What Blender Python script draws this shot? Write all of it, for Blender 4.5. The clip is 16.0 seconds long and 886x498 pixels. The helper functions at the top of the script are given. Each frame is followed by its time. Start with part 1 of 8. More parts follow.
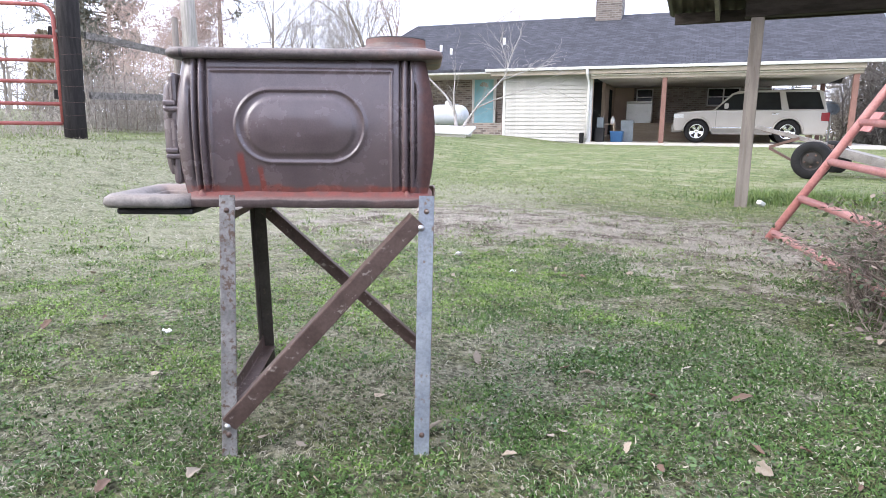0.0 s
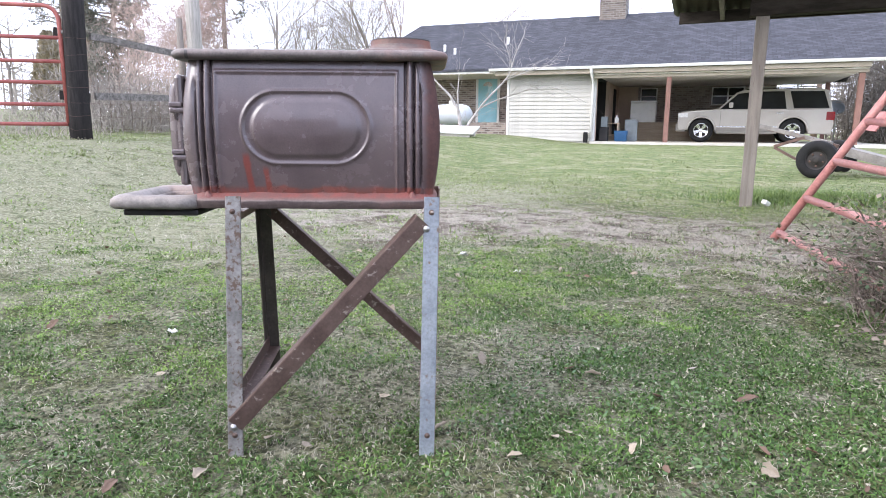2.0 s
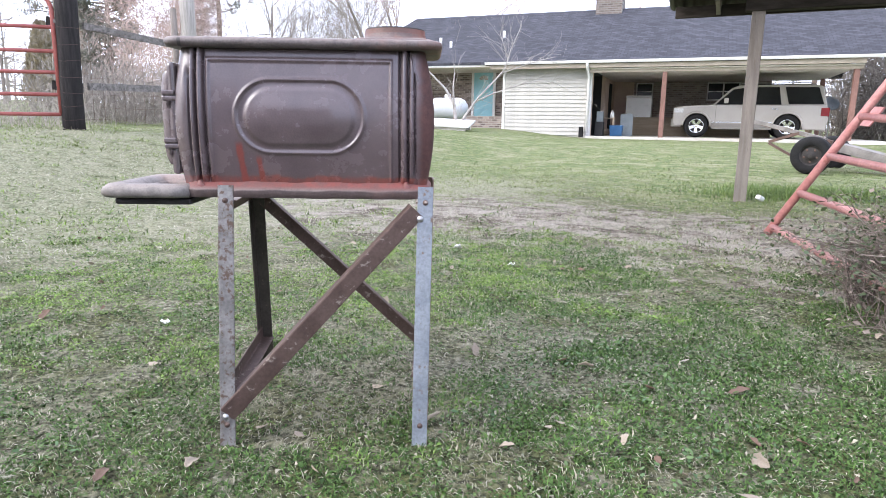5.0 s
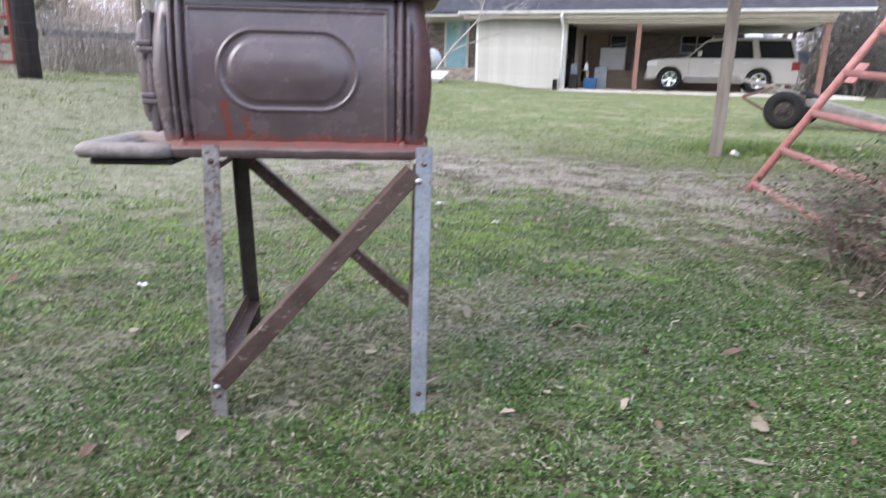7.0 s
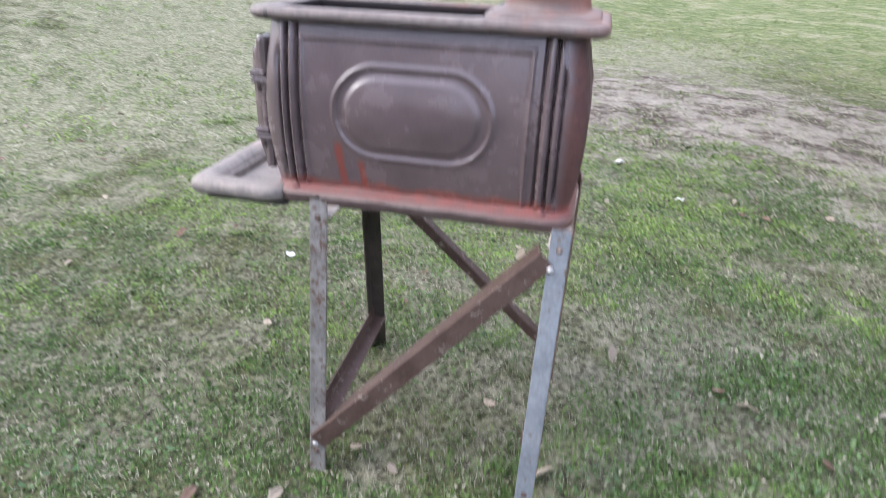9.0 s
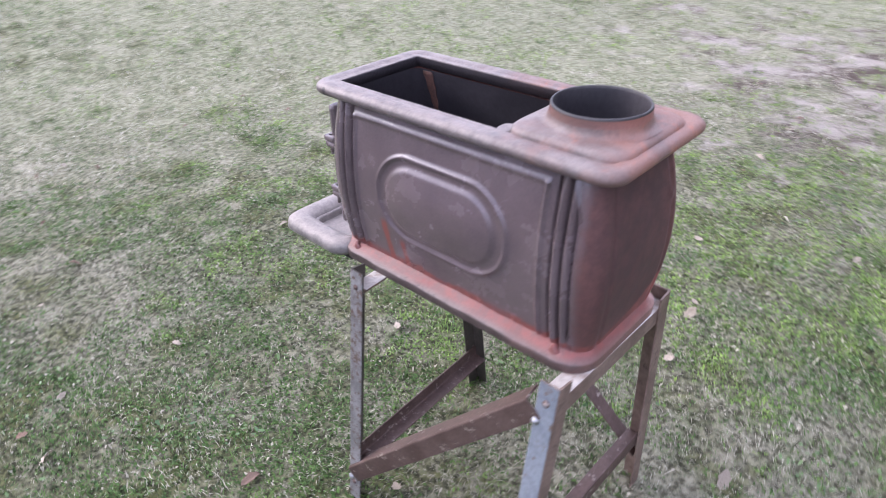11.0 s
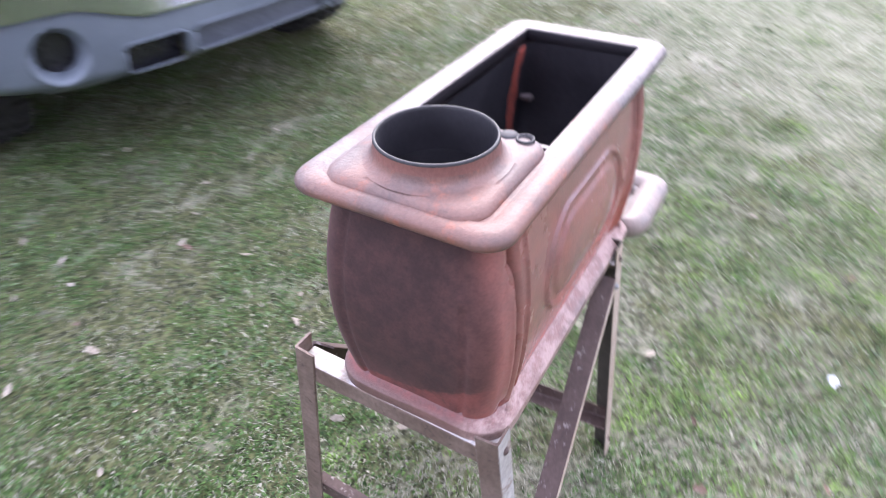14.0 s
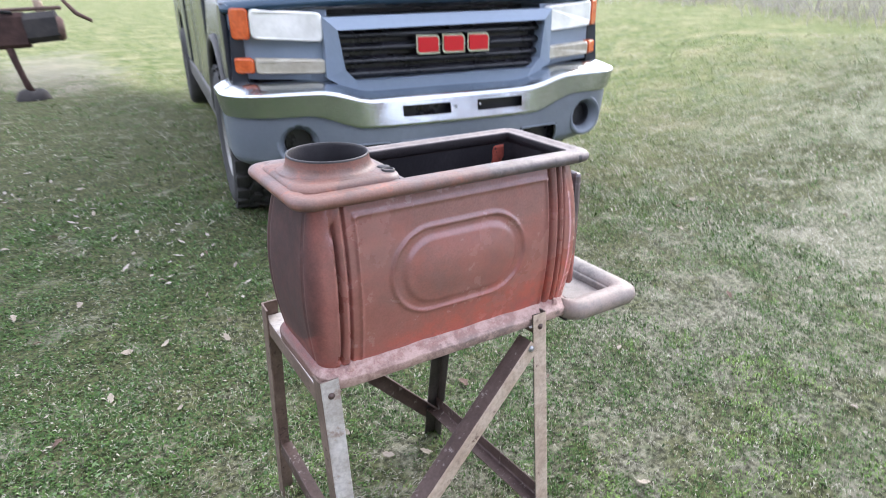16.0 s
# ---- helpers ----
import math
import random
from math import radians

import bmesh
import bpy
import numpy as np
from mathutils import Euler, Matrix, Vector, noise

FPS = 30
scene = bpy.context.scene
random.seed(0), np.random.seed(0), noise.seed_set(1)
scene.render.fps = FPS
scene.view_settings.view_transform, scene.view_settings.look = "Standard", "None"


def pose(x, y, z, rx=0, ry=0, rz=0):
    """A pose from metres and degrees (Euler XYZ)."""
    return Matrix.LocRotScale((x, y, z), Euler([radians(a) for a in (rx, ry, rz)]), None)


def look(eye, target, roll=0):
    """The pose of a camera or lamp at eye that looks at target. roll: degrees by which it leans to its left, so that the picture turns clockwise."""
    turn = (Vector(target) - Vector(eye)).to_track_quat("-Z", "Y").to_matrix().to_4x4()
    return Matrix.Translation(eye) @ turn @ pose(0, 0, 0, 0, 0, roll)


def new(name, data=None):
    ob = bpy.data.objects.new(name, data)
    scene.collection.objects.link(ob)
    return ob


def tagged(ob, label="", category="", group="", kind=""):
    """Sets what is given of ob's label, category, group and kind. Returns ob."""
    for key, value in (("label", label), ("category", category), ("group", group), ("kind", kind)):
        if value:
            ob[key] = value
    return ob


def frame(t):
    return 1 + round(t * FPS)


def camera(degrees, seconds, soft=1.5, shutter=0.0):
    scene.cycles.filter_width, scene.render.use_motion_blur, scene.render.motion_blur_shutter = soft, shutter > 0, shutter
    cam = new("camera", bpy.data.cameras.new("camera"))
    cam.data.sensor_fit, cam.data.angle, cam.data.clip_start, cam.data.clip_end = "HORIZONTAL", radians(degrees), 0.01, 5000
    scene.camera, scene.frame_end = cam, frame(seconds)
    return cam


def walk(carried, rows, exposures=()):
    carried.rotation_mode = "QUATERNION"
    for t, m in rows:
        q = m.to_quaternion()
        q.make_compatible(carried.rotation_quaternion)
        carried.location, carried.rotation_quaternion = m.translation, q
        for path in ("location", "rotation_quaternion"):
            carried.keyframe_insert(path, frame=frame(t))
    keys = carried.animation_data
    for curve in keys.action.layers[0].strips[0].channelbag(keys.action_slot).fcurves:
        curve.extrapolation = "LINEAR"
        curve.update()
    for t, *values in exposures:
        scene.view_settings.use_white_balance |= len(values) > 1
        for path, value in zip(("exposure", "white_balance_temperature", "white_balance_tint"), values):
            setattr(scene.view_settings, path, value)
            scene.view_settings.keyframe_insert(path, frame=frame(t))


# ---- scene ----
cam = camera(69.7, 16.0, soft=0.85, shutter=0.75)
PATH = [
    (0, (0.271, -1.558, 0.701), (0.324, 0.408, 0.333), 0.5),
    (0.5, (0.267, -1.556, 0.7), (0.327, 0.407, 0.324), 1.2),
    (1, (0.266, -1.557, 0.702), (0.321, 0.409, 0.339), 0.8),
    (1.5, (0.268, -1.557, 0.704), (0.32, 0.409, 0.343), 0.8),
    (2, (0.268, -1.559, 0.704), (0.309, 0.406, 0.335), 0.4),
    (2.5, (0.268, -1.559, 0.699), (0.31, 0.405, 0.324), 0.9),
    (3, (0.269, -1.559, 0.7), (0.316, 0.406, 0.327), 0.7),
    (3.5, (0.269, -1.558, 0.697), (0.318, 0.404, 0.315), 0.8),
    (6, (0.272, -1.558, 0.696), (0.351, 0.403, 0.308), 0.6),
    (6.5, (0.264, -1.552, 0.698), (0.444, 0.402, 0.31), 1.1),
    (7, (0.214, -1.498, 0.705), (0.362, 0.426, 0.177), 1.3),
    (7.5, (0.18, -1.453, 0.816), (0.213, 0.462, 0.205), 3.5),
    (8, (0.228, -1.344, 0.850), (0.135, 0.572, 0.257), 3.7),
    (8.5, (0.265, -1.25, 0.855), (0.0, 0.649, 0.271), 3.0),
    (9, (0.293, -1.155, 0.983), (-0.105, 0.597, 0.104), 2.0),
    (9.5, (0.35, -1.102, 1.146), (-0.2, 0.612, 0.275), 1.4),
    (9.7, (0.371, -1.09, 1.157), (-0.267, 0.571, 0.243), 0.1),
    (11.8, (0.736, -0.466, 1.238), (-0.68, 0.412, 0.131), -1.6),
    (12, (0.75, -0.397, 1.239), (-0.718, 0.377, 0.123), -1.9),
    (12.5, (0.833, -0.202, 1.243), (-0.725, 0.148, 0.039), -1.4),
    (13, (0.795, -0.04, 1.232), (-0.803, 0.039, 0.032), -0.9),
    (13.5, (0.746, 0.111, 1.242), (-0.81, -0.063, -0.001), 0.4),
    (14, (0.728, 0.322, 1.227), (-0.631, -0.489, 0.005), -1.1),
    (14.5, (0.738, 0.508, 1.226), (-0.566, -0.611, 0.203), -0.4),
    (15, (0.714, 0.682, 1.227), (-0.51, -0.539, 0.222), -0.8),
    (15.5, (0.626, 0.859, 1.201), (-0.429, -0.576, 0.29), -1.3),
    (16, (0.591, 0.992, 1.169), (-0.391, -0.57, 0.396), 0.1),
]
walk(cam, [(t, look(eye, target, roll)) for t, eye, target, roll in PATH], [(0, 0.09, 6500, 10), (5.8, 0.09, 6500, 10), (6.5, -0.05, 6500, 10), (7, -0.15, 6490, 10), (7.5, -0.03, 6490, 10), (8, 0.02, 6500, 10), (9.0, 0.05, 6500, 10), (9.5, 0.08, 6270, 16), (9.7, 0.08, 6260, 17), (11.8, 0.12, 6220, 21), (12.5, 0.25, 6110, 23), (13, 0.28, 6090, 24), (13.5, 0.40, 6120, 22), (14.5, 0.54, 6180, 15), (15.5, 0.27, 6510, 10), (16, 0.21, 6440, 9)])

# ---- light ----
world = bpy.data.worlds.new("overcast_sky")
scene.world = world
world.use_nodes = True
wn, wl = world.node_tree.nodes, world.node_tree.links
sky = wn.new("ShaderNodeTexSky")
sky.sky_type, sky.sun_disc = "NISHITA", False
sky.sun_elevation, sky.sun_rotation = radians(33), radians(249)
sky.air_density, sky.dust_density, sky.ozone_density = 1.0, 6.0, 1.0
cloud = wn.new("ShaderNodeMixRGB")
cloud.inputs[0].default_value = 0.78
cloud.inputs[2].default_value = (7.75, 8.25, 10.3, 1)
wl.new(sky.outputs[0], cloud.inputs[1])
wl.new(cloud.outputs[0], wn["Background"].inputs[0])
wn["Background"].inputs[1].default_value = 0.332
sun = new("sun", bpy.data.lights.new("sun", "SUN"))
sun.data.energy, sun.data.angle, sun.data.color = 2.1, radians(30), (1.0, 0.975, 0.95)
sun.matrix_world = look((-8, -3, 5.6), (0, 0, 0))

# ---- materials ----
def nodes_of(name):
    m = bpy.data.materials.new(name)
    m.use_nodes = True
    return m, m.node_tree.nodes, m.node_tree.links, m.node_tree.nodes["Principled BSDF"]


def noise_node(n, l, vec, scale, detail=6, rough=0.6):
    k = n.new("ShaderNodeTexNoise")
    k.inputs["Scale"].default_value, k.inputs["Detail"].default_value, k.inputs["Roughness"].default_value = scale, detail, rough
    l.new(vec, k.inputs["Vector"])
    return k.outputs["Fac"]


def ramp_node(n, l, fac, a, b):
    k = n.new("ShaderNodeMapRange")
    k.interpolation_type = "SMOOTHSTEP"
    k.inputs["From Min"].default_value, k.inputs["From Max"].default_value = a, b
    l.new(fac, k.inputs["Value"])
    return k.outputs["Result"]


def mix_node(n, l, fac, a, b, how="MIX"):
    k = n.new("ShaderNodeMixRGB")
    k.blend_type = how
    for i, v in enumerate((fac, a, b)):
        if isinstance(v, (int, float)):
            k.inputs[i].default_value = v if i == 0 else (v, v, v, 1)
        elif isinstance(v, tuple):
            k.inputs[i].default_value = (*v, 1)
        else:
            l.new(v, k.inputs[i])
    return k.outputs[0]


def math_node(n, l, op, a, b=0.0):
    k = n.new("ShaderNodeMath")
    k.operation = op
    for i, v in enumerate((a, b)):
        if isinstance(v, (int, float)):
            k.inputs[i].default_value = v
        else:
            l.new(v, k.inputs[i])
    return k.outputs[0]


def bump_node(n, l, height, strength, distance=0.005):
    k = n.new("ShaderNodeBump")
    k.inputs["Strength"].default_value, k.inputs["Distance"].default_value = strength, distance
    l.new(height, k.inputs["Height"])
    return k.outputs[0]


def mat(name, c1, c2, scale=6.0, fine=80.0, rough=0.7, metal=0.0, bump=0.3, dist=0.004, wear=None, wear_at=(0.6, 0.7), stretch=(1, 1, 1), vary=0.0, spec=0.5, grain=0.28):
    """A surface with large stains c1 to c2, fine grain, relief and, if given, worn spots."""
    m, n, l, b = nodes_of(name)
    tc = n.new("ShaderNodeTexCoord").outputs["Object"]
    mp = n.new("ShaderNodeMapping")
    mp.inputs["Scale"].default_value = stretch
    l.new(tc, mp.inputs["Vector"])
    vec = mp.outputs[0]
    big, small = noise_node(n, l, vec, scale), noise_node(n, l, vec, fine, 4)
    col = mix_node(n, l, ramp_node(n, l, big, 0.35, 0.65), c1, c2)
    col = mix_node(n, l, ramp_node(n, l, small, 0.3, 0.75), col, mix_node(n, l, 1.0, col, (1 - grain, 1 - grain, 1 - grain), "MULTIPLY"))
    if wear:
        w = noise_node(n, l, vec, scale * 3.1, 9, 0.7)
        col = mix_node(n, l, ramp_node(n, l, w, *wear_at), col, wear)
    if vary:
        oi = n.new("ShaderNodeObjectInfo").outputs["Random"]
        col = mix_node(n, l, 1.0, col, mix_node(n, l, oi, (1 - vary, 1 - vary, 1 - vary), (1.0, 1.0, 1.0)), "MULTIPLY")
    l.new(col, b.inputs["Base Color"])
    b.inputs["Metallic"].default_value = metal
    b.inputs["Specular IOR Level"].default_value = spec
    r = n.new("ShaderNodeMapRange")
    r.inputs["To Min"].default_value, r.inputs["To Max"].default_value = max(rough - 0.12, 0.02), min(rough + 0.12, 1)
    l.new(big, r.inputs["Value"])
    l.new(r.outputs[0], b.inputs["Roughness"])
    if bump:
        l.new(bump_node(n, l, small, bump, dist), b.inputs["Normal"])
    return m


def plain(name, c, rough=0.5, metal=0.0, emit=0.0, glass=0.0):
    m, n, l, b = nodes_of(name)
    b.inputs["Base Color"].default_value = (*c, 1)
    b.inputs["Roughness"].default_value, b.inputs["Metallic"].default_value = rough, metal
    b.inputs["Transmission Weight"].default_value = glass
    return m


def stove_iron():
    """Dark cast iron, dusty at the shoulders, red with rust along the foot and over the far side."""
    m, n, l, b = nodes_of("stove_iron")
    tc = n.new("ShaderNodeTexCoord").outputs["Object"]
    sep = n.new("ShaderNodeSeparateXYZ")
    l.new(tc, sep.inputs[0])
    x, y, z = sep.outputs
    big, mid, small = noise_node(n, l, tc, 9), noise_node(n, l, tc, 34, 8, 0.7), noise_node(n, l, tc, 260, 3)
    iron = mix_node(n, l, ramp_node(n, l, big, 0.35, 0.7), (0.091, 0.069, 0.073), (0.132, 0.100, 0.104))
    brown = mix_node(n, l, ramp_node(n, l, mid, 0.35, 0.7), (0.080, 0.038, 0.034), (0.125, 0.058, 0.050))
    red = mix_node(n, l, ramp_node(n, l, mid, 0.35, 0.7), (0.150, 0.050, 0.043), (0.215, 0.072, 0.060))
    # rust spreads over the side that lay turned to the weather
    far = math_node(n, l, "ADD", math_node(n, l, "MULTIPLY", y, 1.6), math_node(n, l, "MULTIPLY", x, 1.75))
    far = math_node(n, l, "ADD", far, math_node(n, l, "MULTIPLY", math_node(n, l, "SUBTRACT", big, 0.5), 0.35))
    end = ramp_node(n, l, math_node(n, l, "ADD", x, math_node(n, l, "MULTIPLY", math_node(n, l, "SUBTRACT", mid, 0.5), 0.02)), 0.246, 0.268)
    col = mix_node(n, l, math_node(n, l, "MAXIMUM", ramp_node(n, l, far, 0.27, 0.56), math_node(n, l, "MULTIPLY", end, 0.9)), iron, brown)
    # the flue end faces away from the light: shade put into its brown, but for its far corner and its foot
    end_shade = math_node(n, l, "ADD", math_node(n, l, "ABSOLUTE", math_node(n, l, "ADD", y, 0.012)), math_node(n, l, "MULTIPLY", math_node(n, l, "SUBTRACT", big, 0.5), 0.05))
    end_shade = math_node(n, l, "MULTIPLY", ramp_node(n, l, end_shade, 0.125, 0.050), ramp_node(n, l, math_node(n, l, "ADD", z, math_node(n, l, "MULTIPLY", math_node(n, l, "SUBTRACT", big, 0.5), 0.05)), 0.560, 0.625))
    col = mix_node(n, l, math_node(n, l, "MULTIPLY", math_node(n, l, "MULTIPLY", end_shade, end), 0.85), col, mix_node(n, l, ramp_node(n, l, mid, 0.35, 0.7), (0.044, 0.026, 0.025), (0.072, 0.037, 0.034)))
    # red bleeds up from the foot
    low = math_node(n, l, "SUBTRACT", z, math_node(n, l, "MULTIPLY", math_node(n, l, "SUBTRACT", big, 0.5), 0.035))
    low = math_node(n, l, "SUBTRACT", low, math_node(n, l, "MULTIPLY", math_node(n, l, "SUBTRACT", mid, 0.5), 0.012))
    low = math_node(n, l, "SUBTRACT", low, math_node(n, l, "MULTIPLY", ramp_node(n, l, y, 0.0, 0.13), 0.06))
    foot = ramp_node(n, l, low, 0.577, 0.569)
    foot = math_node(n, l, "MULTIPLY", foot, math_node(n, l, "ADD", 0.6, math_node(n, l, "MULTIPLY", ramp_node(n, l, mid, 0.40, 0.56), 0.4)))
    col = mix_node(n, l, foot, col, red)
    flank = math_node(n, l, "MULTIPLY", ramp_node(n, l, x, 0.288, 0.262), ramp_node(n, l, x, -0.284, -0.262))
    dusky = mix_node(n, l, ramp_node(n, l, big, 0.3, 0.7), (0.285, 0.104, 0.084), (0.345, 0.142, 0.116))
    over = ramp_node(n, l, math_node(n, l, "ADD", y, math_node(n, l, "MULTIPLY", math_node(n, l, "SUBTRACT", big, 0.5), 0.05)), 0.070, 0.105)
    over = math_node(n, l, "MULTIPLY", math_node(n, l, "MULTIPLY", flank, over), math_node(n, l, "ADD", 0.82, math_node(n, l, "MULTIPLY", ramp_node(n, l, mid, 0.35, 0.65), 0.18)))
    # grey-brown handling over the medallion and towards the top
    worn = noise_node(n, l, tc, 7, 5, 0.6)
    worn = math_node(n, l, "ADD", worn, math_node(n, l, "MULTIPLY", math_node(n, l, "SUBTRACT", z, 0.70), 0.9))
    dusky = mix_node(n, l, math_node(n, l, "MULTIPLY", ramp_node(n, l, worn, 0.46, 0.66), 0.50), dusky, (0.215, 0.128, 0.112))
    col = mix_node(n, l, over, col, dusky)
    # fresh primer low on that side
    fresh = math_node(n, l, "ADD", z, math_node(n, l, "ADD", math_node(n, l, "MULTIPLY", x, 0.22), math_node(n, l, "MULTIPLY", math_node(n, l, "SUBTRACT", big, 0.5), 0.16)))
    fresh = math_node(n, l, "MULTIPLY", ramp_node(n, l, fresh, 0.660, 0.585), ramp_node(n, l, y, 0.085, 0.102))
    fresh = math_node(n, l, "MULTIPLY", fresh, math_node(n, l, "ADD", 0.45, math_node(n, l, "MULTIPLY", ramp_node(n, l, mid, 0.42, 0.60), 0.55)))
    col = mix_node(n, l, math_node(n, l, "MULTIPLY", fresh, 0.75), col, (0.50, 0.112, 0.080))
    # grey dust on the corner by the fire door
    col = mix_node(n, l, math_node(n, l, "MULTIPLY", math_node(n, l, "MULTIPLY", ramp_node(n, l, x, -0.225, -0.262), ramp_node(n, l, y, 0.08, 0.0)), 0.28), col, (0.165, 0.142, 0.138))
    # two runs of red primer on the dark side
    front = ramp_node(n, l, y, -0.08, -0.10)
    for at, half, top in ((-0.137, 0.010, 0.648), (-0.098, 0.008, 0.618)):
        dx = math_node(n, l, "ABSOLUTE", math_node(n, l, "SUBTRACT", math_node(n, l, "ADD", x, math_node(n, l, "MULTIPLY", math_node(n, l, "SUBTRACT", z, 0.6), 0.12)), at))
        dx = math_node(n, l, "ADD", dx, math_node(n, l, "MULTIPLY", math_node(n, l, "SUBTRACT", mid, 0.5), 0.012))
        run = math_node(n, l, "MULTIPLY", ramp_node(n, l, dx, half, half * 0.4), ramp_node(n, l, z, top + 0.006, top - 0.01))
        col = mix_node(n, l, math_node(n, l, "MULTIPLY", math_node(n, l, "MULTIPLY", run, front), 0.8), col, (0.21, 0.050, 0.038))
    col = mix_node(n, l, ramp_node(n, l, small, 0.35, 0.7), col, mix_node(n, l, 1.0, col, (0.86, 0.86, 0.86), "MULTIPLY"))
    l.new(col, b.inputs["Base Color"])
    b.inputs["Specular Tint"].default_value = (0.90, 0.92, 1.0, 1)
    b.inputs["Sheen Weight"].default_value, b.inputs["Sheen Roughness"].default_value = 0.06, 0.45
    b.inputs["Sheen Tint"].default_value = (0.85, 0.62, 0.56, 1)
    gloss = math_node(n, l, "ADD", math_node(n, l, "ADD", math_node(n, l, "MULTIPLY", big, 0.34), math_node(n, l, "MULTIPLY", mid, 0.10)), 0.03)
    l.new(math_node(n, l, "ADD", gloss, math_node(n, l, "MULTIPLY", end, 0.42)), b.inputs["Roughness"])
    l.new(math_node(n, l, "SUBTRACT", 0.75, math_node(n, l, "MULTIPLY", end, 0.52)), b.inputs["Specular IOR Level"])
    l.new(bump_node(n, l, math_node(n, l, "ADD", small, math_node(n, l, "MULTIPLY", mid, 0.25)), 0.18, 0.0012), b.inputs["Normal"])
    return m


def dusty_iron(name, c1, c2, c3, red_over=None, pale_far=None, spots=None):
    m, n, l, b = nodes_of(name)
    tc = n.new("ShaderNodeTexCoord").outputs["Object"]
    sep = n.new("ShaderNodeSeparateXYZ")
    l.new(tc, sep.inputs[0])
    x, y, z = sep.outputs
    big, mid, small = noise_node(n, l, tc, 11), noise_node(n, l, tc, 45, 8, 0.7), noise_node(n, l, tc, 240, 3)
    col = mix_node(n, l, ramp_node(n, l, mid, 0.35, 0.68), c1, c2)
    far = math_node(n, l, "ADD", math_node(n, l, "MULTIPLY", y, 1.6), math_node(n, l, "MULTIPLY", x, 1.6))
    far = math_node(n, l, "ADD", far, math_node(n, l, "MULTIPLY", math_node(n, l, "SUBTRACT", big, 0.5), 1.2))
    col = mix_node(n, l, ramp_node(n, l, far, 0.0, 0.5), col, c3)
    if spots:
        # fresh rust in flecks, and dark handled patches
        fleck = noise_node(n, l, tc, 23, 9, 0.72)
        col = mix_node(n, l, math_node(n, l, "MULTIPLY", math_node(n, l, "MULTIPLY", ramp_node(n, l, fleck, 0.54, 0.63), ramp_node(n, l, far, 0.05, 0.5)), 0.65), col, spots)
        col = mix_node(n, l, math_node(n, l, "MULTIPLY", ramp_node(n, l, noise_node(n, l, tc, 15, 6, 0.6), 0.48, 0.62), 0.5), col, (0.095, 0.070, 0.065))
    nrm = n.new("ShaderNodeSeparateXYZ")
    l.new(n.new("ShaderNodeNewGeometry").outputs["Normal"], nrm.inputs[0])
    # dust on upward faces; the sheen of the -y rim is put into its colour
    dust = math_node(n, l, "MULTIPLY", ramp_node(n, l, nrm.outputs[2], 0.15, 0.85), ramp_node(n, l, mid, 0.15, 0.60))
    dust = math_node(n, l, "MULTIPLY", dust, math_node(n, l, "ADD", 0.07, math_node(n, l, "MULTIPLY", ramp_node(n, l, far, 0.30, -0.10), 0.30)))
    col = mix_node(n, l, dust, col, (0.34, 0.275, 0.240))
    if red_over:
        edge = math_node(n, l, "ADD", z, math_node(n, l, "MULTIPLY", math_node(n, l, "SUBTRACT", mid, 0.5), 0.014))
        col = mix_node(n, l, math_node(n, l, "MULTIPLY", ramp_node(n, l, edge, red_over - 0.004, red_over + 0.006), 0.85), col, mix_node(n, l, ramp_node(n, l, mid, 0.35, 0.62), (0.235, 0.060, 0.050), (0.150, 0.058, 0.052)))
    if spots:
        # soot over the inner edge of the opening
        inner = math_node(n, l, "MULTIPLY", ramp_node(n, l, z, 0.8695, 0.8660), ramp_node(n, l, math_node(n, l, "ABSOLUTE", y), 0.0985, 0.0955))
        col = mix_node(n, l, math_node(n, l, "MULTIPLY", math_node(n, l, "MULTIPLY", inner, ramp_node(n, l, math_node(n, l, "ABSOLUTE", x), 0.2600, 0.2575)), 0.9), col, (0.030, 0.026, 0.030))
        far_end = math_node(n, l, "MULTIPLY", ramp_node(n, l, z, 0.8695, 0.8660), ramp_node(n, l, math_node(n, l, "ABSOLUTE", math_node(n, l, "ADD", x, 0.256)), 0.0045, 0.0030))
        col = mix_node(n, l, math_node(n, l, "MULTIPLY", far_end, 0.9), col, (0.030, 0.026, 0.030))
    if pale_far:
        col = mix_node(n, l, math_node(n, l, "MULTIPLY", ramp_node(n, l, math_node(n, l, "ADD", y, math_node(n, l, "MULTIPLY", math_node(n, l, "SUBTRACT", big, 0.5), 0.05)), 0.06, 0.112), math_node(n, l, "ADD", 0.30, math_node(n, l, "MULTIPLY", ramp_node(n, l, noise_node(n, l, tc, 28, 7, 0.75), 0.40, 0.58), 0.60))), col, pale_far)
    col = mix_node(n, l, ramp_node(n, l, small, 0.35, 0.7), col, mix_node(n, l, 1.0, col, (0.86, 0.86, 0.86), "MULTIPLY"))
    l.new(col, b.inputs["Base Color"])
    l.new(math_node(n, l, "ADD", math_node(n, l, "MULTIPLY", big, 0.3), 0.36), b.inputs["Roughness"])
    l.new(bump_node(n, l, math_node(n, l, "ADD", small, mid), 0.4, 0.0018), b.inputs["Normal"])
    return m


DIRT_AT, DIRT_TURN, DIRT_SIZE = (2.0, 2.85), -0.38, (3.1, 1.55)


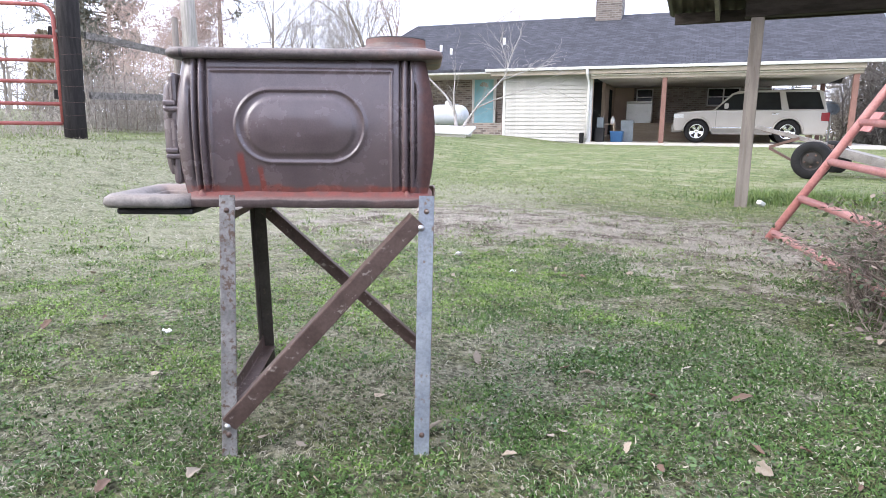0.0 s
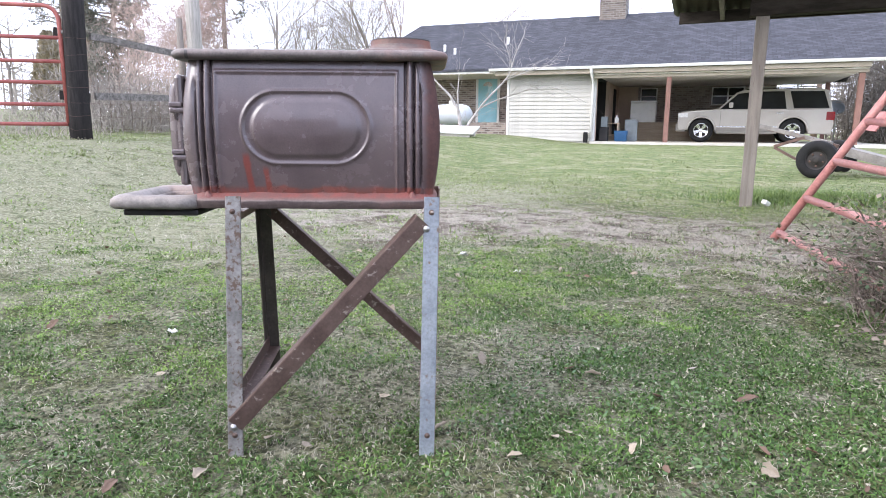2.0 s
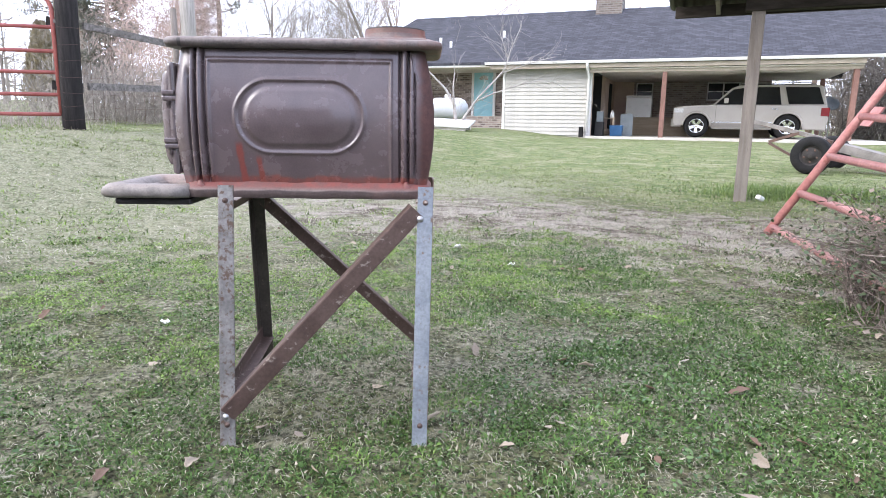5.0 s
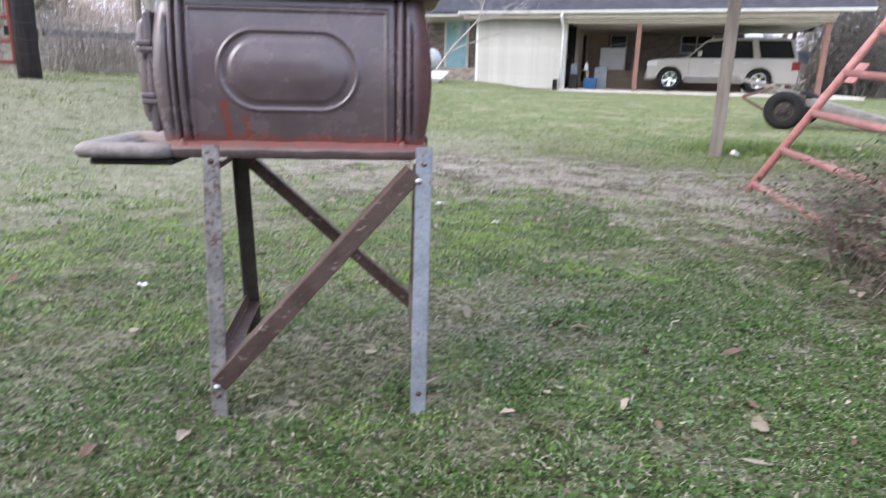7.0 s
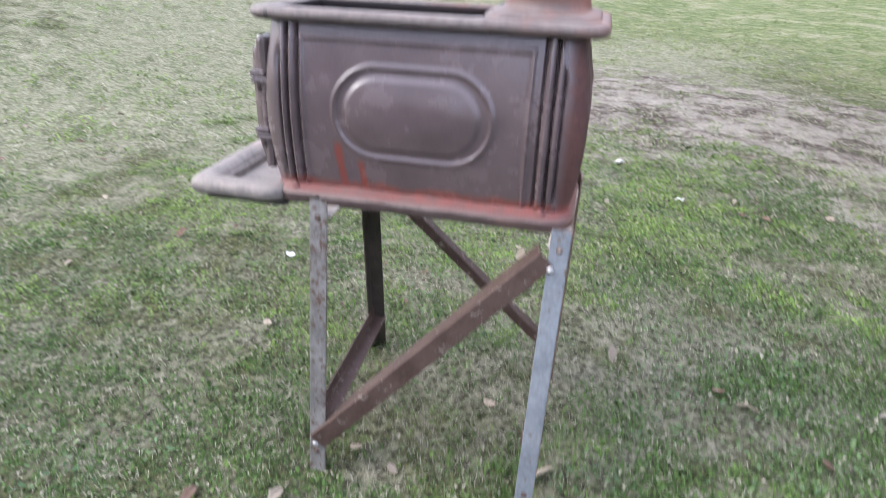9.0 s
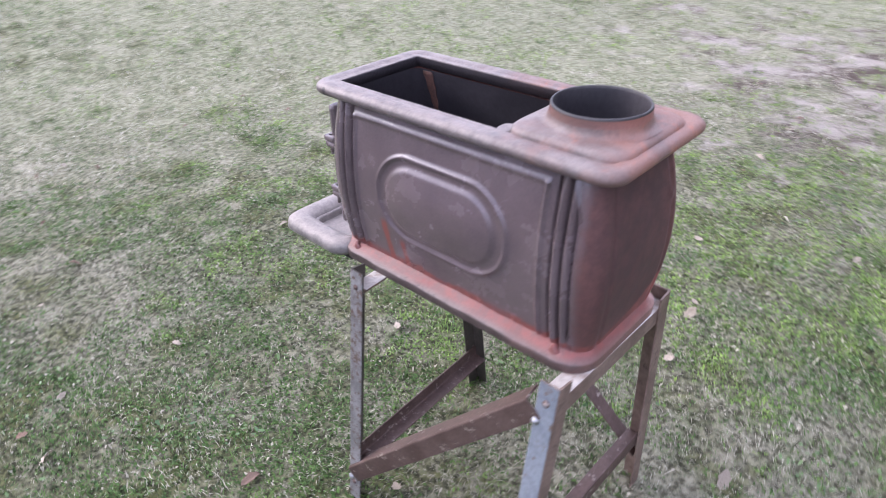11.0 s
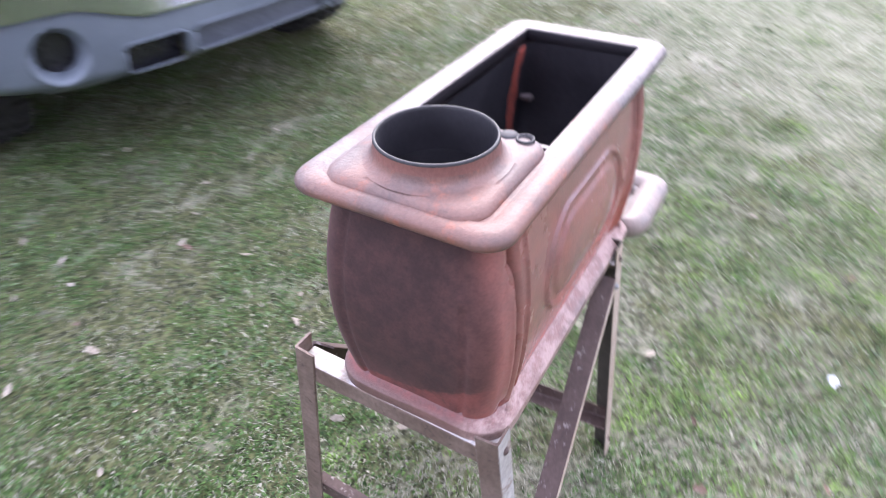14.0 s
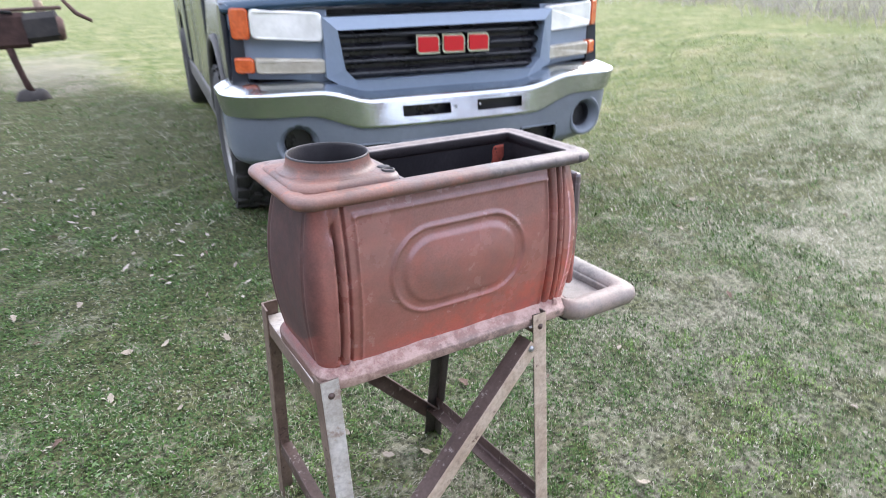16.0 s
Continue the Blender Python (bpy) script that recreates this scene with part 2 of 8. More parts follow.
def ground_cover():
    """Soil under the lawn: mould and thatch with shaded gaps painted in, and the bare grey track by the shelter."""
    m, n, l, b = nodes_of("lawn_soil")
    pos = n.new("ShaderNodeNewGeometry").outputs["Position"]
    sep = n.new("ShaderNodeSeparateXYZ")
    l.new(pos, sep.inputs[0])
    flat = n.new("ShaderNodeCombineXYZ")
    l.new(sep.outputs[0], flat.inputs[0])
    l.new(sep.outputs[1], flat.inputs[1])
    flat = flat.outputs[0]
    big, mid, small, fine = noise_node(n, l, flat, 0.6, 4), noise_node(n, l, flat, 5.0, 5), noise_node(n, l, pos, 55, 5, 0.7), noise_node(n, l, pos, 170, 3, 0.7)
    # straw towards the field, its low backlight put into the colour as well
    pale = ramp_node(n, l, math_node(n, l, "ADD", math_node(n, l, "MULTIPLY", sep.outputs[0], -1.0), math_node(n, l, "MULTIPLY", sep.outputs[1], 0.8)), 0.8, 3.8)
    pale = math_node(n, l, "MULTIPLY", pale, ramp_node(n, l, sep.outputs[1], -6.0, -0.4))
    far = ramp_node(n, l, math_node(n, l, "SUBTRACT", sep.outputs[1], math_node(n, l, "MULTIPLY", pale, 2.6)), 3.4, 5.4)
    # dark tones of thatch and mould put the shade between blades into the colour
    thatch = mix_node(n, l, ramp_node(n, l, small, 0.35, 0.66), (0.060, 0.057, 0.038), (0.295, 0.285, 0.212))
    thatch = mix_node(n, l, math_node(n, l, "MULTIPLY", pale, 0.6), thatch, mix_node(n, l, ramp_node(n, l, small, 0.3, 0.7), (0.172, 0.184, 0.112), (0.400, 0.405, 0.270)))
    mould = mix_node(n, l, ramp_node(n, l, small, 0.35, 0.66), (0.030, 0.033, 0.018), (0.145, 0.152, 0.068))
    mould_shade = math_node(n, l, "SUBTRACT", math_node(n, l, "ADD", math_node(n, l, "MULTIPLY", big, 0.5), math_node(n, l, "MULTIPLY", mid, 0.6)), math_node(n, l, "MULTIPLY", pale, 0.10))
    mould_shade = math_node(n, l, "ADD", mould_shade, math_node(n, l, "ADD", math_node(n, l, "MULTIPLY", far, 0.16), math_node(n, l, "MULTIPLY", ramp_node(n, l, sep.outputs[1], -0.2, -1.2), 0.10)))
    # the pickup's shade on the lawn is put into the soil colour
    truck_shade = math_node(n, l, "MULTIPLY", ramp_node(n, l, sep.outputs[1], -0.7, -1.9), math_node(n, l, "MULTIPLY", ramp_node(n, l, sep.outputs[1], -10.5, -7.0), ramp_node(n, l, sep.outputs[0], -0.7, 0.2)))
    mould_shade = math_node(n, l, "ADD", mould_shade, math_node(n, l, "MULTIPLY", truck_shade, 0.16))
    col = mix_node(n, l, ramp_node(n, l, mould_shade, 0.46, 0.66), thatch, mould)
    lawn_far = mix_node(n, l, ramp_node(n, l, mid, 0.35, 0.65), (0.125, 0.185, 0.062), (0.300, 0.330, 0.165))
    lawn_far = mix_node(n, l, math_node(n, l, "MULTIPLY", ramp_node(n, l, noise_node(n, l, flat, 1.3, 7, 0.7), 0.48, 0.62), 0.72), lawn_far, (0.45, 0.42, 0.285))
    lawn_far = mix_node(n, l, ramp_node(n, l, small, 0.3, 0.7), mix_node(n, l, 1.0, lawn_far, (0.6, 0.6, 0.6), "MULTIPLY"), lawn_far)
    col = mix_node(n, l, math_node(n, l, "MULTIPLY", far, 0.8), col, lawn_far)
    behind = math_node(n, l, "ADD", sep.outputs[1], math_node(n, l, "MULTIPLY", ramp_node(n, l, sep.outputs[0], -1.7, 0.4), 7.5))
    behind = ramp_node(n, l, math_node(n, l, "ADD", behind, math_node(n, l, "MULTIPLY", math_node(n, l, "SUBTRACT", big, 0.5), 2.4)), -0.9, -4.6)
    col = mix_node(n, l, math_node(n, l, "MULTIPLY", behind, 0.75), col, mix_node(n, l, 1.0, lawn_far, (1.08, 1.04, 0.86), "MULTIPLY"))
    # tussocks: darker where the growth is close
    tuss = noise_node(n, l, flat, 11, 6, 0.68)
    col = mix_node(n, l, math_node(n, l, "MULTIPLY", ramp_node(n, l, tuss, 0.47, 0.63), 0.60), col, mix_node(n, l, 1.0, col, (0.46, 0.56, 0.40), "MULTIPLY"))
    col = mix_node(n, l, math_node(n, l, "MULTIPLY", ramp_node(n, l, noise_node(n, l, flat, 4.5, 8, 0.75), 0.54, 0.64), 0.40), col, (0.40, 0.37, 0.29))
    # the bare track
    mp = n.new("ShaderNodeMapping")
    mp.vector_type = "TEXTURE"
    mp.inputs["Location"].default_value = (*DIRT_AT, 0)
    mp.inputs["Rotation"].default_value = (0, 0, DIRT_TURN)
    mp.inputs["Scale"].default_value = (*DIRT_SIZE, 1)
    l.new(flat, mp.inputs["Vector"])
    ln = n.new("ShaderNodeVectorMath")
    ln.operation = "LENGTH"
    l.new(mp.outputs[0], ln.inputs[0])
    bare = math_node(n, l, "ADD", ln.outputs["Value"], math_node(n, l, "MULTIPLY", math_node(n, l, "SUBTRACT", noise_node(n, l, flat, 2.2, 8, 0.75), 0.5), 4.2))
    soil = mix_node(n, l, ramp_node(n, l, noise_node(n, l, flat, 2.4, 9, 0.78), 0.42, 0.56), (0.115, 0.090, 0.076), (0.43, 0.39, 0.35))
    soil = mix_node(n, l, ramp_node(n, l, fine, 0.3, 0.7), mix_node(n, l, 1.0, soil, (0.62, 0.60, 0.58), "MULTIPLY"), soil)
    col = mix_node(n, l, ramp_node(n, l, bare, 1.2, 0.6), col, soil)
    # pale worn soil by the implement
    mq = n.new("ShaderNodeMapping")
    mq.vector_type = "TEXTURE"
    mq.inputs["Location"].default_value, mq.inputs["Scale"].default_value = (0.25, -10.2, 0), (0.9, 3.0, 1)
    l.new(flat, mq.inputs["Vector"])
    lq = n.new("ShaderNodeVectorMath")
    lq.operation = "LENGTH"
    l.new(mq.outputs[0], lq.inputs[0])
    worn = math_node(n, l, "ADD", lq.outputs["Value"], math_node(n, l, "MULTIPLY", math_node(n, l, "SUBTRACT", noise_node(n, l, flat, 1.6, 6, 0.7), 0.5), 2.4))
    col = mix_node(n, l, math_node(n, l, "MULTIPLY", ramp_node(n, l, worn, 1.1, 0.5), 0.40), col, (0.33, 0.29, 0.25))
    l.new(col, b.inputs["Base Color"])
    b.inputs["Roughness"].default_value = 0.95
    b.inputs["Specular IOR Level"].default_value = 0.15
    l.new(bump_node(n, l, math_node(n, l, "ADD", small, noise_node(n, l, pos, 19, 5)), 0.9, 0.02), b.inputs["Normal"])
    return m


def grass_blades(name, dull, bright):
    """Green growth in dull bluish and bright yellowish patches, each blade a tone of its own."""
    m, n, l, b = nodes_of(name)
    g = n.new("ShaderNodeNewGeometry")
    pos, isl = g.outputs["Position"], g.outputs["Random Per Island"]
    sep = n.new("ShaderNodeSeparateXYZ")
    l.new(pos, sep.inputs[0])
    lump = math_node(n, l, "ADD", math_node(n, l, "MULTIPLY", noise_node(n, l, pos, 2.0, 4), 0.55), math_node(n, l, "MULTIPLY", noise_node(n, l, pos, 8.0, 4), 0.45))
    # the growth is yellower towards +y and duller towards +x
    lump = math_node(n, l, "ADD", math_node(n, l, "SUBTRACT", lump, 0.115), math_node(n, l, "MULTIPLY", ramp_node(n, l, sep.outputs[1], -0.7, 1.5), 0.18))
    lump = math_node(n, l, "ADD", lump, math_node(n, l, "MULTIPLY", ramp_node(n, l, sep.outputs[0], 0.1, 1.0), -0.075))
    lump = math_node(n, l, "ADD", lump, math_node(n, l, "MULTIPLY", ramp_node(n, l, math_node(n, l, "ADD", sep.outputs[1], math_node(n, l, "MULTIPLY", ramp_node(n, l, sep.outputs[0], -1.7, 0.4), 7.5)), -0.8, -4.6), 0.18))
    green = mix_node(n, l, ramp_node(n, l, lump, 0.42, 0.60), dull, bright)
    away = ramp_node(n, l, sep.outputs[1], 3.2, 5.5)
    green = mix_node(n, l, math_node(n, l, "MULTIPLY", away, 0.75), green, (0.200, 0.250, 0.095))
    green = mix_node(n, l, isl, mix_node(n, l, 1.0, green, (0.40, 0.44, 0.44), "MULTIPLY"), mix_node(n, l, 1.0, green, (1.58, 1.52, 1.46), "MULTIPLY"))
    green = mix_node(n, l, math_node(n, l, "MULTIPLY", away, 0.6), green, (0.215, 0.260, 0.110))
    beyond = ramp_node(n, l, math_node(n, l, "ADD", sep.outputs[1], math_node(n, l, "MULTIPLY", ramp_node(n, l, sep.outputs[0], -1.7, 0.4), 7.5)), -0.6, -4.4)
    green = mix_node(n, l, math_node(n, l, "MULTIPLY", beyond, 0.6), green, (0.275, 0.295, 0.130))
    dry = ramp_node(n, l, math_node(n, l, "FRACT", math_node(n, l, "MULTIPLY", isl, 37.0)), 0.93, 0.95)
    l.new(mix_node(n, l, dry, green, (0.36, 0.335, 0.26)), b.inputs["Base Color"])
    b.inputs["Roughness"].default_value = 0.55
    b.inputs["Specular IOR Level"].default_value = 0.22
    return m


def leafy(name, c1, c2, rough=0.6):
    """Leaves or twigs of which each takes its own tone between two colours."""
    m, n, l, b = nodes_of(name)
    g = n.new("ShaderNodeNewGeometry")
    col = mix_node(n, l, g.outputs["Random Per Island"], c1, c2)
    col = mix_node(n, l, ramp_node(n, l, noise_node(n, l, g.outputs["Position"], 3.0, 3), 0.3, 0.7), col, mix_node(n, l, 1.0, col, (0.7, 0.7, 0.7), "MULTIPLY"))
    l.new(col, b.inputs["Base Color"])
    b.inputs["Roughness"].default_value = rough - 0.1
    b.inputs["Specular IOR Level"].default_value = 0.4
    return m


def brick_skin(name, bricks, mortar, w=0.2, h=0.075, gap=0.012, offset=0.5, turn=(90, 0, 0), bump=0.6, rough=0.9):
    m, n, l, b = nodes_of(name)
    tc = n.new("ShaderNodeTexCoord").outputs["Object"]
    mp = n.new("ShaderNodeMapping")
    mp.inputs["Rotation"].default_value = [radians(a) for a in turn]
    l.new(tc, mp.inputs["Vector"])
    k = n.new("ShaderNodeTexBrick")
    k.offset = offset
    k.inputs["Scale"].default_value = 1.0
    k.inputs["Brick Width"].default_value, k.inputs["Row Height"].default_value, k.inputs["Mortar Size"].default_value = w, h, gap
    k.inputs["Color1"].default_value, k.inputs["Color2"].default_value, k.inputs["Mortar"].default_value = (*bricks[0], 1), (*bricks[1], 1), (*mortar, 1)
    l.new(mp.outputs[0], k.inputs["Vector"])
    col = mix_node(n, l, ramp_node(n, l, noise_node(n, l, tc, 2.2), 0.3, 0.7), k.outputs[0], mix_node(n, l, 1.0, k.outputs[0], (0.72, 0.72, 0.74), "MULTIPLY"))
    l.new(col, b.inputs["Base Color"])
    b.inputs["Roughness"].default_value = rough
    inv = math_node(n, l, "SUBTRACT", 1.0, k.outputs["Fac"])
    l.new(bump_node(n, l, inv, bump, 0.01), b.inputs["Normal"])
    return m


M_IRON = stove_iron()
M_RIM = dusty_iron("dusty_iron", (0.085, 0.071, 0.072), (0.155, 0.131, 0.128), (0.205, 0.100, 0.076), spots=(0.32, 0.105, 0.060))
M_HEARTH = dusty_iron("dusty_hearth_iron", (0.135, 0.122, 0.116), (0.225, 0.205, 0.192), (0.25, 0.205, 0.185), pale_far=(0.31, 0.238, 0.208))
M_FLANGE = dusty_iron("rusty_foot", (0.066, 0.046, 0.045), (0.098, 0.072, 0.069), (0.19, 0.100, 0.085), red_over=0.5475, pale_far=(0.50, 0.345, 0.300))
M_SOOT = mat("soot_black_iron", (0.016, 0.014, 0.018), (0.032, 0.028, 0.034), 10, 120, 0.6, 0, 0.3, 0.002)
M_STAIN = mat("brown_rust_stain", (0.060, 0.030, 0.024), (0.115, 0.052, 0.038), 30, 200, 0.85, 0, 0.3, 0.001)
M_LIP = mat("bare_grey_iron", (0.030, 0.027, 0.029), (0.055, 0.050, 0.051), 12, 150, 0.55, 0.2, 0.3, 0.001)
M_COLLAR = dusty_iron("rusted_collar", (0.080, 0.052, 0.047), (0.105, 0.064, 0.056), (0.205, 0.088, 0.068))
M_PRIMER = mat("red_primer", (0.42, 0.085, 0.055), (0.32, 0.07, 0.05), 30, 200, 0.75, 0, 0.3, 0.001)
M_STEEL = mat("weathered_galvanised_steel", (0.235, 0.262, 0.305), (0.32, 0.35, 0.395), 14, 150, 0.5, 0.35, 0.3, 0.001, wear=(0.17, 0.12, 0.09), wear_at=(0.58, 0.68))
M_STEEL_B = mat("grey_speckled_steel", (0.175, 0.170, 0.172), (0.285, 0.278, 0.28), 22, 150, 0.5, 0.3, 0.4, 0.001, wear=(0.11, 0.075, 0.058), wear_at=(0.50, 0.60))
M_BROWN = mat("brown_rusted_steel", (0.085, 0.052, 0.044), (0.125, 0.082, 0.070), 16, 140, 0.6, 0.25, 0.4, 0.001, wear=(0.30, 0.255, 0.225), wear_at=(0.575, 0.66))
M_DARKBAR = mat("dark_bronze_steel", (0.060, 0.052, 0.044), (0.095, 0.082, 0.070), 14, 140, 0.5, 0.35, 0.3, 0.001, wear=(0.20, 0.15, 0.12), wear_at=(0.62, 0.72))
M_TANBAR = mat("tan_worn_steel", (0.46, 0.345, 0.265), (0.58, 0.465, 0.375), 16, 140, 0.65, 0.15, 0.4, 0.001, wear=(0.15, 0.09, 0.07), wear_at=(0.58, 0.68))
M_WHITEBAR = mat("white_scraped_steel", (0.42, 0.375, 0.335), (0.60, 0.565, 0.53), 12, 150, 0.55, 0.1, 0.3, 0.001, wear=(0.27, 0.20, 0.165), wear_at=(0.52, 0.66))
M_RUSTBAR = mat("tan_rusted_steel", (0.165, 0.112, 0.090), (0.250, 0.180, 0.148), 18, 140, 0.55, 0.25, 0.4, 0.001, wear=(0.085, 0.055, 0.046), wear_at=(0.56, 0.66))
M_BOLT = mat("zinc_bolt", (0.36, 0.36, 0.37), (0.46, 0.46, 0.48), 40, 200, 0.4, 0.8, 0.1)
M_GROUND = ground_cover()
M_BLADE = grass_blades("grass_blades", (0.070, 0.128, 0.034), (0.176, 0.268, 0.066))
M_WEEDS = grass_blades("weed_leaf", (0.060, 0.114, 0.030), (0.154, 0.248, 0.060))

# ---- building helpers ----
def smooth(bm):
    for f in bm.faces:
        f.smooth = True
    return bm


def mesh_of(name, bm):
    bm.normal_update()
    me = bpy.data.meshes.new(name)
    bm.to_mesh(me)
    bm.free()
    return me


def part(name, bm, material, parent, label=""):
    me = mesh_of(name, bm)
    me.materials.append(material)
    ob = new(name, me)
    ob.parent = parent
    if label:
        ob["label"] = label
    return ob


def thing(name, label, category, m=None, group="", kind=""):
    ob = new(name)
    ob.empty_display_size = 0.1
    if m is not None:
        ob.matrix_basis = m
    return tagged(ob, label, category, group, kind)


def solid(name, bm, material, label, category, m=None, group="", kind=""):
    me = mesh_of(name, bm)
    me.materials.append(material)
    ob = new(name, me)
    if m is not None:
        ob.matrix_basis = m
    return tagged(ob, label, category, group, kind)


def arrays_mesh(name, verts, faces, material, smooth_faces=False):
    """A mesh from arrays of vertices and of equal-sided faces."""
    me = bpy.data.meshes.new(name)
    k = faces.shape[1]
    me.vertices.add(len(verts))
    me.vertices.foreach_set("co", np.ascontiguousarray(verts, np.float32).ravel())
    me.loops.add(faces.size)
    me.loops.foreach_set("vertex_index", np.ascontiguousarray(faces, np.int32).ravel())
    me.polygons.add(len(faces))
    me.polygons.foreach_set("loop_start", np.arange(0, faces.size, k, dtype=np.int32))
    if smooth_faces:
        me.polygons.foreach_set("use_smooth", np.ones(len(faces), bool))
    me.update(calc_edges=True)
    me.materials.append(material)
    return me


def box(bm, x0, x1, y0, y1, z0, z1, bevel=0.0):
    r = bmesh.ops.create_cube(bm, size=1, matrix=Matrix.LocRotScale(((x0 + x1) / 2, (y0 + y1) / 2, (z0 + z1) / 2), None, (abs(x1 - x0), abs(y1 - y0), abs(z1 - z0))))
    if bevel:
        es = {e for v in r["verts"] for e in v.link_edges}
        bmesh.ops.bevel(bm, geom=list(es), offset=bevel, segments=2, affect="EDGES", profile=0.5)
    return bm


def make_box(*a, bevel=0.0):
    return box(bmesh.new(), *a, bevel=bevel)


def frame_along(p0, p1, side=(0, 0, 1)):
    d = (Vector(p1) - Vector(p0)).normalized()
    s = Vector(side)
    s = (s - d * s.dot(d))
    if s.length < 1e-4:
        s = Vector((1, 0, 0)) - d * d.x
    s.normalize()
    return d, s, d.cross(s)


def sweep(bm, pts, radii, sides=10, cap=True):
    """A round tube through the points, with a radius at each."""
    rings, n = [], len(pts)
    pts = [Vector(p) for p in pts]
    up = None
    for i, p in enumerate(pts):
        d = (pts[min(i + 1, n - 1)] - pts[max(i - 1, 0)]).normalized()
        if up is None:
            up = d.orthogonal().normalized()
        up = (up - d * up.dot(d)).normalized()
        w = d.cross(up)
        r = radii[i] if isinstance(radii, (list, tuple)) else radii
        rings.append([bm.verts.new(p + (up * math.cos(a) + w * math.sin(a)) * r) for a in (2 * math.pi * k / sides for k in range(sides))])
    for a, b in zip(rings, rings[1:]):
        for k in range(sides):
            f = bm.faces.new((a[k], a[(k + 1) % sides], b[(k + 1) % sides], b[k]))
            f.smooth = True
    if cap:
        bm.faces.new(rings[0][::-1])
        bm.faces.new(rings[-1])
    return bm


def extrude_profile(bm, p0, p1, prof, side):
    """A straight bar from p0 to p1 with a closed profile of (along side, along third axis)."""
    d, s, w = frame_along(p0, p1, side)
    a = [bm.verts.new(Vector(p0) + s * u + w * v) for u, v in prof]
    b = [bm.verts.new(Vector(p1) + s * u + w * v) for u, v in prof]
    n = len(prof)
    for k in range(n):
        bm.faces.new((a[k], a[(k + 1) % n], b[(k + 1) % n], b[k]))
    bm.faces.new(a[::-1])
    bm.faces.new(b)
    bmesh.ops.recalc_face_normals(bm, faces=bm.faces)
    return bm


def angle_bar(p0, p1, flange_a, flange_b, w=0.034, th=0.0035):
    """Angle iron: its outer corner runs from p0 to p1, its two flanges lie towards flange_a and flange_b."""
    bm = bmesh.new()
    d = (Vector(p1) - Vector(p0)).normalized()
    a = Vector(flange_a)
    a = (a - d * a.dot(d)).normalized()
    b = Vector(flange_b)
    b = (b - d * b.dot(d))
    b = (b - a * b.dot(a)).normalized()
    r = th * 0.9
    prof = [(0, r), (r * 0.3, r * 0.3), (r, 0), (w - r * 0.4, 0), (w, r * 0.4), (w, th), (th * 1.6, th), (th, th * 1.6), (th, w), (r * 0.4, w), (0, w - r * 0.4)]
    ring0 = [bm.verts.new(Vector(p0) + a * u + b * v) for u, v in prof]
    ring1 = [bm.verts.new(Vector(p1) + a * u + b * v) for u, v in prof]
    n = len(prof)
    for k in range(n):
        bm.faces.new((ring0[k], ring0[(k + 1) % n], ring1[(k + 1) % n], ring1[k]))
    bm.faces.new(ring0[::-1])
    bm.faces.new(ring1)
    bmesh.ops.recalc_face_normals(bm, faces=bm.faces)
    return bm


def lathe(bm, prof, m=None, steps=40, closed=False):
    """Turns a profile of (radius, height) round z."""
    rings = []
    for k in range(steps):
        c, s = math.cos(2 * math.pi * k / steps), math.sin(2 * math.pi * k / steps)
        rings.append([bm.verts.new((r * c, r * s, h)) for r, h in prof])
    n = len(prof)
    for k in range(steps):
        a, b = rings[k], rings[(k + 1) % steps]
        for i in range(n if closed else n - 1):
            j = (i + 1) % n
            f = bm.faces.new((a[i], b[i], b[j], a[j]))
            f.smooth = True
    if m is not None:
        bmesh.ops.transform(bm, matrix=m, verts=[v for r in rings for v in r])
    return bm


def bolt_head(bm, at, normal, r=0.008):
    d = Vector(normal).normalized()
    m = Matrix.Translation(at) @ d.to_track_quat("Z", "Y").to_matrix().to_4x4()
    lathe(bm, [(0.0001, r * 0.75), (r * 0.5, r * 0.65), (r * 0.9, r * 0.3), (r, 0.0), (r * 1.5, 0.0), (r * 1.5, -r * 0.25)], m, 12)
    return bm


def round_rect(hx0, hx1, hy0, hy1, r, n=8):
    """Points round a rectangle with rounded corners."""
    out = []
    for cx, cy, a0 in ((hx1 - r, hy1 - r, 0), (hx0 + r, hy1 - r, 90), (hx0 + r, hy0 + r, 180), (hx1 - r, hy0 + r, 270)):
        for k in range(n + 1):
            a = radians(a0 + 90 * k / n)
            out.append((cx + r * math.cos(a), cy + r * math.sin(a)))
    return out


def loops_to_faces(bm, loops, close_ends=False, flip=False):
    """Joins rings of points (x, y, z), each of one length."""
    vs = [[bm.verts.new(p) for p in loop] for loop in loops]
    n = len(vs[0])
    for a, b in zip(vs, vs[1:]):
        for k in range(n):
            q = (a[k], a[(k + 1) % n], b[(k + 1) % n], b[k])
            f = bm.faces.new(q[::-1] if flip else q)
            f.smooth = True
    if close_ends:
        bm.faces.new(vs[0][::-1])
        bm.faces.new(vs[-1])
    return vs


def grid(bm, f, nu, nv, keep=None):
    """A sheet of nu by nv cells with its corners at f(u, v), u and v from 0 to 1; keep(u, v) at a cell's middle leaves holes."""
    vs = [[bm.verts.new(f(i / nu, j / nv)) for j in range(nv + 1)] for i in range(nu + 1)]
    for i in range(nu):
        for j in range(nv):
            if keep is None or keep((i + 0.5) / nu, (j + 0.5) / nv):
                q = bm.faces.new((vs[i][j], vs[i + 1][j], vs[i + 1][j + 1], vs[i][j + 1]))
                q.smooth = True
    loose = [v for row in vs for v in row if not v.link_faces]
    bmesh.ops.delete(bm, geom=loose, context="VERTS")
    return bm


def sstep(a, b, x):
    t = np.clip((x - a) / (b - a), 0, 1)
    return t * t * (3 - 2 * t)


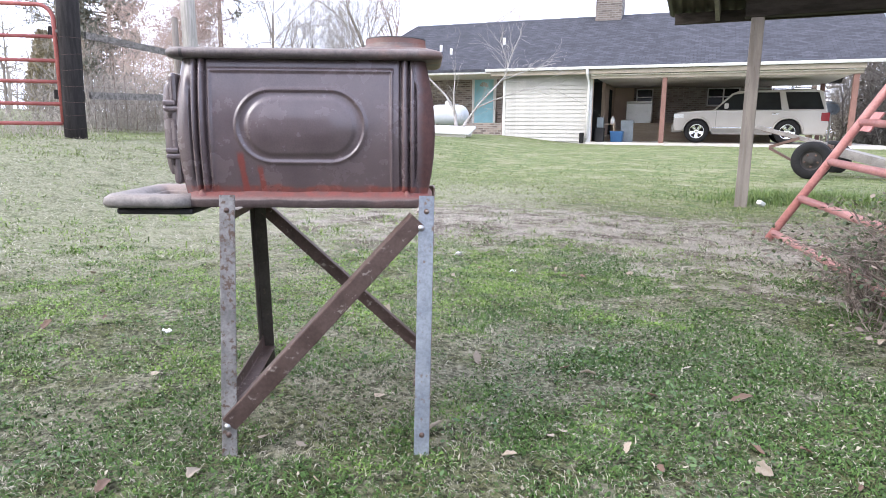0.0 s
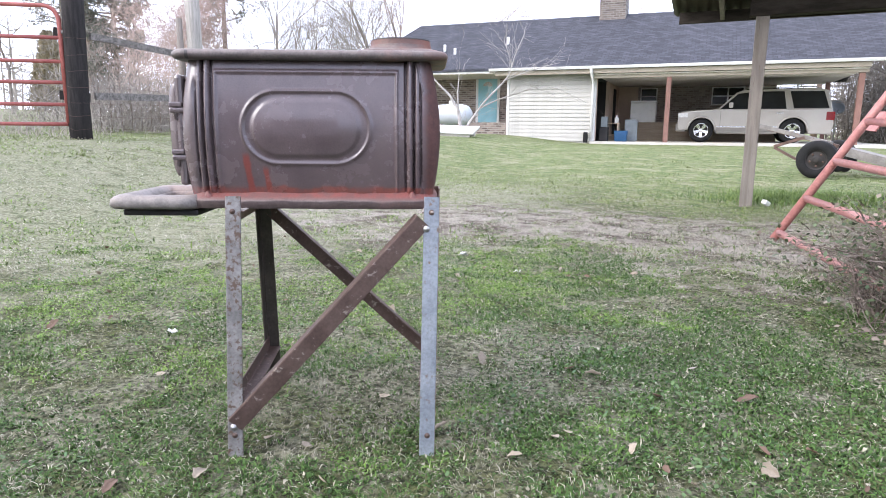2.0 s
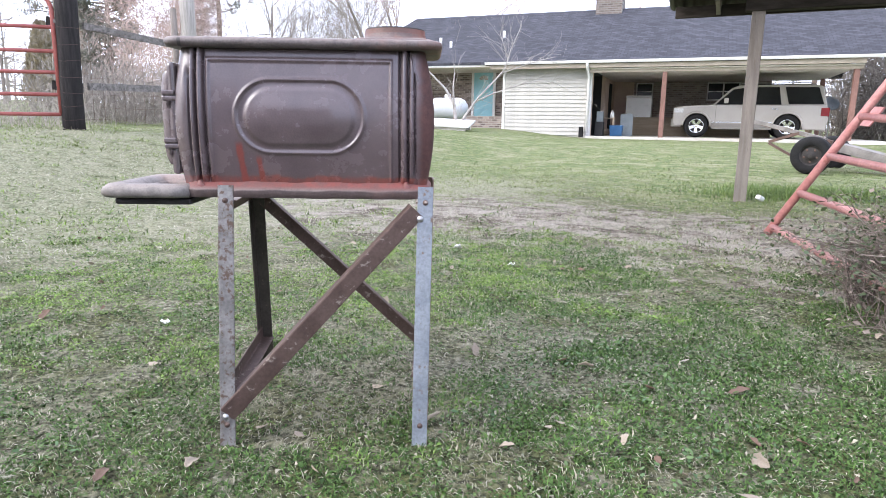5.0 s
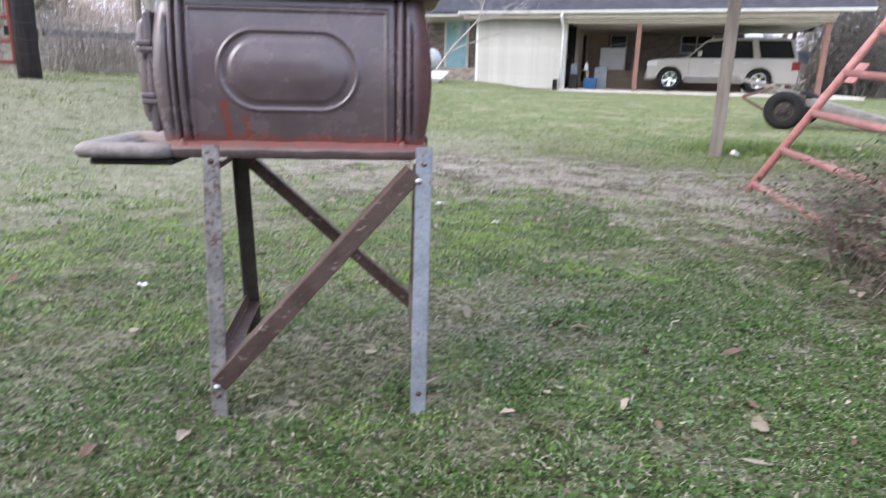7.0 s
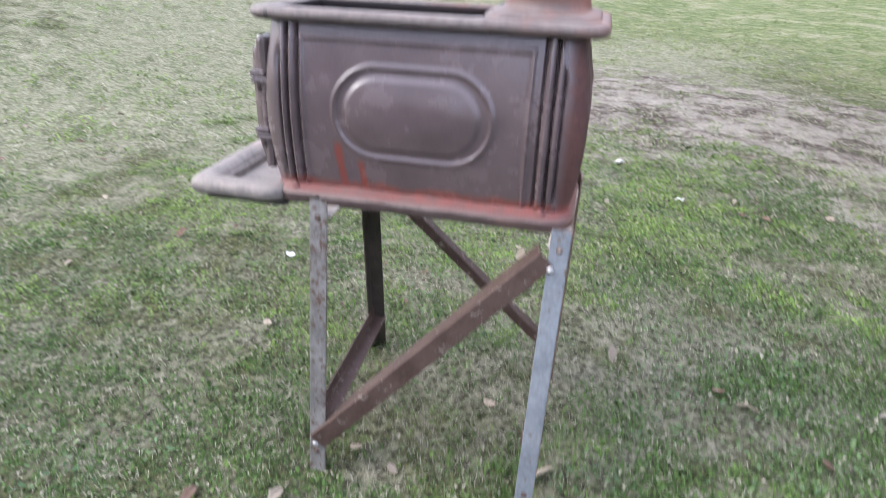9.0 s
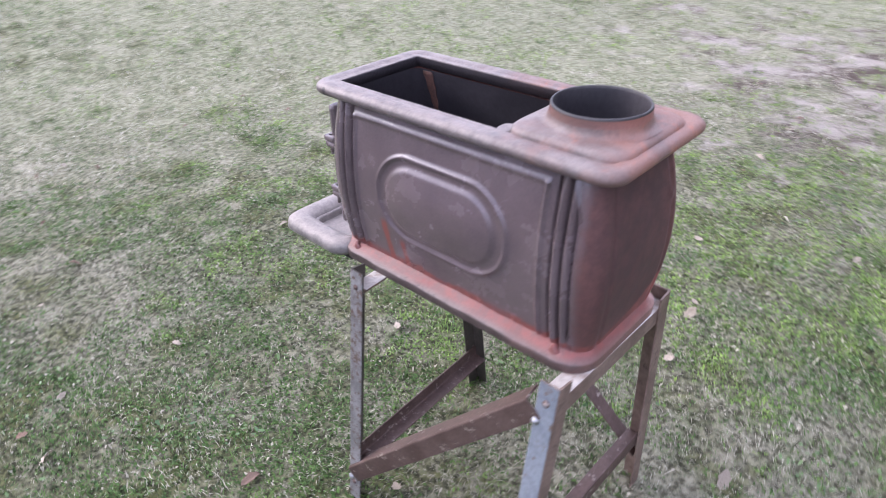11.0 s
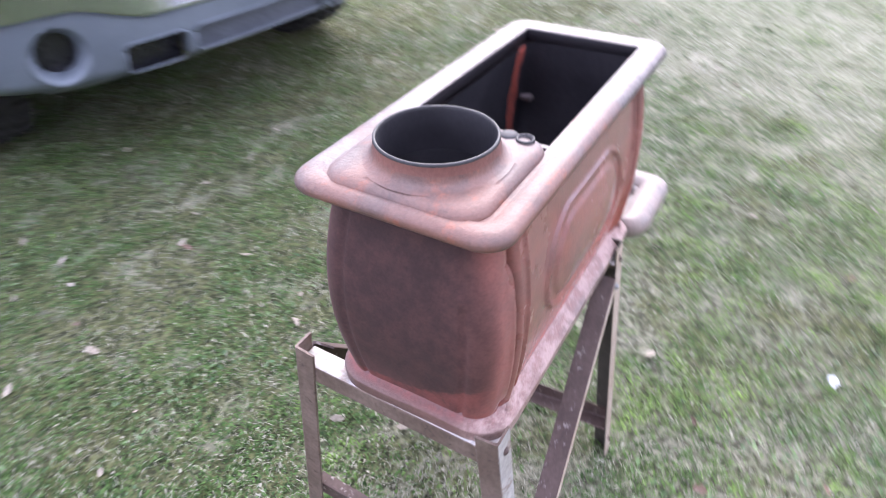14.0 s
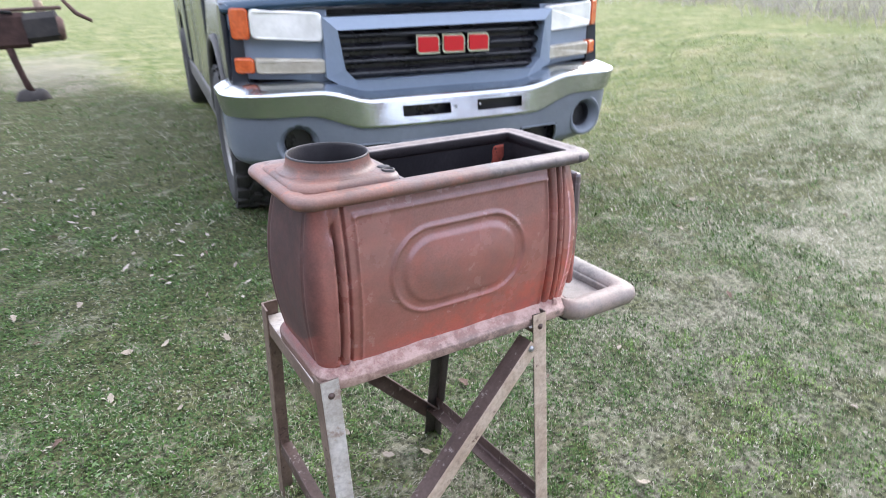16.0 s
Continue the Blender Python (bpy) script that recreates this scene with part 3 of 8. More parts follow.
def ground_z(x, y):
    """Height of the ground: level round the stove, a dip by the shelter, a rise to the house and the field."""
    s = -x + 0.4 * y
    field = sstep(2.2, 6.6, s)
    z = 0.55 * field + 0.25 * sstep(6.0, 19.0, y) * (1 - field) + 0.03 * np.clip(s - 7.5, 0, 80)
    z = z - 0.12 * np.exp(-((x - 3.8) ** 2 + (y - 5.0) ** 2) / 6.0)
    lumps = 0.006 * np.sin(3.1 * x + 1.3 * y) + 0.005 * np.sin(2.3 * y - 4.7 * x + 1.0) + 0.004 * np.sin(8.9 * x + 7.1 * y) + 0.003 * np.sin(13.0 * y - 11.0 * x)
    return z + lumps * np.exp(-(x * x + y * y) / 400.0)


def gz(x, y):
    return float(ground_z(np.float64(x), np.float64(y)))

# ---- ground ----
def spaced(n, reach, k):
    t = np.linspace(-1, 1, n)
    return np.sinh(k * t) / np.sinh(k) * reach


def build_ground():
    xs, ys = spaced(221, 2200, 10.2), spaced(221, 2200, 10.2) + 0.5
    gx, gy = np.meshgrid(xs, ys, indexing="ij")
    verts = np.stack([gx, gy, ground_z(gx, gy)], -1).reshape(-1, 3)
    i, j = np.meshgrid(np.arange(220), np.arange(220), indexing="ij")
    a = (i * 221 + j).ravel()
    faces = np.stack([a, a + 221, a + 222, a + 1], 1)
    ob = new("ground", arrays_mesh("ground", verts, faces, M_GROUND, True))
    return tagged(ob, "rough winter lawn of green weeds, straw and bare soil", "ground", kind="structure")


build_ground()

# ---- the stove ----
Z0, Z1 = 0.553, 0.850          # foot and top of the firebox


def bulge(z):
    t = (z - Z0) / (Z1 - Z0)
    return max(0.0, math.sin(math.pi * min(max(0.06 + 0.90 * t, 0), 1))) ** 0.85


def door_end(z):
    """How far the end by the fire door stands out: straighter than the flue end."""
    t = (z - Z0) / (Z1 - Z0)
    return 0.273 + 0.016 * bulge(z) - 0.004 * t


def half_size(z):
    b = bulge(z)
    t = (z - Z0) / (Z1 - Z0)
    return 0.268 + 0.024 * b - 0.004 * t, 0.105 + 0.021 * b - 0.003 * t


def ridge(d, w, h):
    return h * math.exp(-(d / w) ** 2)


def stadium(x, z, half, r):
    return math.hypot(max(abs(x) - half, 0.0), z) - r


def side_relief(x, z, outer=True):
    """The pattern cast into the long sides."""
    h = 0.0
    zc = 0.706
    d = stadium(x + 0.006, z - zc, 0.062, 0.079)
    h += ridge(d, 0.0027, 0.0062)
    inner = stadium(x + 0.007, z - zc + 0.001, 0.057, 0.063)
    h += 0.0050 * float(sstep(0.004, -0.007, np.float64(inner))) + 0.0050 * float(sstep(0.0, -0.050, np.float64(inner)))
    # frame of the panel
    top = 0.826
    dx = abs(x + 0.005) - 0.199
    if z < top + 0.012:
        h += ridge(dx, 0.0030, 0.0046) * float(sstep(0.0, 0.012, np.float64(top + 0.004 - z)))
    if dx < 0.004:
        h += ridge(z - top, 0.0030, 0.0048)
    # ribs by the corners
    for at, w, k in ((0.2130, 0.0022, -0.0100), (0.2225, 0.0058, 0.0080), (0.2315, 0.0020, -0.0140), (0.2390, 0.0048, 0.0060), (0.2465, 0.0020, -0.0090))[:5 if outer else 4]:
        h += ridge(abs(x) - at, w, k)
    return h * float(sstep(Z0 + 0.002, Z0 + 0.02, np.float64(z)))


# stations along the sides, close together at the ribs
XS = np.concatenate([np.linspace(-0.25, -0.19, 54, endpoint=False), np.linspace(-0.19, 0.19, 116, endpoint=False), np.linspace(0.19, 0.2495, 54)])


def firebox():
    """The cast firebox as one sheet round its outline, with the pattern standing proud of it."""
    bm = bmesh.new()
    nz, loops = 90, []
    for k in range(nz + 1):
        z = Z0 + (Z1 - Z0) * k / nz
        a, b = half_size(z)
        r, e = 0.034, door_end(z)
        pts = []
        ne, nc = 36, 9
        for x in np.where(XS < 0, XS * (e - r), XS * (a - r))[::-1] / 0.25:
            pts.append((x, b + side_relief(x - 0.011, z, x < 0)))
        for i in range(nc):
            q = radians(90 + 90 * i / nc)
            pts.append((-(e - r) + r * math.cos(q), (b - r) + r * math.sin(q)))
        for i in range(ne):
            pts.append((-e, (b - r) - 2 * (b - r) * i / ne))
        for i in range(nc):
            q = radians(180 + 90 * i / nc)
            pts.append((-(e - r) + r * math.cos(q), -(b - r) + r * math.sin(q)))
        for x in np.where(XS < 0, XS * (e - r), XS * (a - r)) / 0.25:
            pts.append((x, -b - side_relief(x, z)))
        for i in range(nc):
            q = radians(270 + 90 * i / nc)
            pts.append(((a - r) + r * math.cos(q), -(b - r) + r * math.sin(q)))
        for i in range(ne):
            y = -(b - r) + 2 * (b - r) * i / ne
            nub = 0.006 * math.exp(-(((y - 0.089) / 0.007) ** 2 + ((z - 0.762) / 0.007) ** 2)) + 0.003 * math.exp(-(((y - 0.084) / 0.012) ** 2 + ((z - 0.765) / 0.016) ** 2))
            pts.append((a + nub - ridge(abs(y) - (b - r) + 0.004, 0.003, 0.003), y))
        for i in range(nc):
            q = radians(90 * i / nc)
            pts.append(((a - r) + r * math.cos(q), (b - r) + r * math.sin(q)))
        loops.append([(x, y, z) for x, y in pts])
    loops_to_faces(bm, loops)
    return bm


def firebox_lining():
    bm = bmesh.new()
    loops = []
    for k in range(13):
        z = Z0 - 0.004 + (Z1 + 0.004 - Z0) * k / 12
        a, b = half_size(z)
        loops.append([(x, y, z) for x, y in round_rect(-a + 0.010, a - 0.010, -b + 0.0165, b - 0.0165, 0.024, 5)])
    vs = loops_to_faces(bm, loops, flip=True)
    bm.faces.new(vs[0])
    return bm


def red_streak():
    """A ragged run of red down the inner wall."""
    bm = bmesh.new()

    def f(u, v):
        z = 0.846 - 0.25 * v
        b = half_size(z)[1]
        mid = -0.236 + 0.006 * v + 0.002 * math.sin(9 * v)
        wide = 0.016 + 0.0015 * math.sin(17 * v + 1) + 0.0015 * math.sin(41 * v)
        return (mid + (2 * u - 1) * wide, -b + 0.0173 + 0.0008 * math.sin(23 * v + 5 * u), z)
    grid(bm, f, 6, 30)
    bmesh.ops.solidify(bm, geom=list(bm.faces), thickness=0.002)
    return bm


def rust_patch():
    """A short brown stain inside, under the rim by the far corner."""
    bm = bmesh.new()

    def f(u, v):
        z = 0.847 - 0.085 * v
        b = half_size(z)[1]
        wide = 0.011 * (1 - 0.6 * v ** 2) + 0.001 * math.sin(19 * v)
        return (-0.226 + 0.008 * v + (2 * u - 1) * wide, b - 0.0173 - 0.0006 * math.sin(21 * v + 4 * u), z)
    grid(bm, f, 5, 12)
    bmesh.ops.solidify(bm, geom=list(bm.faces), thickness=0.002)
    return bm


def top_plate():
    """The top with its half-round edge, open over the firebox."""
    bm = bmesh.new()
    x0, x1, hy = -0.298, 0.306, 0.134
    zc, half = 0.8610, 0.0110
    loops = []
    # the underside, from the hole out to the edge, over the rounded edge and back in to the hole
    hole = (-0.258, 0.262, -0.095, 0.095)
    inset = [(0.030, -1.0)]
    inset += [(0.0130 - 0.0130 * math.cos(radians(a)), math.sin(radians(a))) for a in range(-90, 91, 15)]
    for d, s in inset:
        loops.append([(x, y, zc + half * s) for x, y in round_rect(x0 + d, x1 - d, -hy + d, hy - d, 0.034 - d * 0.6, 8)])
    loops.append([(x, y, zc + half + 0.0005) for x, y in round_rect(x0 + 0.024, x1 - 0.024, -hy + 0.024, hy - 0.024, 0.018, 8)])
    loops.append([(x, y, zc + half - 0.002) for x, y in round_rect(x0 + 0.029, x1 - 0.029, -hy + 0.029, hy - 0.029, 0.014, 8)])
    a = loops_to_faces(bm, loops)
    # the flat of the plate between edge and hole
    inner = loops_to_faces(bm, [[(x, y, z) for x, y in round_rect(*hole, 0.006, 8)] for z in (zc + half - 0.002, zc + half - 0.005, zc - half)])
    n = len(inner[0])
    for k in range(n):
        bm.faces.new((a[-1][k], a[-1][(k + 1) % n], inner[0][(k + 1) % n], inner[0][k]))
        bm.faces.new((inner[2][k], inner[2][(k + 1) % n], a[0][(k + 1) % n], a[0][k]))
    bmesh.ops.recalc_face_normals(bm, faces=bm.faces)
    return bm


def filled(ring, step):
    """The ring with more points along its long straight sides, as many as the step asks of a ring of that many corners."""
    out, n = [], len(ring)
    for k in range(n):
        p, q = Vector(ring[k]), Vector(ring[(k + 1) % n])
        m = step if (k + 1) % (n // 4) == 0 else 1
        out += [tuple(p.lerp(q, i / m)) for i in range(m)]
    return out


def collar_boss():
    """The raised step under the flue collar."""
    bm = bmesh.new()
    z = 0.8695
    cx = 0.1975
    loops = []
    for g, h in ((0.012, -0.004), (0.0115, 0.0010), (0.0100, 0.0050), (0.0065, 0.0085), (0.001, 0.0104), (-0.008, 0.0112)):
        loops.append(filled([(x, y, z + h) for x, y in round_rect(0.113 - g, 0.279 + g, -0.088 - g, 0.088 + g, 0.034, 9)], 14))
    flat = [[(cx + r * math.cos(q), r * math.sin(q), z + 0.0116) for q in (math.atan2(y, x - cx) for x, y, _ in loops[0])] for r in (0.0820, 0.0715)]
    loops_to_faces(bm, loops + flat)
    # the fillet that sweeps up into the collar
    lathe(bm, [(0.0860, z + 0.0110), (0.0815, z + 0.0118), (0.0778, z + 0.0130), (0.0750, z + 0.0150), (0.0730, z + 0.0175), (0.0718, z + 0.0212), (0.0712, z + 0.0240)], Matrix.Translation((cx, 0, 0)), 72)
    box(bm, 0.1005, 0.108, -0.094, 0.094, 0.845, 0.8685)
    return bm


def flue_collar():
    bm = bmesh.new()
    prof = [(0.0713, 0.8915), (0.0704, 0.8950), (0.0699, 0.9000), (0.0697, 0.9050)]
    lathe(bm, prof, Matrix.Translation((0.1975, 0, 0)), 72)
    return bm


def collar_bore():
    return lathe(bmesh.new(), [(0.0657, 0.9035), (0.0650, 0.8990), (0.0645, 0.870), (0.0640, 0.852)], Matrix.Translation((0.1975, 0, 0)), 72)


def foot_moulding():
    """A plain upright flange with a sloping shelf on top, round the foot of the firebox."""
    bm = bmesh.new()
    prof = [(0.000, 0.5265), (0.0145, 0.5265), (0.0155, 0.5268), (0.0162, 0.5280), (0.0166, 0.5425), (0.0164, 0.5440), (0.0155, 0.5455), (0.0040, 0.5600), (0.0025, 0.5615), (-0.004, 0.5660)]
    loops = []
    for d, z in prof:
        ring = filled([(x, y, z) for x, y in round_rect(-0.268 - d, 0.269 + d, -0.107 - 1.55 * d, 0.107 + 1.55 * d, 0.036 + d, 8)], 24)
        wave = [0.0011 * math.sin(41 * x + 23 * y + 60 * z) + 0.0008 * math.sin(97 * x - 61 * y) for x, y, _ in ring]
        loops.append([(x, y, z + (w if z > 0.53 else 0.4 * w)) for (x, y, _), w in zip(ring, wave)])
    vs = loops_to_faces(bm, loops)
    bm.faces.new(vs[0][::-1])
    return bm


def foot_bracket(x, y):
    """A worn little scroll where a corner rib runs down on to the foot."""
    bm = bmesh.new()
    s = math.copysign(1, y)

    def f(u, v):
        a, h = 2 * math.pi * u, math.sin(math.pi * v * 0.5)
        r = math.cos(math.pi * v * 0.5) ** 0.6
        return (x + 0.014 * r * math.cos(a), y + s * 0.004 + 0.010 * r * math.sin(a), 0.5275 + 0.034 * h * (1 - 0.12 * math.cos(a)))
    grid(bm, f, 20, 8)
    bmesh.ops.remove_doubles(bm, verts=bm.verts, dist=0.0004)
    bmesh.ops.recalc_face_normals(bm, faces=bm.faces)
    return bm


def hearth():
    """The tray before the fire door: a thick rounded border round a sunken ash opening."""
    bm = bmesh.new()
    c = (-0.454, -0.250, -0.150, 0.162)
    loops = []
    for d, h in ((0.056, 0.5115), (0.020, 0.5120), (0.006, 0.5185), (0.0, 0.533), (0.003, 0.546), (0.013, 0.5535), (0.026, 0.556), (0.040, 0.5535), (0.050, 0.545), (0.054, 0.536), (0.056, 0.526)):
        # the side towards the dark flank is the thinner one
        loops.append([(x, y, h if h > 0.54 else h + (0.5255 - h) * float(sstep(0.10, -0.08, np.float64(y))) * (h < 0.5255)) for x, y in round_rect(c[0] + d, c[1] - d * 0.4, c[2] + d, c[3] - d, 0.040 - d * 0.6, 8)])
    vs = loops_to_faces(bm, loops)
    bm.faces.new(vs[-1])
    bm.faces.new(vs[0][::-1])
    bmesh.ops.recalc_face_normals(bm, faces=bm.faces)
    return bm


def hearth_lip():
    bm = bmesh.new()
    loops = [[(x, y, h) for x, y in round_rect(-0.402 - d, -0.290 + d, -0.098 - d, 0.110 + d, 0.012, 5)] for d, h in ((0.006, 0.520), (0.005, 0.538), (0.002, 0.541), (-0.002, 0.541), (-0.005, 0.538), (-0.006, 0.520))]
    loops_to_faces(bm, loops)
    return bm


def fire_door():
    """A pillow-shaped door at the end of the firebox."""
    bm = bmesh.new()

    def f(u, v):
        y, z = -0.083 + 0.166 * u, 0.596 + 0.208 * v
        p = (1 - abs(2 * u - 1) ** 5) * (1 - abs(2 * v - 1) ** 5)
        return (-0.308 - 0.022 * p ** 0.5 if p > 0 else -0.308, y, z)
    grid(bm, f, 20, 24)
    r = bmesh.ops.extrude_face_region(bm, geom=list(bm.faces))
    for v in [g for g in r["geom"] if isinstance(g, bmesh.types.BMVert)]:
        v.co.x = -0.292
    bmesh.ops.recalc_face_normals(bm, faces=bm.faces)
    return smooth(bm)


def build_stove():
    st = thing("stove", "old cast-iron box stove with rusty sides, lid off", "stove")
    part("firebox", firebox(), M_IRON, st, "dark cast iron with an oval medallion, rusted red at the foot")
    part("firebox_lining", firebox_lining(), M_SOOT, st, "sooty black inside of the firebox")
    part("red_streak", red_streak(), M_PRIMER, st, "rusted red streak down the inside corner")
    part("rust_patch", rust_patch(), M_STAIN, st, "rust-brown stain inside the far corner")
    top = part("top_plate", top_plate(), M_RIM, st, "dusty top plate with a half-round edge")
    part("collar_boss", collar_boss(), M_RIM, st)
    col = part("flue_collar", flue_collar(), M_COLLAR, st, "rusted open flue collar")
    part("collar_lip", lathe(bmesh.new(), [(0.0699, 0.9040), (0.0696, 0.9060), (0.0688, 0.9070), (0.0668, 0.9070), (0.0660, 0.9060), (0.0658, 0.8960)], Matrix.Translation((0.1975, 0, 0)), 72), M_LIP, col, "bare grey iron lip")
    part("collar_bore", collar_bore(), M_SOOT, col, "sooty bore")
    bm = bmesh.new()
    lathe(bm, [(0.0115, 0.8785), (0.0110, 0.8830), (0.0090, 0.8835), (0.0070, 0.8790)], Matrix.Translation((0.121, 0.072, 0.0)), 24)
    part("pivot_ring", bm, M_LIP, top)
    # black disc on the plate stands in for the shade of a hole
    part("pivot_hole_disc", lathe(bmesh.new(), [(0.0001, 0.8816), (0.011, 0.8816), (0.012, 0.8790)], Matrix.Translation((0.119, 0.050, 0.0)), 24), M_SOOT, top)
    bm = bmesh.new()
    loops_to_faces(bm, [[(x, y, z) for x, y in round_rect(0.086, 0.110, -0.094, -0.066, 0.010, 5)] for z in (0.852, 0.866, 0.869)], True)
    part("lid_rest", bm, M_RIM, top)
    part("foot_moulding", foot_moulding(), M_FLANGE, st, "rust-red foot moulding with pale grey dust")
    for x in (-0.229, 0.231):
        for y in (-0.113, 0.113):
            part("foot_bracket", foot_bracket(x, y), M_FLANGE, st, "worn bracket under the corner ribs")
    h = part("hearth", hearth(), M_HEARTH, st, "grey iron hearth tray with a thick rounded border")
    # black box put in for the shade under the hearth
    part("hearth_under_shade", make_box(-0.425, -0.255, -0.120, 0.130, 0.508, 0.5225, bevel=0.005), M_SOOT, h)
    part("ash_opening", hearth_lip(), M_HEARTH, h)
    door = part("fire_door", fire_door(), M_IRON, st)
    for z in (0.638, 0.742):
        bm = bmesh.new()
        box(bm, -0.312, -0.262, -0.106, -0.082, z - 0.006, z + 0.006, 0.004)
        sweep(bm, [(-0.300, -0.098, z - 0.020), (-0.300, -0.098, z + 0.018)], 0.0045, 10)
        box(bm, -0.312, -0.283, -0.107, -0.082, z + 0.007, z + 0.018, 0.003)
        part("hinge", bm, M_IRON, door)
    part("door_frame", make_box(-0.300, -0.281, -0.100, 0.100, 0.575, 0.820, bevel=0.008), M_IRON, st)
    return st


build_stove()

# ---- the stand ----
LEGS = {
    "front_right": ((0.289, -0.192, 0.561), (0.279, -0.272, -0.012), (-1, 0, 0), (0, 1, 0.1)),
    "back_right": ((0.293, 0.136, 0.556), (0.284, 0.190, -0.012), (-1, 0, 0), (0, -1, 0.1)),
    "front_left": ((-0.174, -0.186, 0.560), (-0.173, -0.268, -0.012), (1, 0, 0), (0, 1, 0.1)),
    "back_left": ((-0.192, 0.140, 0.556), (-0.195, 0.198, -0.012), (1, 0, 0), (0, -1, 0.1)),
}


def on_leg(name, z, out=0.0):
    """A point at height z on a leg's outer corner line, moved outwards by so much."""
    top, low, *_ = LEGS[name]
    t = (top[2] - z) / (top[2] - low[2])
    p = Vector(top).lerp(Vector(low), t)
    return p + Vector((0, math.copysign(out, top[1]), 0))


def bar(name, bm, skin, parent, label="", inner=None, face=1):
    """A bar whose outer face (towards face along y) wears one skin and its other sides another."""
    bmesh.ops.recalc_face_normals(bm, faces=bm.faces)
    ob = part(name, bm, skin, parent, label)
    if inner:
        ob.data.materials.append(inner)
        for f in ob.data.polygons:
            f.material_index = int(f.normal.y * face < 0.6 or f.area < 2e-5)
    return ob


def bolts(parent, places, normal, r, skin):
    for p in places:
        part("bolt", bolt_head(bmesh.new(), p, normal, r), skin, parent)


def build_stand():
    st = thing("stove_stand", "homemade stand of bolted angle-iron legs and braces", "stand")
    skins = {"front_right": M_STEEL, "back_right": M_WHITEBAR, "front_left": M_STEEL_B, "back_left": M_TANBAR}
    for name, (top, low, fa, fb) in LEGS.items():
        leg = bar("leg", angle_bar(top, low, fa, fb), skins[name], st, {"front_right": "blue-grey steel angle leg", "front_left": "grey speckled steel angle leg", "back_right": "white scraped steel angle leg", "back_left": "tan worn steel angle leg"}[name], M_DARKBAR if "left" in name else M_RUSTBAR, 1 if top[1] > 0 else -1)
        s = 1 if top[1] > 0 else -1
        bolts(leg, [on_leg(name, z, 0.0015) + Vector((fa[0] * 0.017, 0, 0)) for z in (0.045, 0.528)], (0, s, 0.15), 0.0040, M_BROWN)
    # top bars under the ends of the stove
    z = 0.5285
    for a, b, x, d, skin in (("front_right", "back_right", 0.0, -1, M_WHITEBAR), ("front_left", "back_left", 0.0, 1, M_WHITEBAR)):
        p0, p1 = on_leg(a, z), on_leg(b, z)
        p0, p1 = p0 + Vector((d * 0.004, 0.005, 0)), p1 + Vector((d * 0.004, -0.005, 0))
        ob = part("end_bar", angle_bar(p0, p1, (d, 0, 0), (0, 0, -1)), skin, st, "end bar with a white scraped top")
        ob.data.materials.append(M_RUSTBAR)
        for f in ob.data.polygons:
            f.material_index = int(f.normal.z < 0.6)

    # low end bars
    for a, b, z, d in (("front_left", "back_left", 0.090, 1), ("front_right", "back_right", 0.150, -1)):
        p0, p1 = on_leg(a, z) + Vector((d * 0.004, 0.005, 0)), on_leg(b, z) + Vector((d * 0.004, -0.005, 0))
        part("low_bar", angle_bar(p0, p1, (d, 0, 0), (0, 0, 1)), M_BROWN, st)
    # crossing braces, each bolted to the outside of two legs
    f0, f1 = Vector((0.240, -0.205, 0.523)), Vector((-0.168, -0.264, 0.082))
    br = bar("brace", angle_bar(f0, f1, (0, 0, -1), (0, 1, 0), 0.038), M_BROWN, st, "rust-brown angle brace with scraped patches", M_BROWN, -1)
    bolts(br, [Vector((0.2605, -0.2075, 0.4935)), Vector((-0.157, -0.266, 0.066))], (0, -1, 0), 0.0048, M_BOLT)
    b0, b1 = Vector((-0.148, 0.150, 0.505)), Vector((0.272, 0.192, 0.098))
    br = bar("brace", angle_bar(b0, b1, (0, 0, -1), (0, -1, 0), 0.036), M_TANBAR, st, "tan worn angle brace", M_BROWN, 1)
    bolts(br, [Vector((-0.148, 0.1525, 0.488)), Vector((0.265, 0.194, 0.086))], (0, 1, 0), 0.0048, M_BOLT)
    return st


build_stand()

# ---- yard materials ----
M_SIDING = mat("cream_siding", (0.50, 0.49, 0.46), (0.57, 0.56, 0.525), 2, 40, 0.6, 0, 0.15, vary=0.08)
M_WHITE = mat("white_paint", (0.68, 0.68, 0.68), (0.75, 0.75, 0.74), 4, 60, 0.55, 0, 0.1, grain=0.05)
M_BEIGE = mat("beige_paint", (0.33, 0.29, 0.235), (0.39, 0.345, 0.285), 3, 60, 0.7, 0, 0.1)
M_TANWALL = mat("tan_panel", (0.60, 0.47, 0.39), (0.68, 0.54, 0.45), 2, 50, 0.7, 0, 0.1)
M_REDPOST = mat("red_brown_paint", (0.20, 0.105, 0.085), (0.26, 0.14, 0.115), 3, 60, 0.7, 0, 0.1)
M_BLUEDOOR = mat("pale_blue_paint", (0.25, 0.52, 0.60), (0.30, 0.58, 0.66), 3, 60, 0.5, 0, 0.1, grain=0.05)
M_BRICK = brick_skin("mottled_brick", ((0.36, 0.29, 0.25), (0.12, 0.092, 0.08)), (0.34, 0.31, 0.28), 0.22, 0.08, 0.014)
M_SHINGLE = brick_skin("grey_shingles", ((0.036, 0.038, 0.050), (0.072, 0.074, 0.092)), (0.024, 0.026, 0.034), 0.23, 0.12, 0.010, turn=(-27.6, 0, 0), bump=0.5)
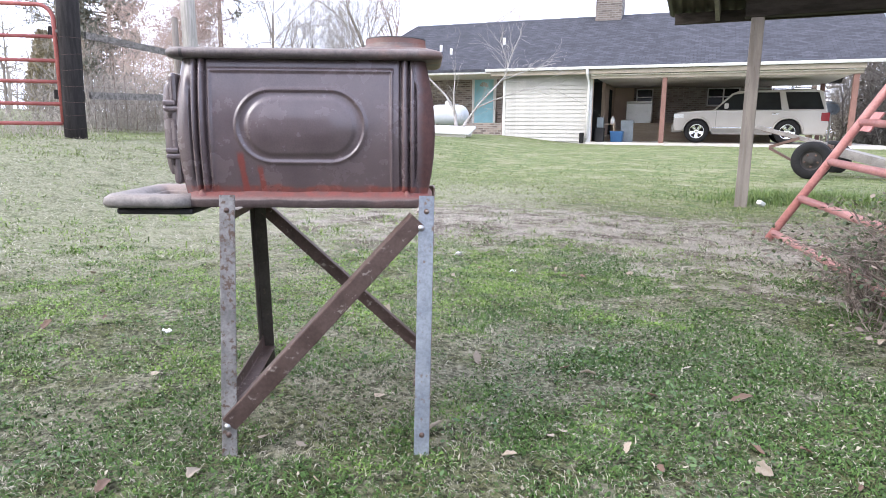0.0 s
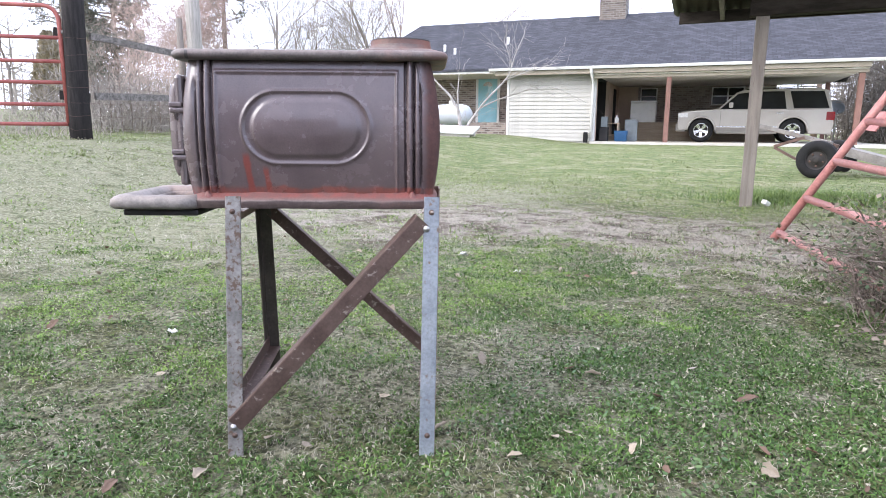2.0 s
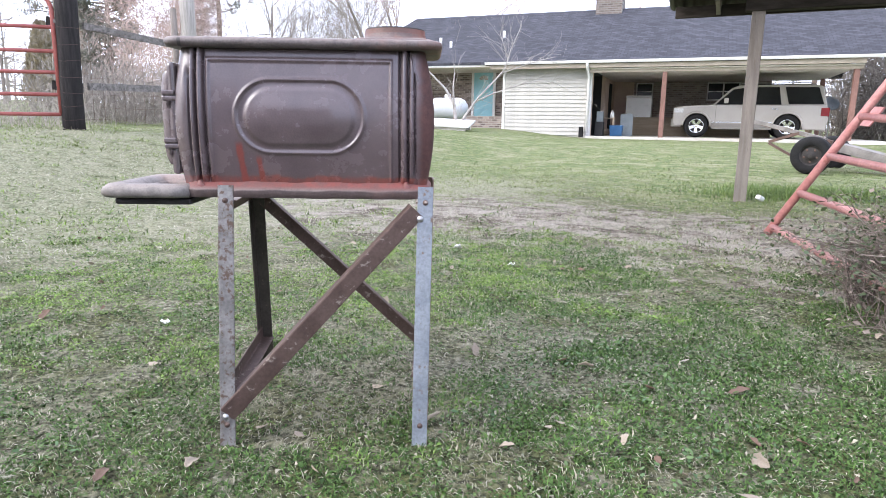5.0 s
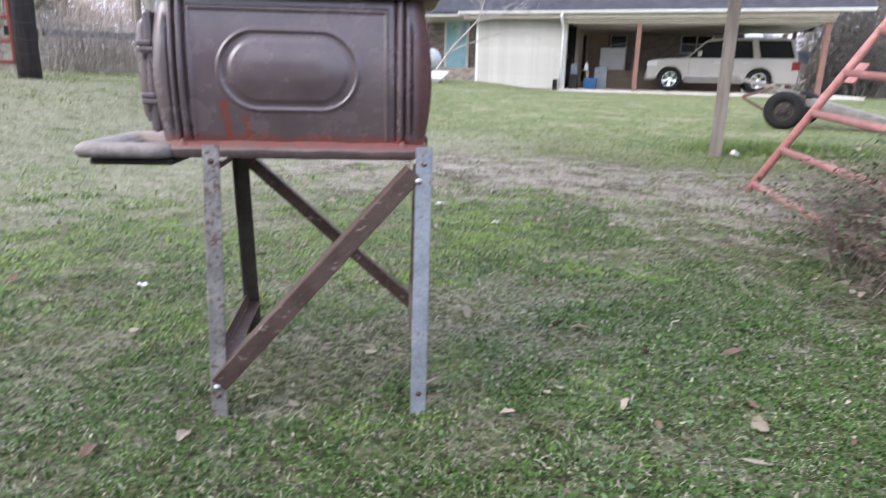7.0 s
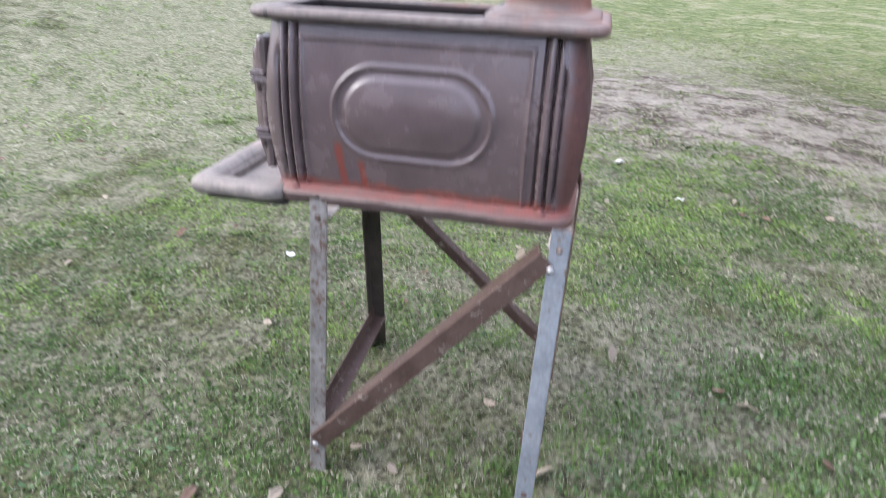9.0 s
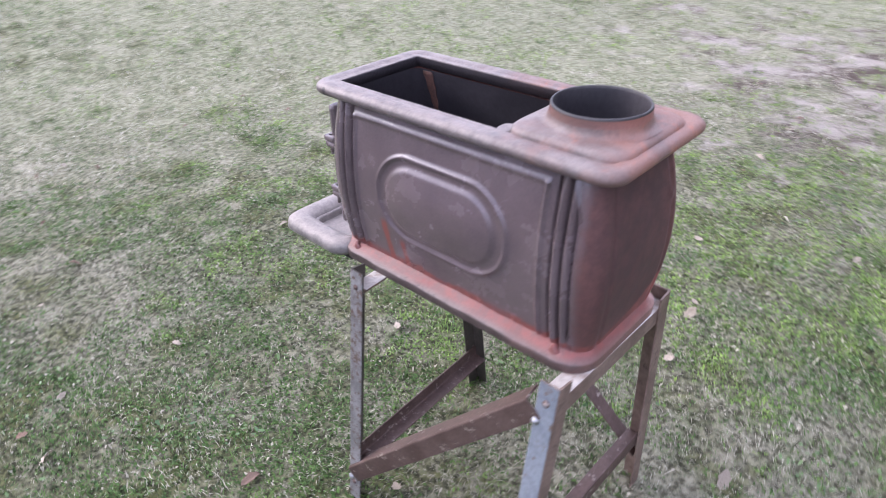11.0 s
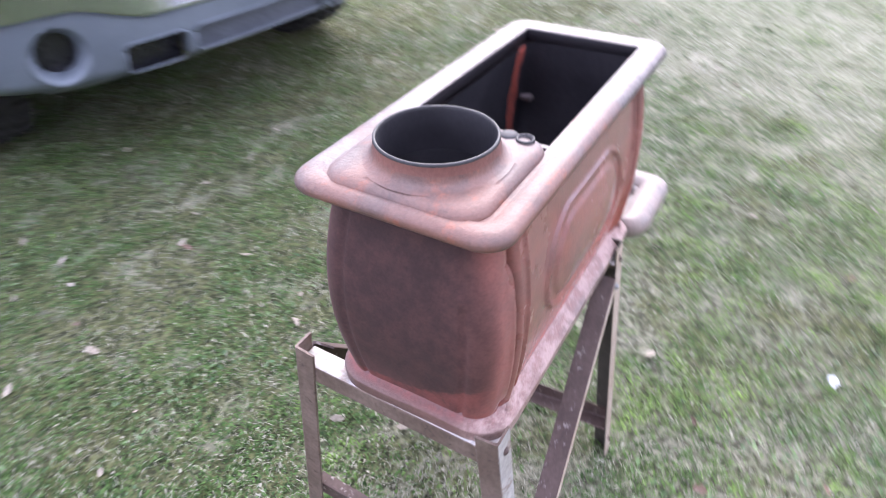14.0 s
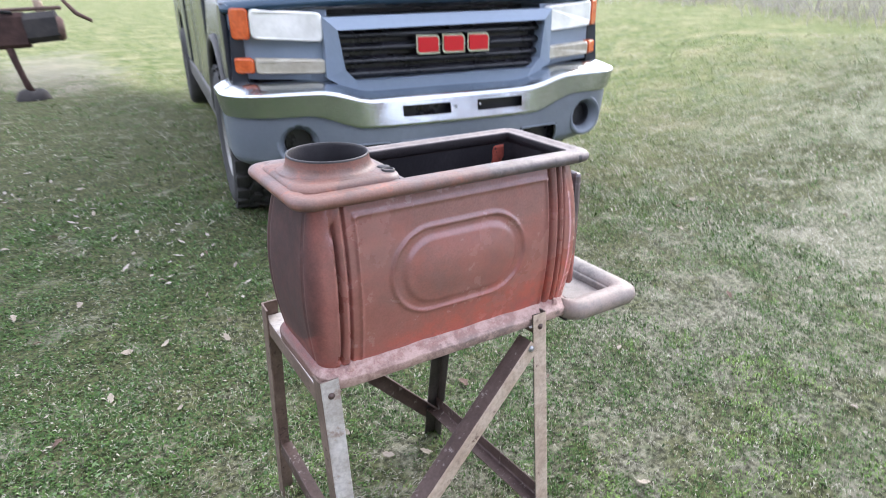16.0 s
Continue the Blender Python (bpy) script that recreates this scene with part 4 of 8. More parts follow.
M_CHIMNEY = brick_skin("sooty_brick", ((0.22, 0.185, 0.165), (0.11, 0.088, 0.08)), (0.25, 0.235, 0.215), 0.22, 0.08, 0.014)
M_PALEBRICK = brick_skin("pale_mottled_brick", ((0.44, 0.37, 0.32), (0.22, 0.17, 0.15)), (0.42, 0.39, 0.35), 0.22, 0.08, 0.014)
M_CONCRETE = mat("pale_concrete", (0.56, 0.53, 0.49), (0.66, 0.63, 0.59), 1.5, 50, 0.9, 0, 0.3)
M_DARKROOM = mat("dark_interior", (0.02, 0.02, 0.022), (0.035, 0.033, 0.033), 2, 40, 0.9)
M_GLASS = mat("dark_window_glass", (0.008, 0.009, 0.010), (0.014, 0.016, 0.017), 1, 30, 0.12, 0, 0, grain=0.05, spec=0.25)
M_CEIL = mat("carport_ceiling", (0.76, 0.71, 0.65), (0.82, 0.77, 0.72), 1.5, 40, 0.8)
M_FREEZER = mat("white_enamel", (0.86, 0.86, 0.86), (0.90, 0.90, 0.90), 3, 60, 0.3, 0, 0, grain=0.05)
M_DECK = mat("weathered_deck_wood", (0.46, 0.37, 0.27), (0.56, 0.46, 0.35), 3, 70, 0.8, 0, 0.3, stretch=(0.3, 3, 3), vary=0.2)
M_BLUEBIN = mat("blue_plastic", (0.05, 0.16, 0.36), (0.06, 0.19, 0.42), 5, 80, 0.5)
M_GREYPLASTIC = mat("grey_plastic", (0.16, 0.19, 0.21), (0.21, 0.24, 0.26), 5, 80, 0.5)
M_TANK = mat("white_tank_paint", (0.43, 0.46, 0.50), (0.51, 0.535, 0.57), 2, 50, 0.45, grain=0.05)
M_WOOD = mat("grey_weathered_wood", (0.185, 0.162, 0.145), (0.270, 0.242, 0.218), 3, 90, 0.85, 0, 0.6, stretch=(6, 6, 0.6), wear=(0.11, 0.09, 0.075), wear_at=(0.6, 0.72))
# weathered wood with the shade under the shelter roof put into its colour
M_WOOD2 = mat("roof_shaded_beam", (0.024, 0.020, 0.017), (0.050, 0.042, 0.036), 3, 90, 0.9, 0, 0.5, stretch=(1, 4, 4), spec=0.2)
M_RAILWOOD = mat("silvered_rail_wood", (0.13, 0.118, 0.112), (0.27, 0.25, 0.24), 4, 60, 0.85, 0, 0.6, stretch=(0.6, 5, 5), wear=(0.055, 0.05, 0.048), wear_at=(0.52, 0.60))
M_CREOSOTE = mat("creosoted_post", (0.022, 0.020, 0.021), (0.040, 0.036, 0.037), 4, 80, 0.9, 0, 0.8, stretch=(8, 8, 0.8), spec=0.2)
M_POLE = mat("split_grey_pole", (0.30, 0.28, 0.26), (0.42, 0.40, 0.37), 5, 70, 0.9, 0, 0.8, stretch=(8, 8, 0.5), wear=(0.13, 0.12, 0.11), wear_at=(0.58, 0.66))
M_REDGATE = mat("faded_red_gate_paint", (0.33, 0.085, 0.075), (0.42, 0.13, 0.115), 5, 90, 0.5, 0, 0.15, wear=(0.50, 0.30, 0.27), wear_at=(0.62, 0.74))
M_PINKGATE = mat("chalky_red_gate_paint", (0.40, 0.165, 0.15), (0.52, 0.25, 0.23), 6, 90, 0.45, 0, 0.2, wear=(0.24, 0.09, 0.075), wear_at=(0.60, 0.70))
M_TYRE = mat("black_rubber", (0.012, 0.012, 0.013), (0.022, 0.022, 0.023), 6, 90, 0.75, 0, 0.3, spec=0.2)
M_RUST = mat("rusted_steel", (0.10, 0.062, 0.050), (0.17, 0.105, 0.085), 6, 90, 0.8, 0.1, 0.4)
M_TIN = mat("rusty_roof_tin", (0.036, 0.025, 0.021), (0.080, 0.060, 0.051), 2, 60, 0.6, 0.3, 0.2)
M_SUV = mat("pearl_suv_paint", (0.385, 0.365, 0.335), (0.42, 0.40, 0.37), 1, 20, 0.18, 0.1, 0, grain=0.03)
M_SUVGREY = mat("grey_bumper_plastic", (0.165, 0.155, 0.14), (0.205, 0.195, 0.175), 2, 40, 0.5, grain=0.05)
M_CHROME = mat("chrome", (0.62, 0.63, 0.64), (0.72, 0.73, 0.74), 3, 60, 0.17, 1.0, 0, grain=0.05)
M_REDLENS = plain("red_lens", (0.19, 0.010, 0.013), 0.2)
M_LAMP = mat("clear_headlamp", (0.62, 0.63, 0.62), (0.75, 0.75, 0.73), 20, 60, 0.12, 0.2, 0.05)
M_AMBER = mat("amber_lens", (0.50, 0.085, 0.018), (0.60, 0.12, 0.03), 20, 60, 0.2, 0, 0.05)

# ---- the house ----
HOUSE = pose(5.72, 20.68, 0, 0, 0, -23)
FLOOR = 0.33


def plank_wall(parent, u0, u1, v, z0, z1, rows, material):
    """Lapped boards, each one a piece."""
    h = (z1 - z0) / rows
    bm = bmesh.new()
    vs = [(u0, 0, 0), (u1, 0, 0), (u1, -0.034, 0), (u0, -0.034, 0), (u0, 0, h * 1.06), (u1, 0, h * 1.06), (u1, -0.006, h * 1.06), (u0, -0.006, h * 1.06)]
    b = [bm.verts.new(p) for p in vs]
    for q in ((0, 1, 2, 3), (7, 6, 5, 4), (3, 2, 6, 7), (1, 0, 4, 5), (0, 3, 7, 4), (2, 1, 5, 6)):
        bm.faces.new([b[i] for i in q])
    bmesh.ops.recalc_face_normals(bm, faces=bm.faces)
    me = mesh_of("siding_board", bm)
    me.materials.append(material)
    for k in range(rows):
        ob = new("siding_board", me)
        ob.parent = parent
        ob.location = (0, v, z0 + k * h)


def window_part(parent, u0, u1, v, z0, z1, bars=1):
    """A sash window: a frame in one piece, with its meeting rail, mullions and panes."""
    t, zm = 0.05, (z0 + z1) / 2
    bm = bmesh.new()
    outer, inner = ((u0, z0), (u1, z0), (u1, z1), (u0, z1)), ((u0 + t, z0 + t), (u1 - t, z0 + t), (u1 - t, z1 - t), (u0 + t, z1 - t))
    A, B, C, D = ([bm.verts.new((u, y, z)) for u, z in ring] for ring, y in ((outer, v - 0.06), (inner, v - 0.06), (inner, v), (outer, v)))
    for k in range(4):
        j = (k + 1) % 4
        for P, Q in ((A, B), (B, C), (C, D), (D, A)):
            bm.faces.new((P[k], P[j], Q[j], Q[k]))
    bmesh.ops.recalc_face_normals(bm, faces=bm.faces)
    w = part("window", bm, M_WHITE, parent, "white sash window")
    part("meeting_rail", make_box(u0 + t, u1 - t, v - 0.05, v - 0.002, zm - 0.02, zm + 0.02), M_WHITE, w)
    for k in range(1, bars):
        c = u0 + (u1 - u0) * k / bars
        for e0, e1 in ((z0 + t, zm - 0.02), (zm + 0.02, z1 - t)):
            part("mullion", make_box(c - 0.03, c + 0.03, v - 0.055, v - 0.002, e0, e1), M_WHITE, w)
    part("pane", make_box(u0 + t, u1 - t, v - 0.02, v - 0.008, z0 + t, z1 - t), M_GLASS, w)


def build_house():
    h = thing("house", "low brick ranch house with a grey shingle roof and open carport", "house", HOUSE)
    # roof: two slopes with thickness and a hipped far end
    eave, ridge_z, ridge_v = 2.87, 5.22, 4.5
    bm = bmesh.new()
    u0, u1 = -9.6, 9.1
    pts = [(u0, -0.05, eave), (u1, -0.05, eave), (u1, ridge_v, ridge_z), (u0 + 1.3, ridge_v, ridge_z), (u0, 9.2, eave), (u1, 9.2, eave)]
    lo = [bm.verts.new((x, y, z - 0.10)) for x, y, z in pts]
    hi = [bm.verts.new(p) for p in pts]
    for q in ((0, 1, 2, 3), (3, 2, 5, 4), (0, 3, 4)):
        bm.faces.new([hi[i] for i in q])
        bm.faces.new([lo[i] for i in q][::-1])
    for a, b in ((0, 1), (1, 2), (2, 5), (5, 4), (4, 0)):
        bm.faces.new((lo[a], lo[b], hi[b], hi[a]))
    bmesh.ops.recalc_face_normals(bm, faces=bm.faces)
    roof = part("roof", bm, M_SHINGLE, h, "dark grey asphalt shingles")
    ch = part("chimney", make_box(-0.43, 0.56, 4.0, 5.0, 4.6, 6.5), M_CHIMNEY, roof, "brick chimney")
    for u, z, hh in ((-6.0, 3.72, 0.26), (-5.45, 3.55, 0.24), (-3.55, 3.95, 0.26)):
        v = (z - eave) / (ridge_z - eave) * ridge_v
        part("vent_pipe", sweep(bmesh.new(), [(u, v, z - 0.1), (u, v, z + hh)], 0.055, 10), M_WHITE, roof, "white roof vent")
    # gutter, fascia and downpipe
    bm = bmesh.new()
    prof = [(0, 0), (0, -0.075), (-0.03, -0.09), (-0.085, -0.09), (-0.115, -0.02), (-0.115, 0), (-0.10, 0), (-0.10, -0.02), (-0.078, -0.075), (-0.03, -0.075), (-0.015, -0.06), (-0.015, 0)]
    for uu in ((-3.6, 9.05),):
        a = [bm.verts.new((uu[0], y - 0.05, eave + z - 0.02)) for y, z in prof]
        b = [bm.verts.new((uu[1], y - 0.05, eave + z - 0.02)) for y, z in prof]
        for k in range(len(prof)):
            j = (k + 1) % len(prof)
            bm.faces.new((a[k], a[j], b[j], b[k]))
        bm.faces.new(a[::-1])
        bm.faces.new(b)
    bmesh.ops.recalc_face_normals(bm, faces=bm.faces)
    part("gutter", bm, M_WHITE, h, "white gutter")
    part("gutter", make_box(-9.5, -3.62, -0.02, 0.06, eave - 0.15, eave - 0.05), M_WHITE, h)
    part("fascia", make_box(-3.4, 8.12, -0.04, 0.03, eave - 0.26, eave - 0.12), M_BEIGE, h, "cream fascia board")
    bm = sweep(bmesh.new(), [(0.02, -0.1, eave - 0.1), (0.02, -0.12, eave - 0.2), (0.03, 0.38, eave - 0.5), (0.03, 0.40, eave - 0.7), (0.03, 0.40, 0.42)], 0.05, 8)
    part("downpipe", bm, M_WHITE, h)
    # store room clad in boards
    part("wall", make_box(-3.05, 0.12, 0.52, 0.64, 0.2, 2.72), M_SIDING, h)
    plank_wall(h, -3.05, 0.00, 0.52, 0.34, 2.70, 17, M_SIDING)
    part("corner_board", make_box(0.00, 0.13, 0.48, 0.60, 0.25, 2.70), M_WHITE, h)
    part("corner_board", make_box(-3.09, -3.00, 0.48, 0.60, 0.35, 2.70), M_WHITE, h)
    part("wall", make_box(-3.05, -2.93, 0.64, 2.5, 0.3, 2.72), M_SIDING, h)
    part("wall", make_box(0.02, 0.14, 3.7, 6.9, 0.25, 2.60), M_TANWALL, h)
    part("wall", make_box(0.02, 0.14, 0.64, 0.74, 0.25, 2.60), M_TANWALL, h)
    # black panels stand in for the shade inside the store room
    part("doorway", make_box(-2.0, 0.018, 3.72, 3.82, 0.25, 2.60), M_DARKROOM, h, "black panel standing in for the shade in the store room")
    part("doorway", make_box(-0.60, -0.50, 0.7, 3.8, 0.25, 2.60), M_DARKROOM, h, "black panel painting the shade inside the open doorway")
    # brick wing and porch
    part("wall", make_box(-9.4, -3.0, 2.5, 2.7, 0.4, 3.0), M_BRICK, h, "mottled brown brick wall")
    d = part("door", make_box(-4.86, -4.06, 2.44, 2.495, 1.00, 2.78, bevel=0.006), M_BLUEDOOR, h, "pale blue door with a fan light")
    bm = bmesh.new()
    for k in range(5):
        a0, a1 = radians(10 + 32 * k), radians(36 + 32 * k)
        vs = [bm.verts.new((-4.46 + r * math.cos(a), 2.436, 2.40 + r * math.sin(a))) for r, a in ((0.06, a0), (0.20, a0), (0.20, a1), (0.06, a1))]
        bm.faces.new(vs)
    part("fan_light", bm, M_BEIGE, d)
    bm = bmesh.new()
    for a in ((-4.96, -4.86), (-4.06, -3.96)):
        box(bm, a[0], a[1], 2.43, 2.50, 0.98, 2.88)
    box(bm, -4.86, -4.06, 2.432, 2.50, 2.78, 2.88)
    part("door_frame", bm, M_WHITE, d)
    part("porch_floor", make_box(-9.4, -3.05, 0.6, 2.5, 0.45, 0.98), M_BRICK, h)
    part("porch_post", make_box(-6.42, -6.32, 0.62, 0.72, 0.98, 2.75), M_WHITE, h)
    part("soffit", make_box(-9.4, -3.05, 0.0, 2.5, 2.70, 2.74), M_CEIL, h)
    # carport
    part("carport_ceiling", make_box(0.14, 8.10, 0.06, 6.9, 2.56, 2.60), M_CEIL, h)
    part("header_beam", make_box(0.10, 8.10, 0.10, 0.28, 2.46, 2.60), M_BEIGE, h)
    for u in (2.52, 7.95):
        part("carport_post", make_box(u - 0.075, u + 0.075, 0.14, 0.29, 0.25, 2.46), M_REDPOST, h, "red-brown wooden post")
    part("carport_post", make_box(7.88, 8.02, 5.9, 6.05, 0.25, 2.56), M_REDPOST, h)
    part("wall", make_box(0.14, 6.3, 6.9, 7.05, 0.25, 2.60), M_PALEBRICK, h, "brick back wall of the carport")
    part("wall", make_box(0.14, 0.95, 6.78, 6.9, 0.25, 2.58), M_TANWALL, h)
    window_part(h, 1.05, 1.75, 6.88, 1.80, 2.52)
    window_part(h, 3.90, 5.15, 6.88, 1.78, 2.52, 2)
    part("slab", make_box(0.05, 9.2, 0.05, 7.0, 0.1, FLOOR), M_CONCRETE, h, "pale concrete carport floor")
    for k in range(3):
        part("deck", make_box(0.95, 6.2, 4.35 + 0.32 * k, 6.88, FLOOR + 0.24 * k, FLOOR + 0.24 * (k + 1)), M_DECK, h, "weathered wooden step")
    for u0, u1 in ((2.35, 2.95), (3.2, 3.75)):
        part("brick_pier", make_box(u0, u1, 6.80, 6.90, 0.9, 2.58), M_PALEBRICK, h, "pale brick wall beside the window")
    part("side_door", make_box(0.145, 0.17, 5.0, 5.75, FLOOR + 0.24, 2.40), M_DARKROOM, h, "dark side door")
    return h


build_house()


def at_house(u, v, z):
    return HOUSE @ pose(u, v, z)


def build_freezer():
    f = thing("chest_freezer", "white chest freezer standing on the carport deck", "freezer", at_house(1.34, 5.45, FLOOR + 0.72))
    part("body", make_box(-0.50, 0.50, -0.3, 0.3, 0.0, 0.78, bevel=0.02), M_FREEZER, f)
    part("lid", make_box(-0.51, 0.51, -0.31, 0.31, 0.785, 0.87, bevel=0.02), M_FREEZER, f)


def build_clutter():
    b = thing("storage_crate", "blue plastic crate on the carport floor", "crate", at_house(0.95, 1.3, FLOOR))
    bm = bmesh.new()
    loops_to_faces(bm, [[(x, y, z) for x, y in round_rect(-0.2 - d, 0.2 + d, -0.16 - d, 0.16 + d, 0.03, 3)] for d, z in ((0, 0), (0.03, 0.36), (0.045, 0.37), (0.03, 0.38), (0.01, 0.36), (-0.02, 0.03))], True)
    part("body", bm, M_BLUEBIN, b)
    c = thing("grey_board", "grey board leaning beside the crate", "board", at_house(1.25, 1.7, FLOOR) @ pose(0, 0, 0, -6, 0, 8))
    part("sheet", make_box(-0.22, 0.22, -0.02, 0.02, 0, 0.78, bevel=0.006), M_GREYPLASTIC, c)
    t = thing("wooden_rack", "dark wooden rack with jugs on it", "rack", at_house(0.62, 1.5, FLOOR))
    for x in (-0.2, 0.2):
        for y in (-0.13, 0.13):
            part("leg", make_box(x - 0.02, x + 0.02, y - 0.02, y + 0.02, 0, 0.66), M_DECK, t)
    for z in (0.2, 0.62):
        part("shelf", make_box(-0.24, 0.24, -0.16, 0.16, z, z + 0.025), M_DECK, t)
    j = solid("jug", lathe(bmesh.new(), [(0.001, 0), (0.07, 0.0), (0.075, 0.02), (0.075, 0.16), (0.05, 0.21), (0.022, 0.24), (0.022, 0.27), (0.001, 0.27)], None, 16), M_WHITE, "white plastic jug standing on the rack", "jug", at_house(0.75, 1.5, FLOOR + 0.645))
    bl = thing("splash_block", "black downpipe splash block by the store-room wall", "drain", at_house(-0.12, 0.3, FLOOR - 0.02))
    part("chute", make_box(-0.09, 0.05, -0.08, 0.08, -0.02, 0.34, bevel=0.02), M_TYRE, bl)
    g = thing("junk_pile", "dark stacked odds and ends in the doorway", "junk", at_house(0.40, 1.1, FLOOR))
    part("box", make_box(-0.16, 0.12, -0.2, 0.2, 0, 0.5, bevel=0.01), M_DARKROOM, g)
    part("box", make_box(-0.12, 0.10, -0.15, 0.15, 0.5, 0.86, bevel=0.01), M_GREYPLASTIC, g)


build_freezer()
build_clutter()


def wheel(parent, name, at, r, w, rim_r, tyre_m, rim_m, spokes=5):
    """A tyre with a spoked rim, its axle along x of the vehicle turned by a quarter."""
    m = Matrix.Translation(at) @ Matrix.Rotation(radians(90), 4, "Y")
    bm = bmesh.new()
    k = r - rim_r
    lathe(bm, [(rim_r, -w * 0.42), (rim_r + k * 0.3, -w * 0.5), (r - k * 0.25, -w * 0.5), (r - 0.012, -w * 0.40), (r, -w * 0.25), (r, w * 0.25), (r - 0.012, w * 0.40), (r - k * 0.25, w * 0.5), (rim_r + k * 0.3, w * 0.5), (rim_r, w * 0.42)], m, 36)
    wh = part(name, bm, tyre_m, parent)
    bm = bmesh.new()
    for s in (-1, 1):
        lathe(bm, [(rim_r + 0.004, s * w * 0.42), (rim_r - 0.015, s * w * 0.44), (rim_r - 0.025, s * w * 0.34), (rim_r - 0.03, s * w * 0.1)], m, 36)
        lathe(bm, [(0.001, s * w * 0.36), (rim_r * 0.22, s * w * 0.36), (rim_r * 0.26, s * w * 0.30)], m, 20)
        for q in range(spokes):
            a = 2 * math.pi * q / spokes
            mm = m @ Matrix.Rotation(a, 4, "Z")
            vs = [bm.verts.new(mm @ Vector(p)) for p in ((rim_r * 0.18, -rim_r * 0.16, s * w * 0.34), (rim_r * 0.97, -rim_r * 0.25, s * w * 0.40), (rim_r * 0.97, rim_r * 0.25, s * w * 0.40), (rim_r * 0.18, rim_r * 0.16, s * w * 0.34))]
            bm.faces.new(vs if s > 0 else vs[::-1])
    part("rim", bm, rim_m, wh)
    part("hub_back", lathe(bmesh.new(), [(0.001, 0.0), (rim_r - 0.02, 0.0)], m, 24), M_DARKROOM, wh)
    return wh


def side_body(bm, outline, half, tuck=0.0, bevel=0.05):
    """A vehicle body from its side outline (y, z), with the upper part drawn in by tuck."""
    zs = [z for _, z in outline]
    z_belt = 1.18
    L, R = [], []
    for y, z in outline:
        t = max(0.0, (z - z_belt) / max(max(zs) - z_belt, 0.01))
        hw = half - tuck * t
        L.append(bm.verts.new((-hw, y, z)))
        R.append(bm.verts.new((hw, y, z)))
    n = len(outline)
    for k in range(n):
        j = (k + 1) % n
        bm.faces.new((L[k], L[j], R[j], R[k]))
    bm.faces.new(L[::-1])
    bm.faces.new(R)
    bmesh.ops.recalc_face_normals(bm, faces=bm.faces)
    if bevel:
        es = [e for e in bm.edges if abs(e.verts[0].co.x - e.verts[1].co.x) < 0.3 and abs(e.verts[0].co.x) > 0.3]
        bmesh.ops.bevel(bm, geom=es, offset=bevel, segments=3, affect="EDGES", profile=0.6)
    return bm


def arch_outline(ax, r, z0):
    return [(ax + r * math.cos(a), z0 + r * math.sin(a)) for a in (radians(180 - 180 * k / 12) for k in range(13))]


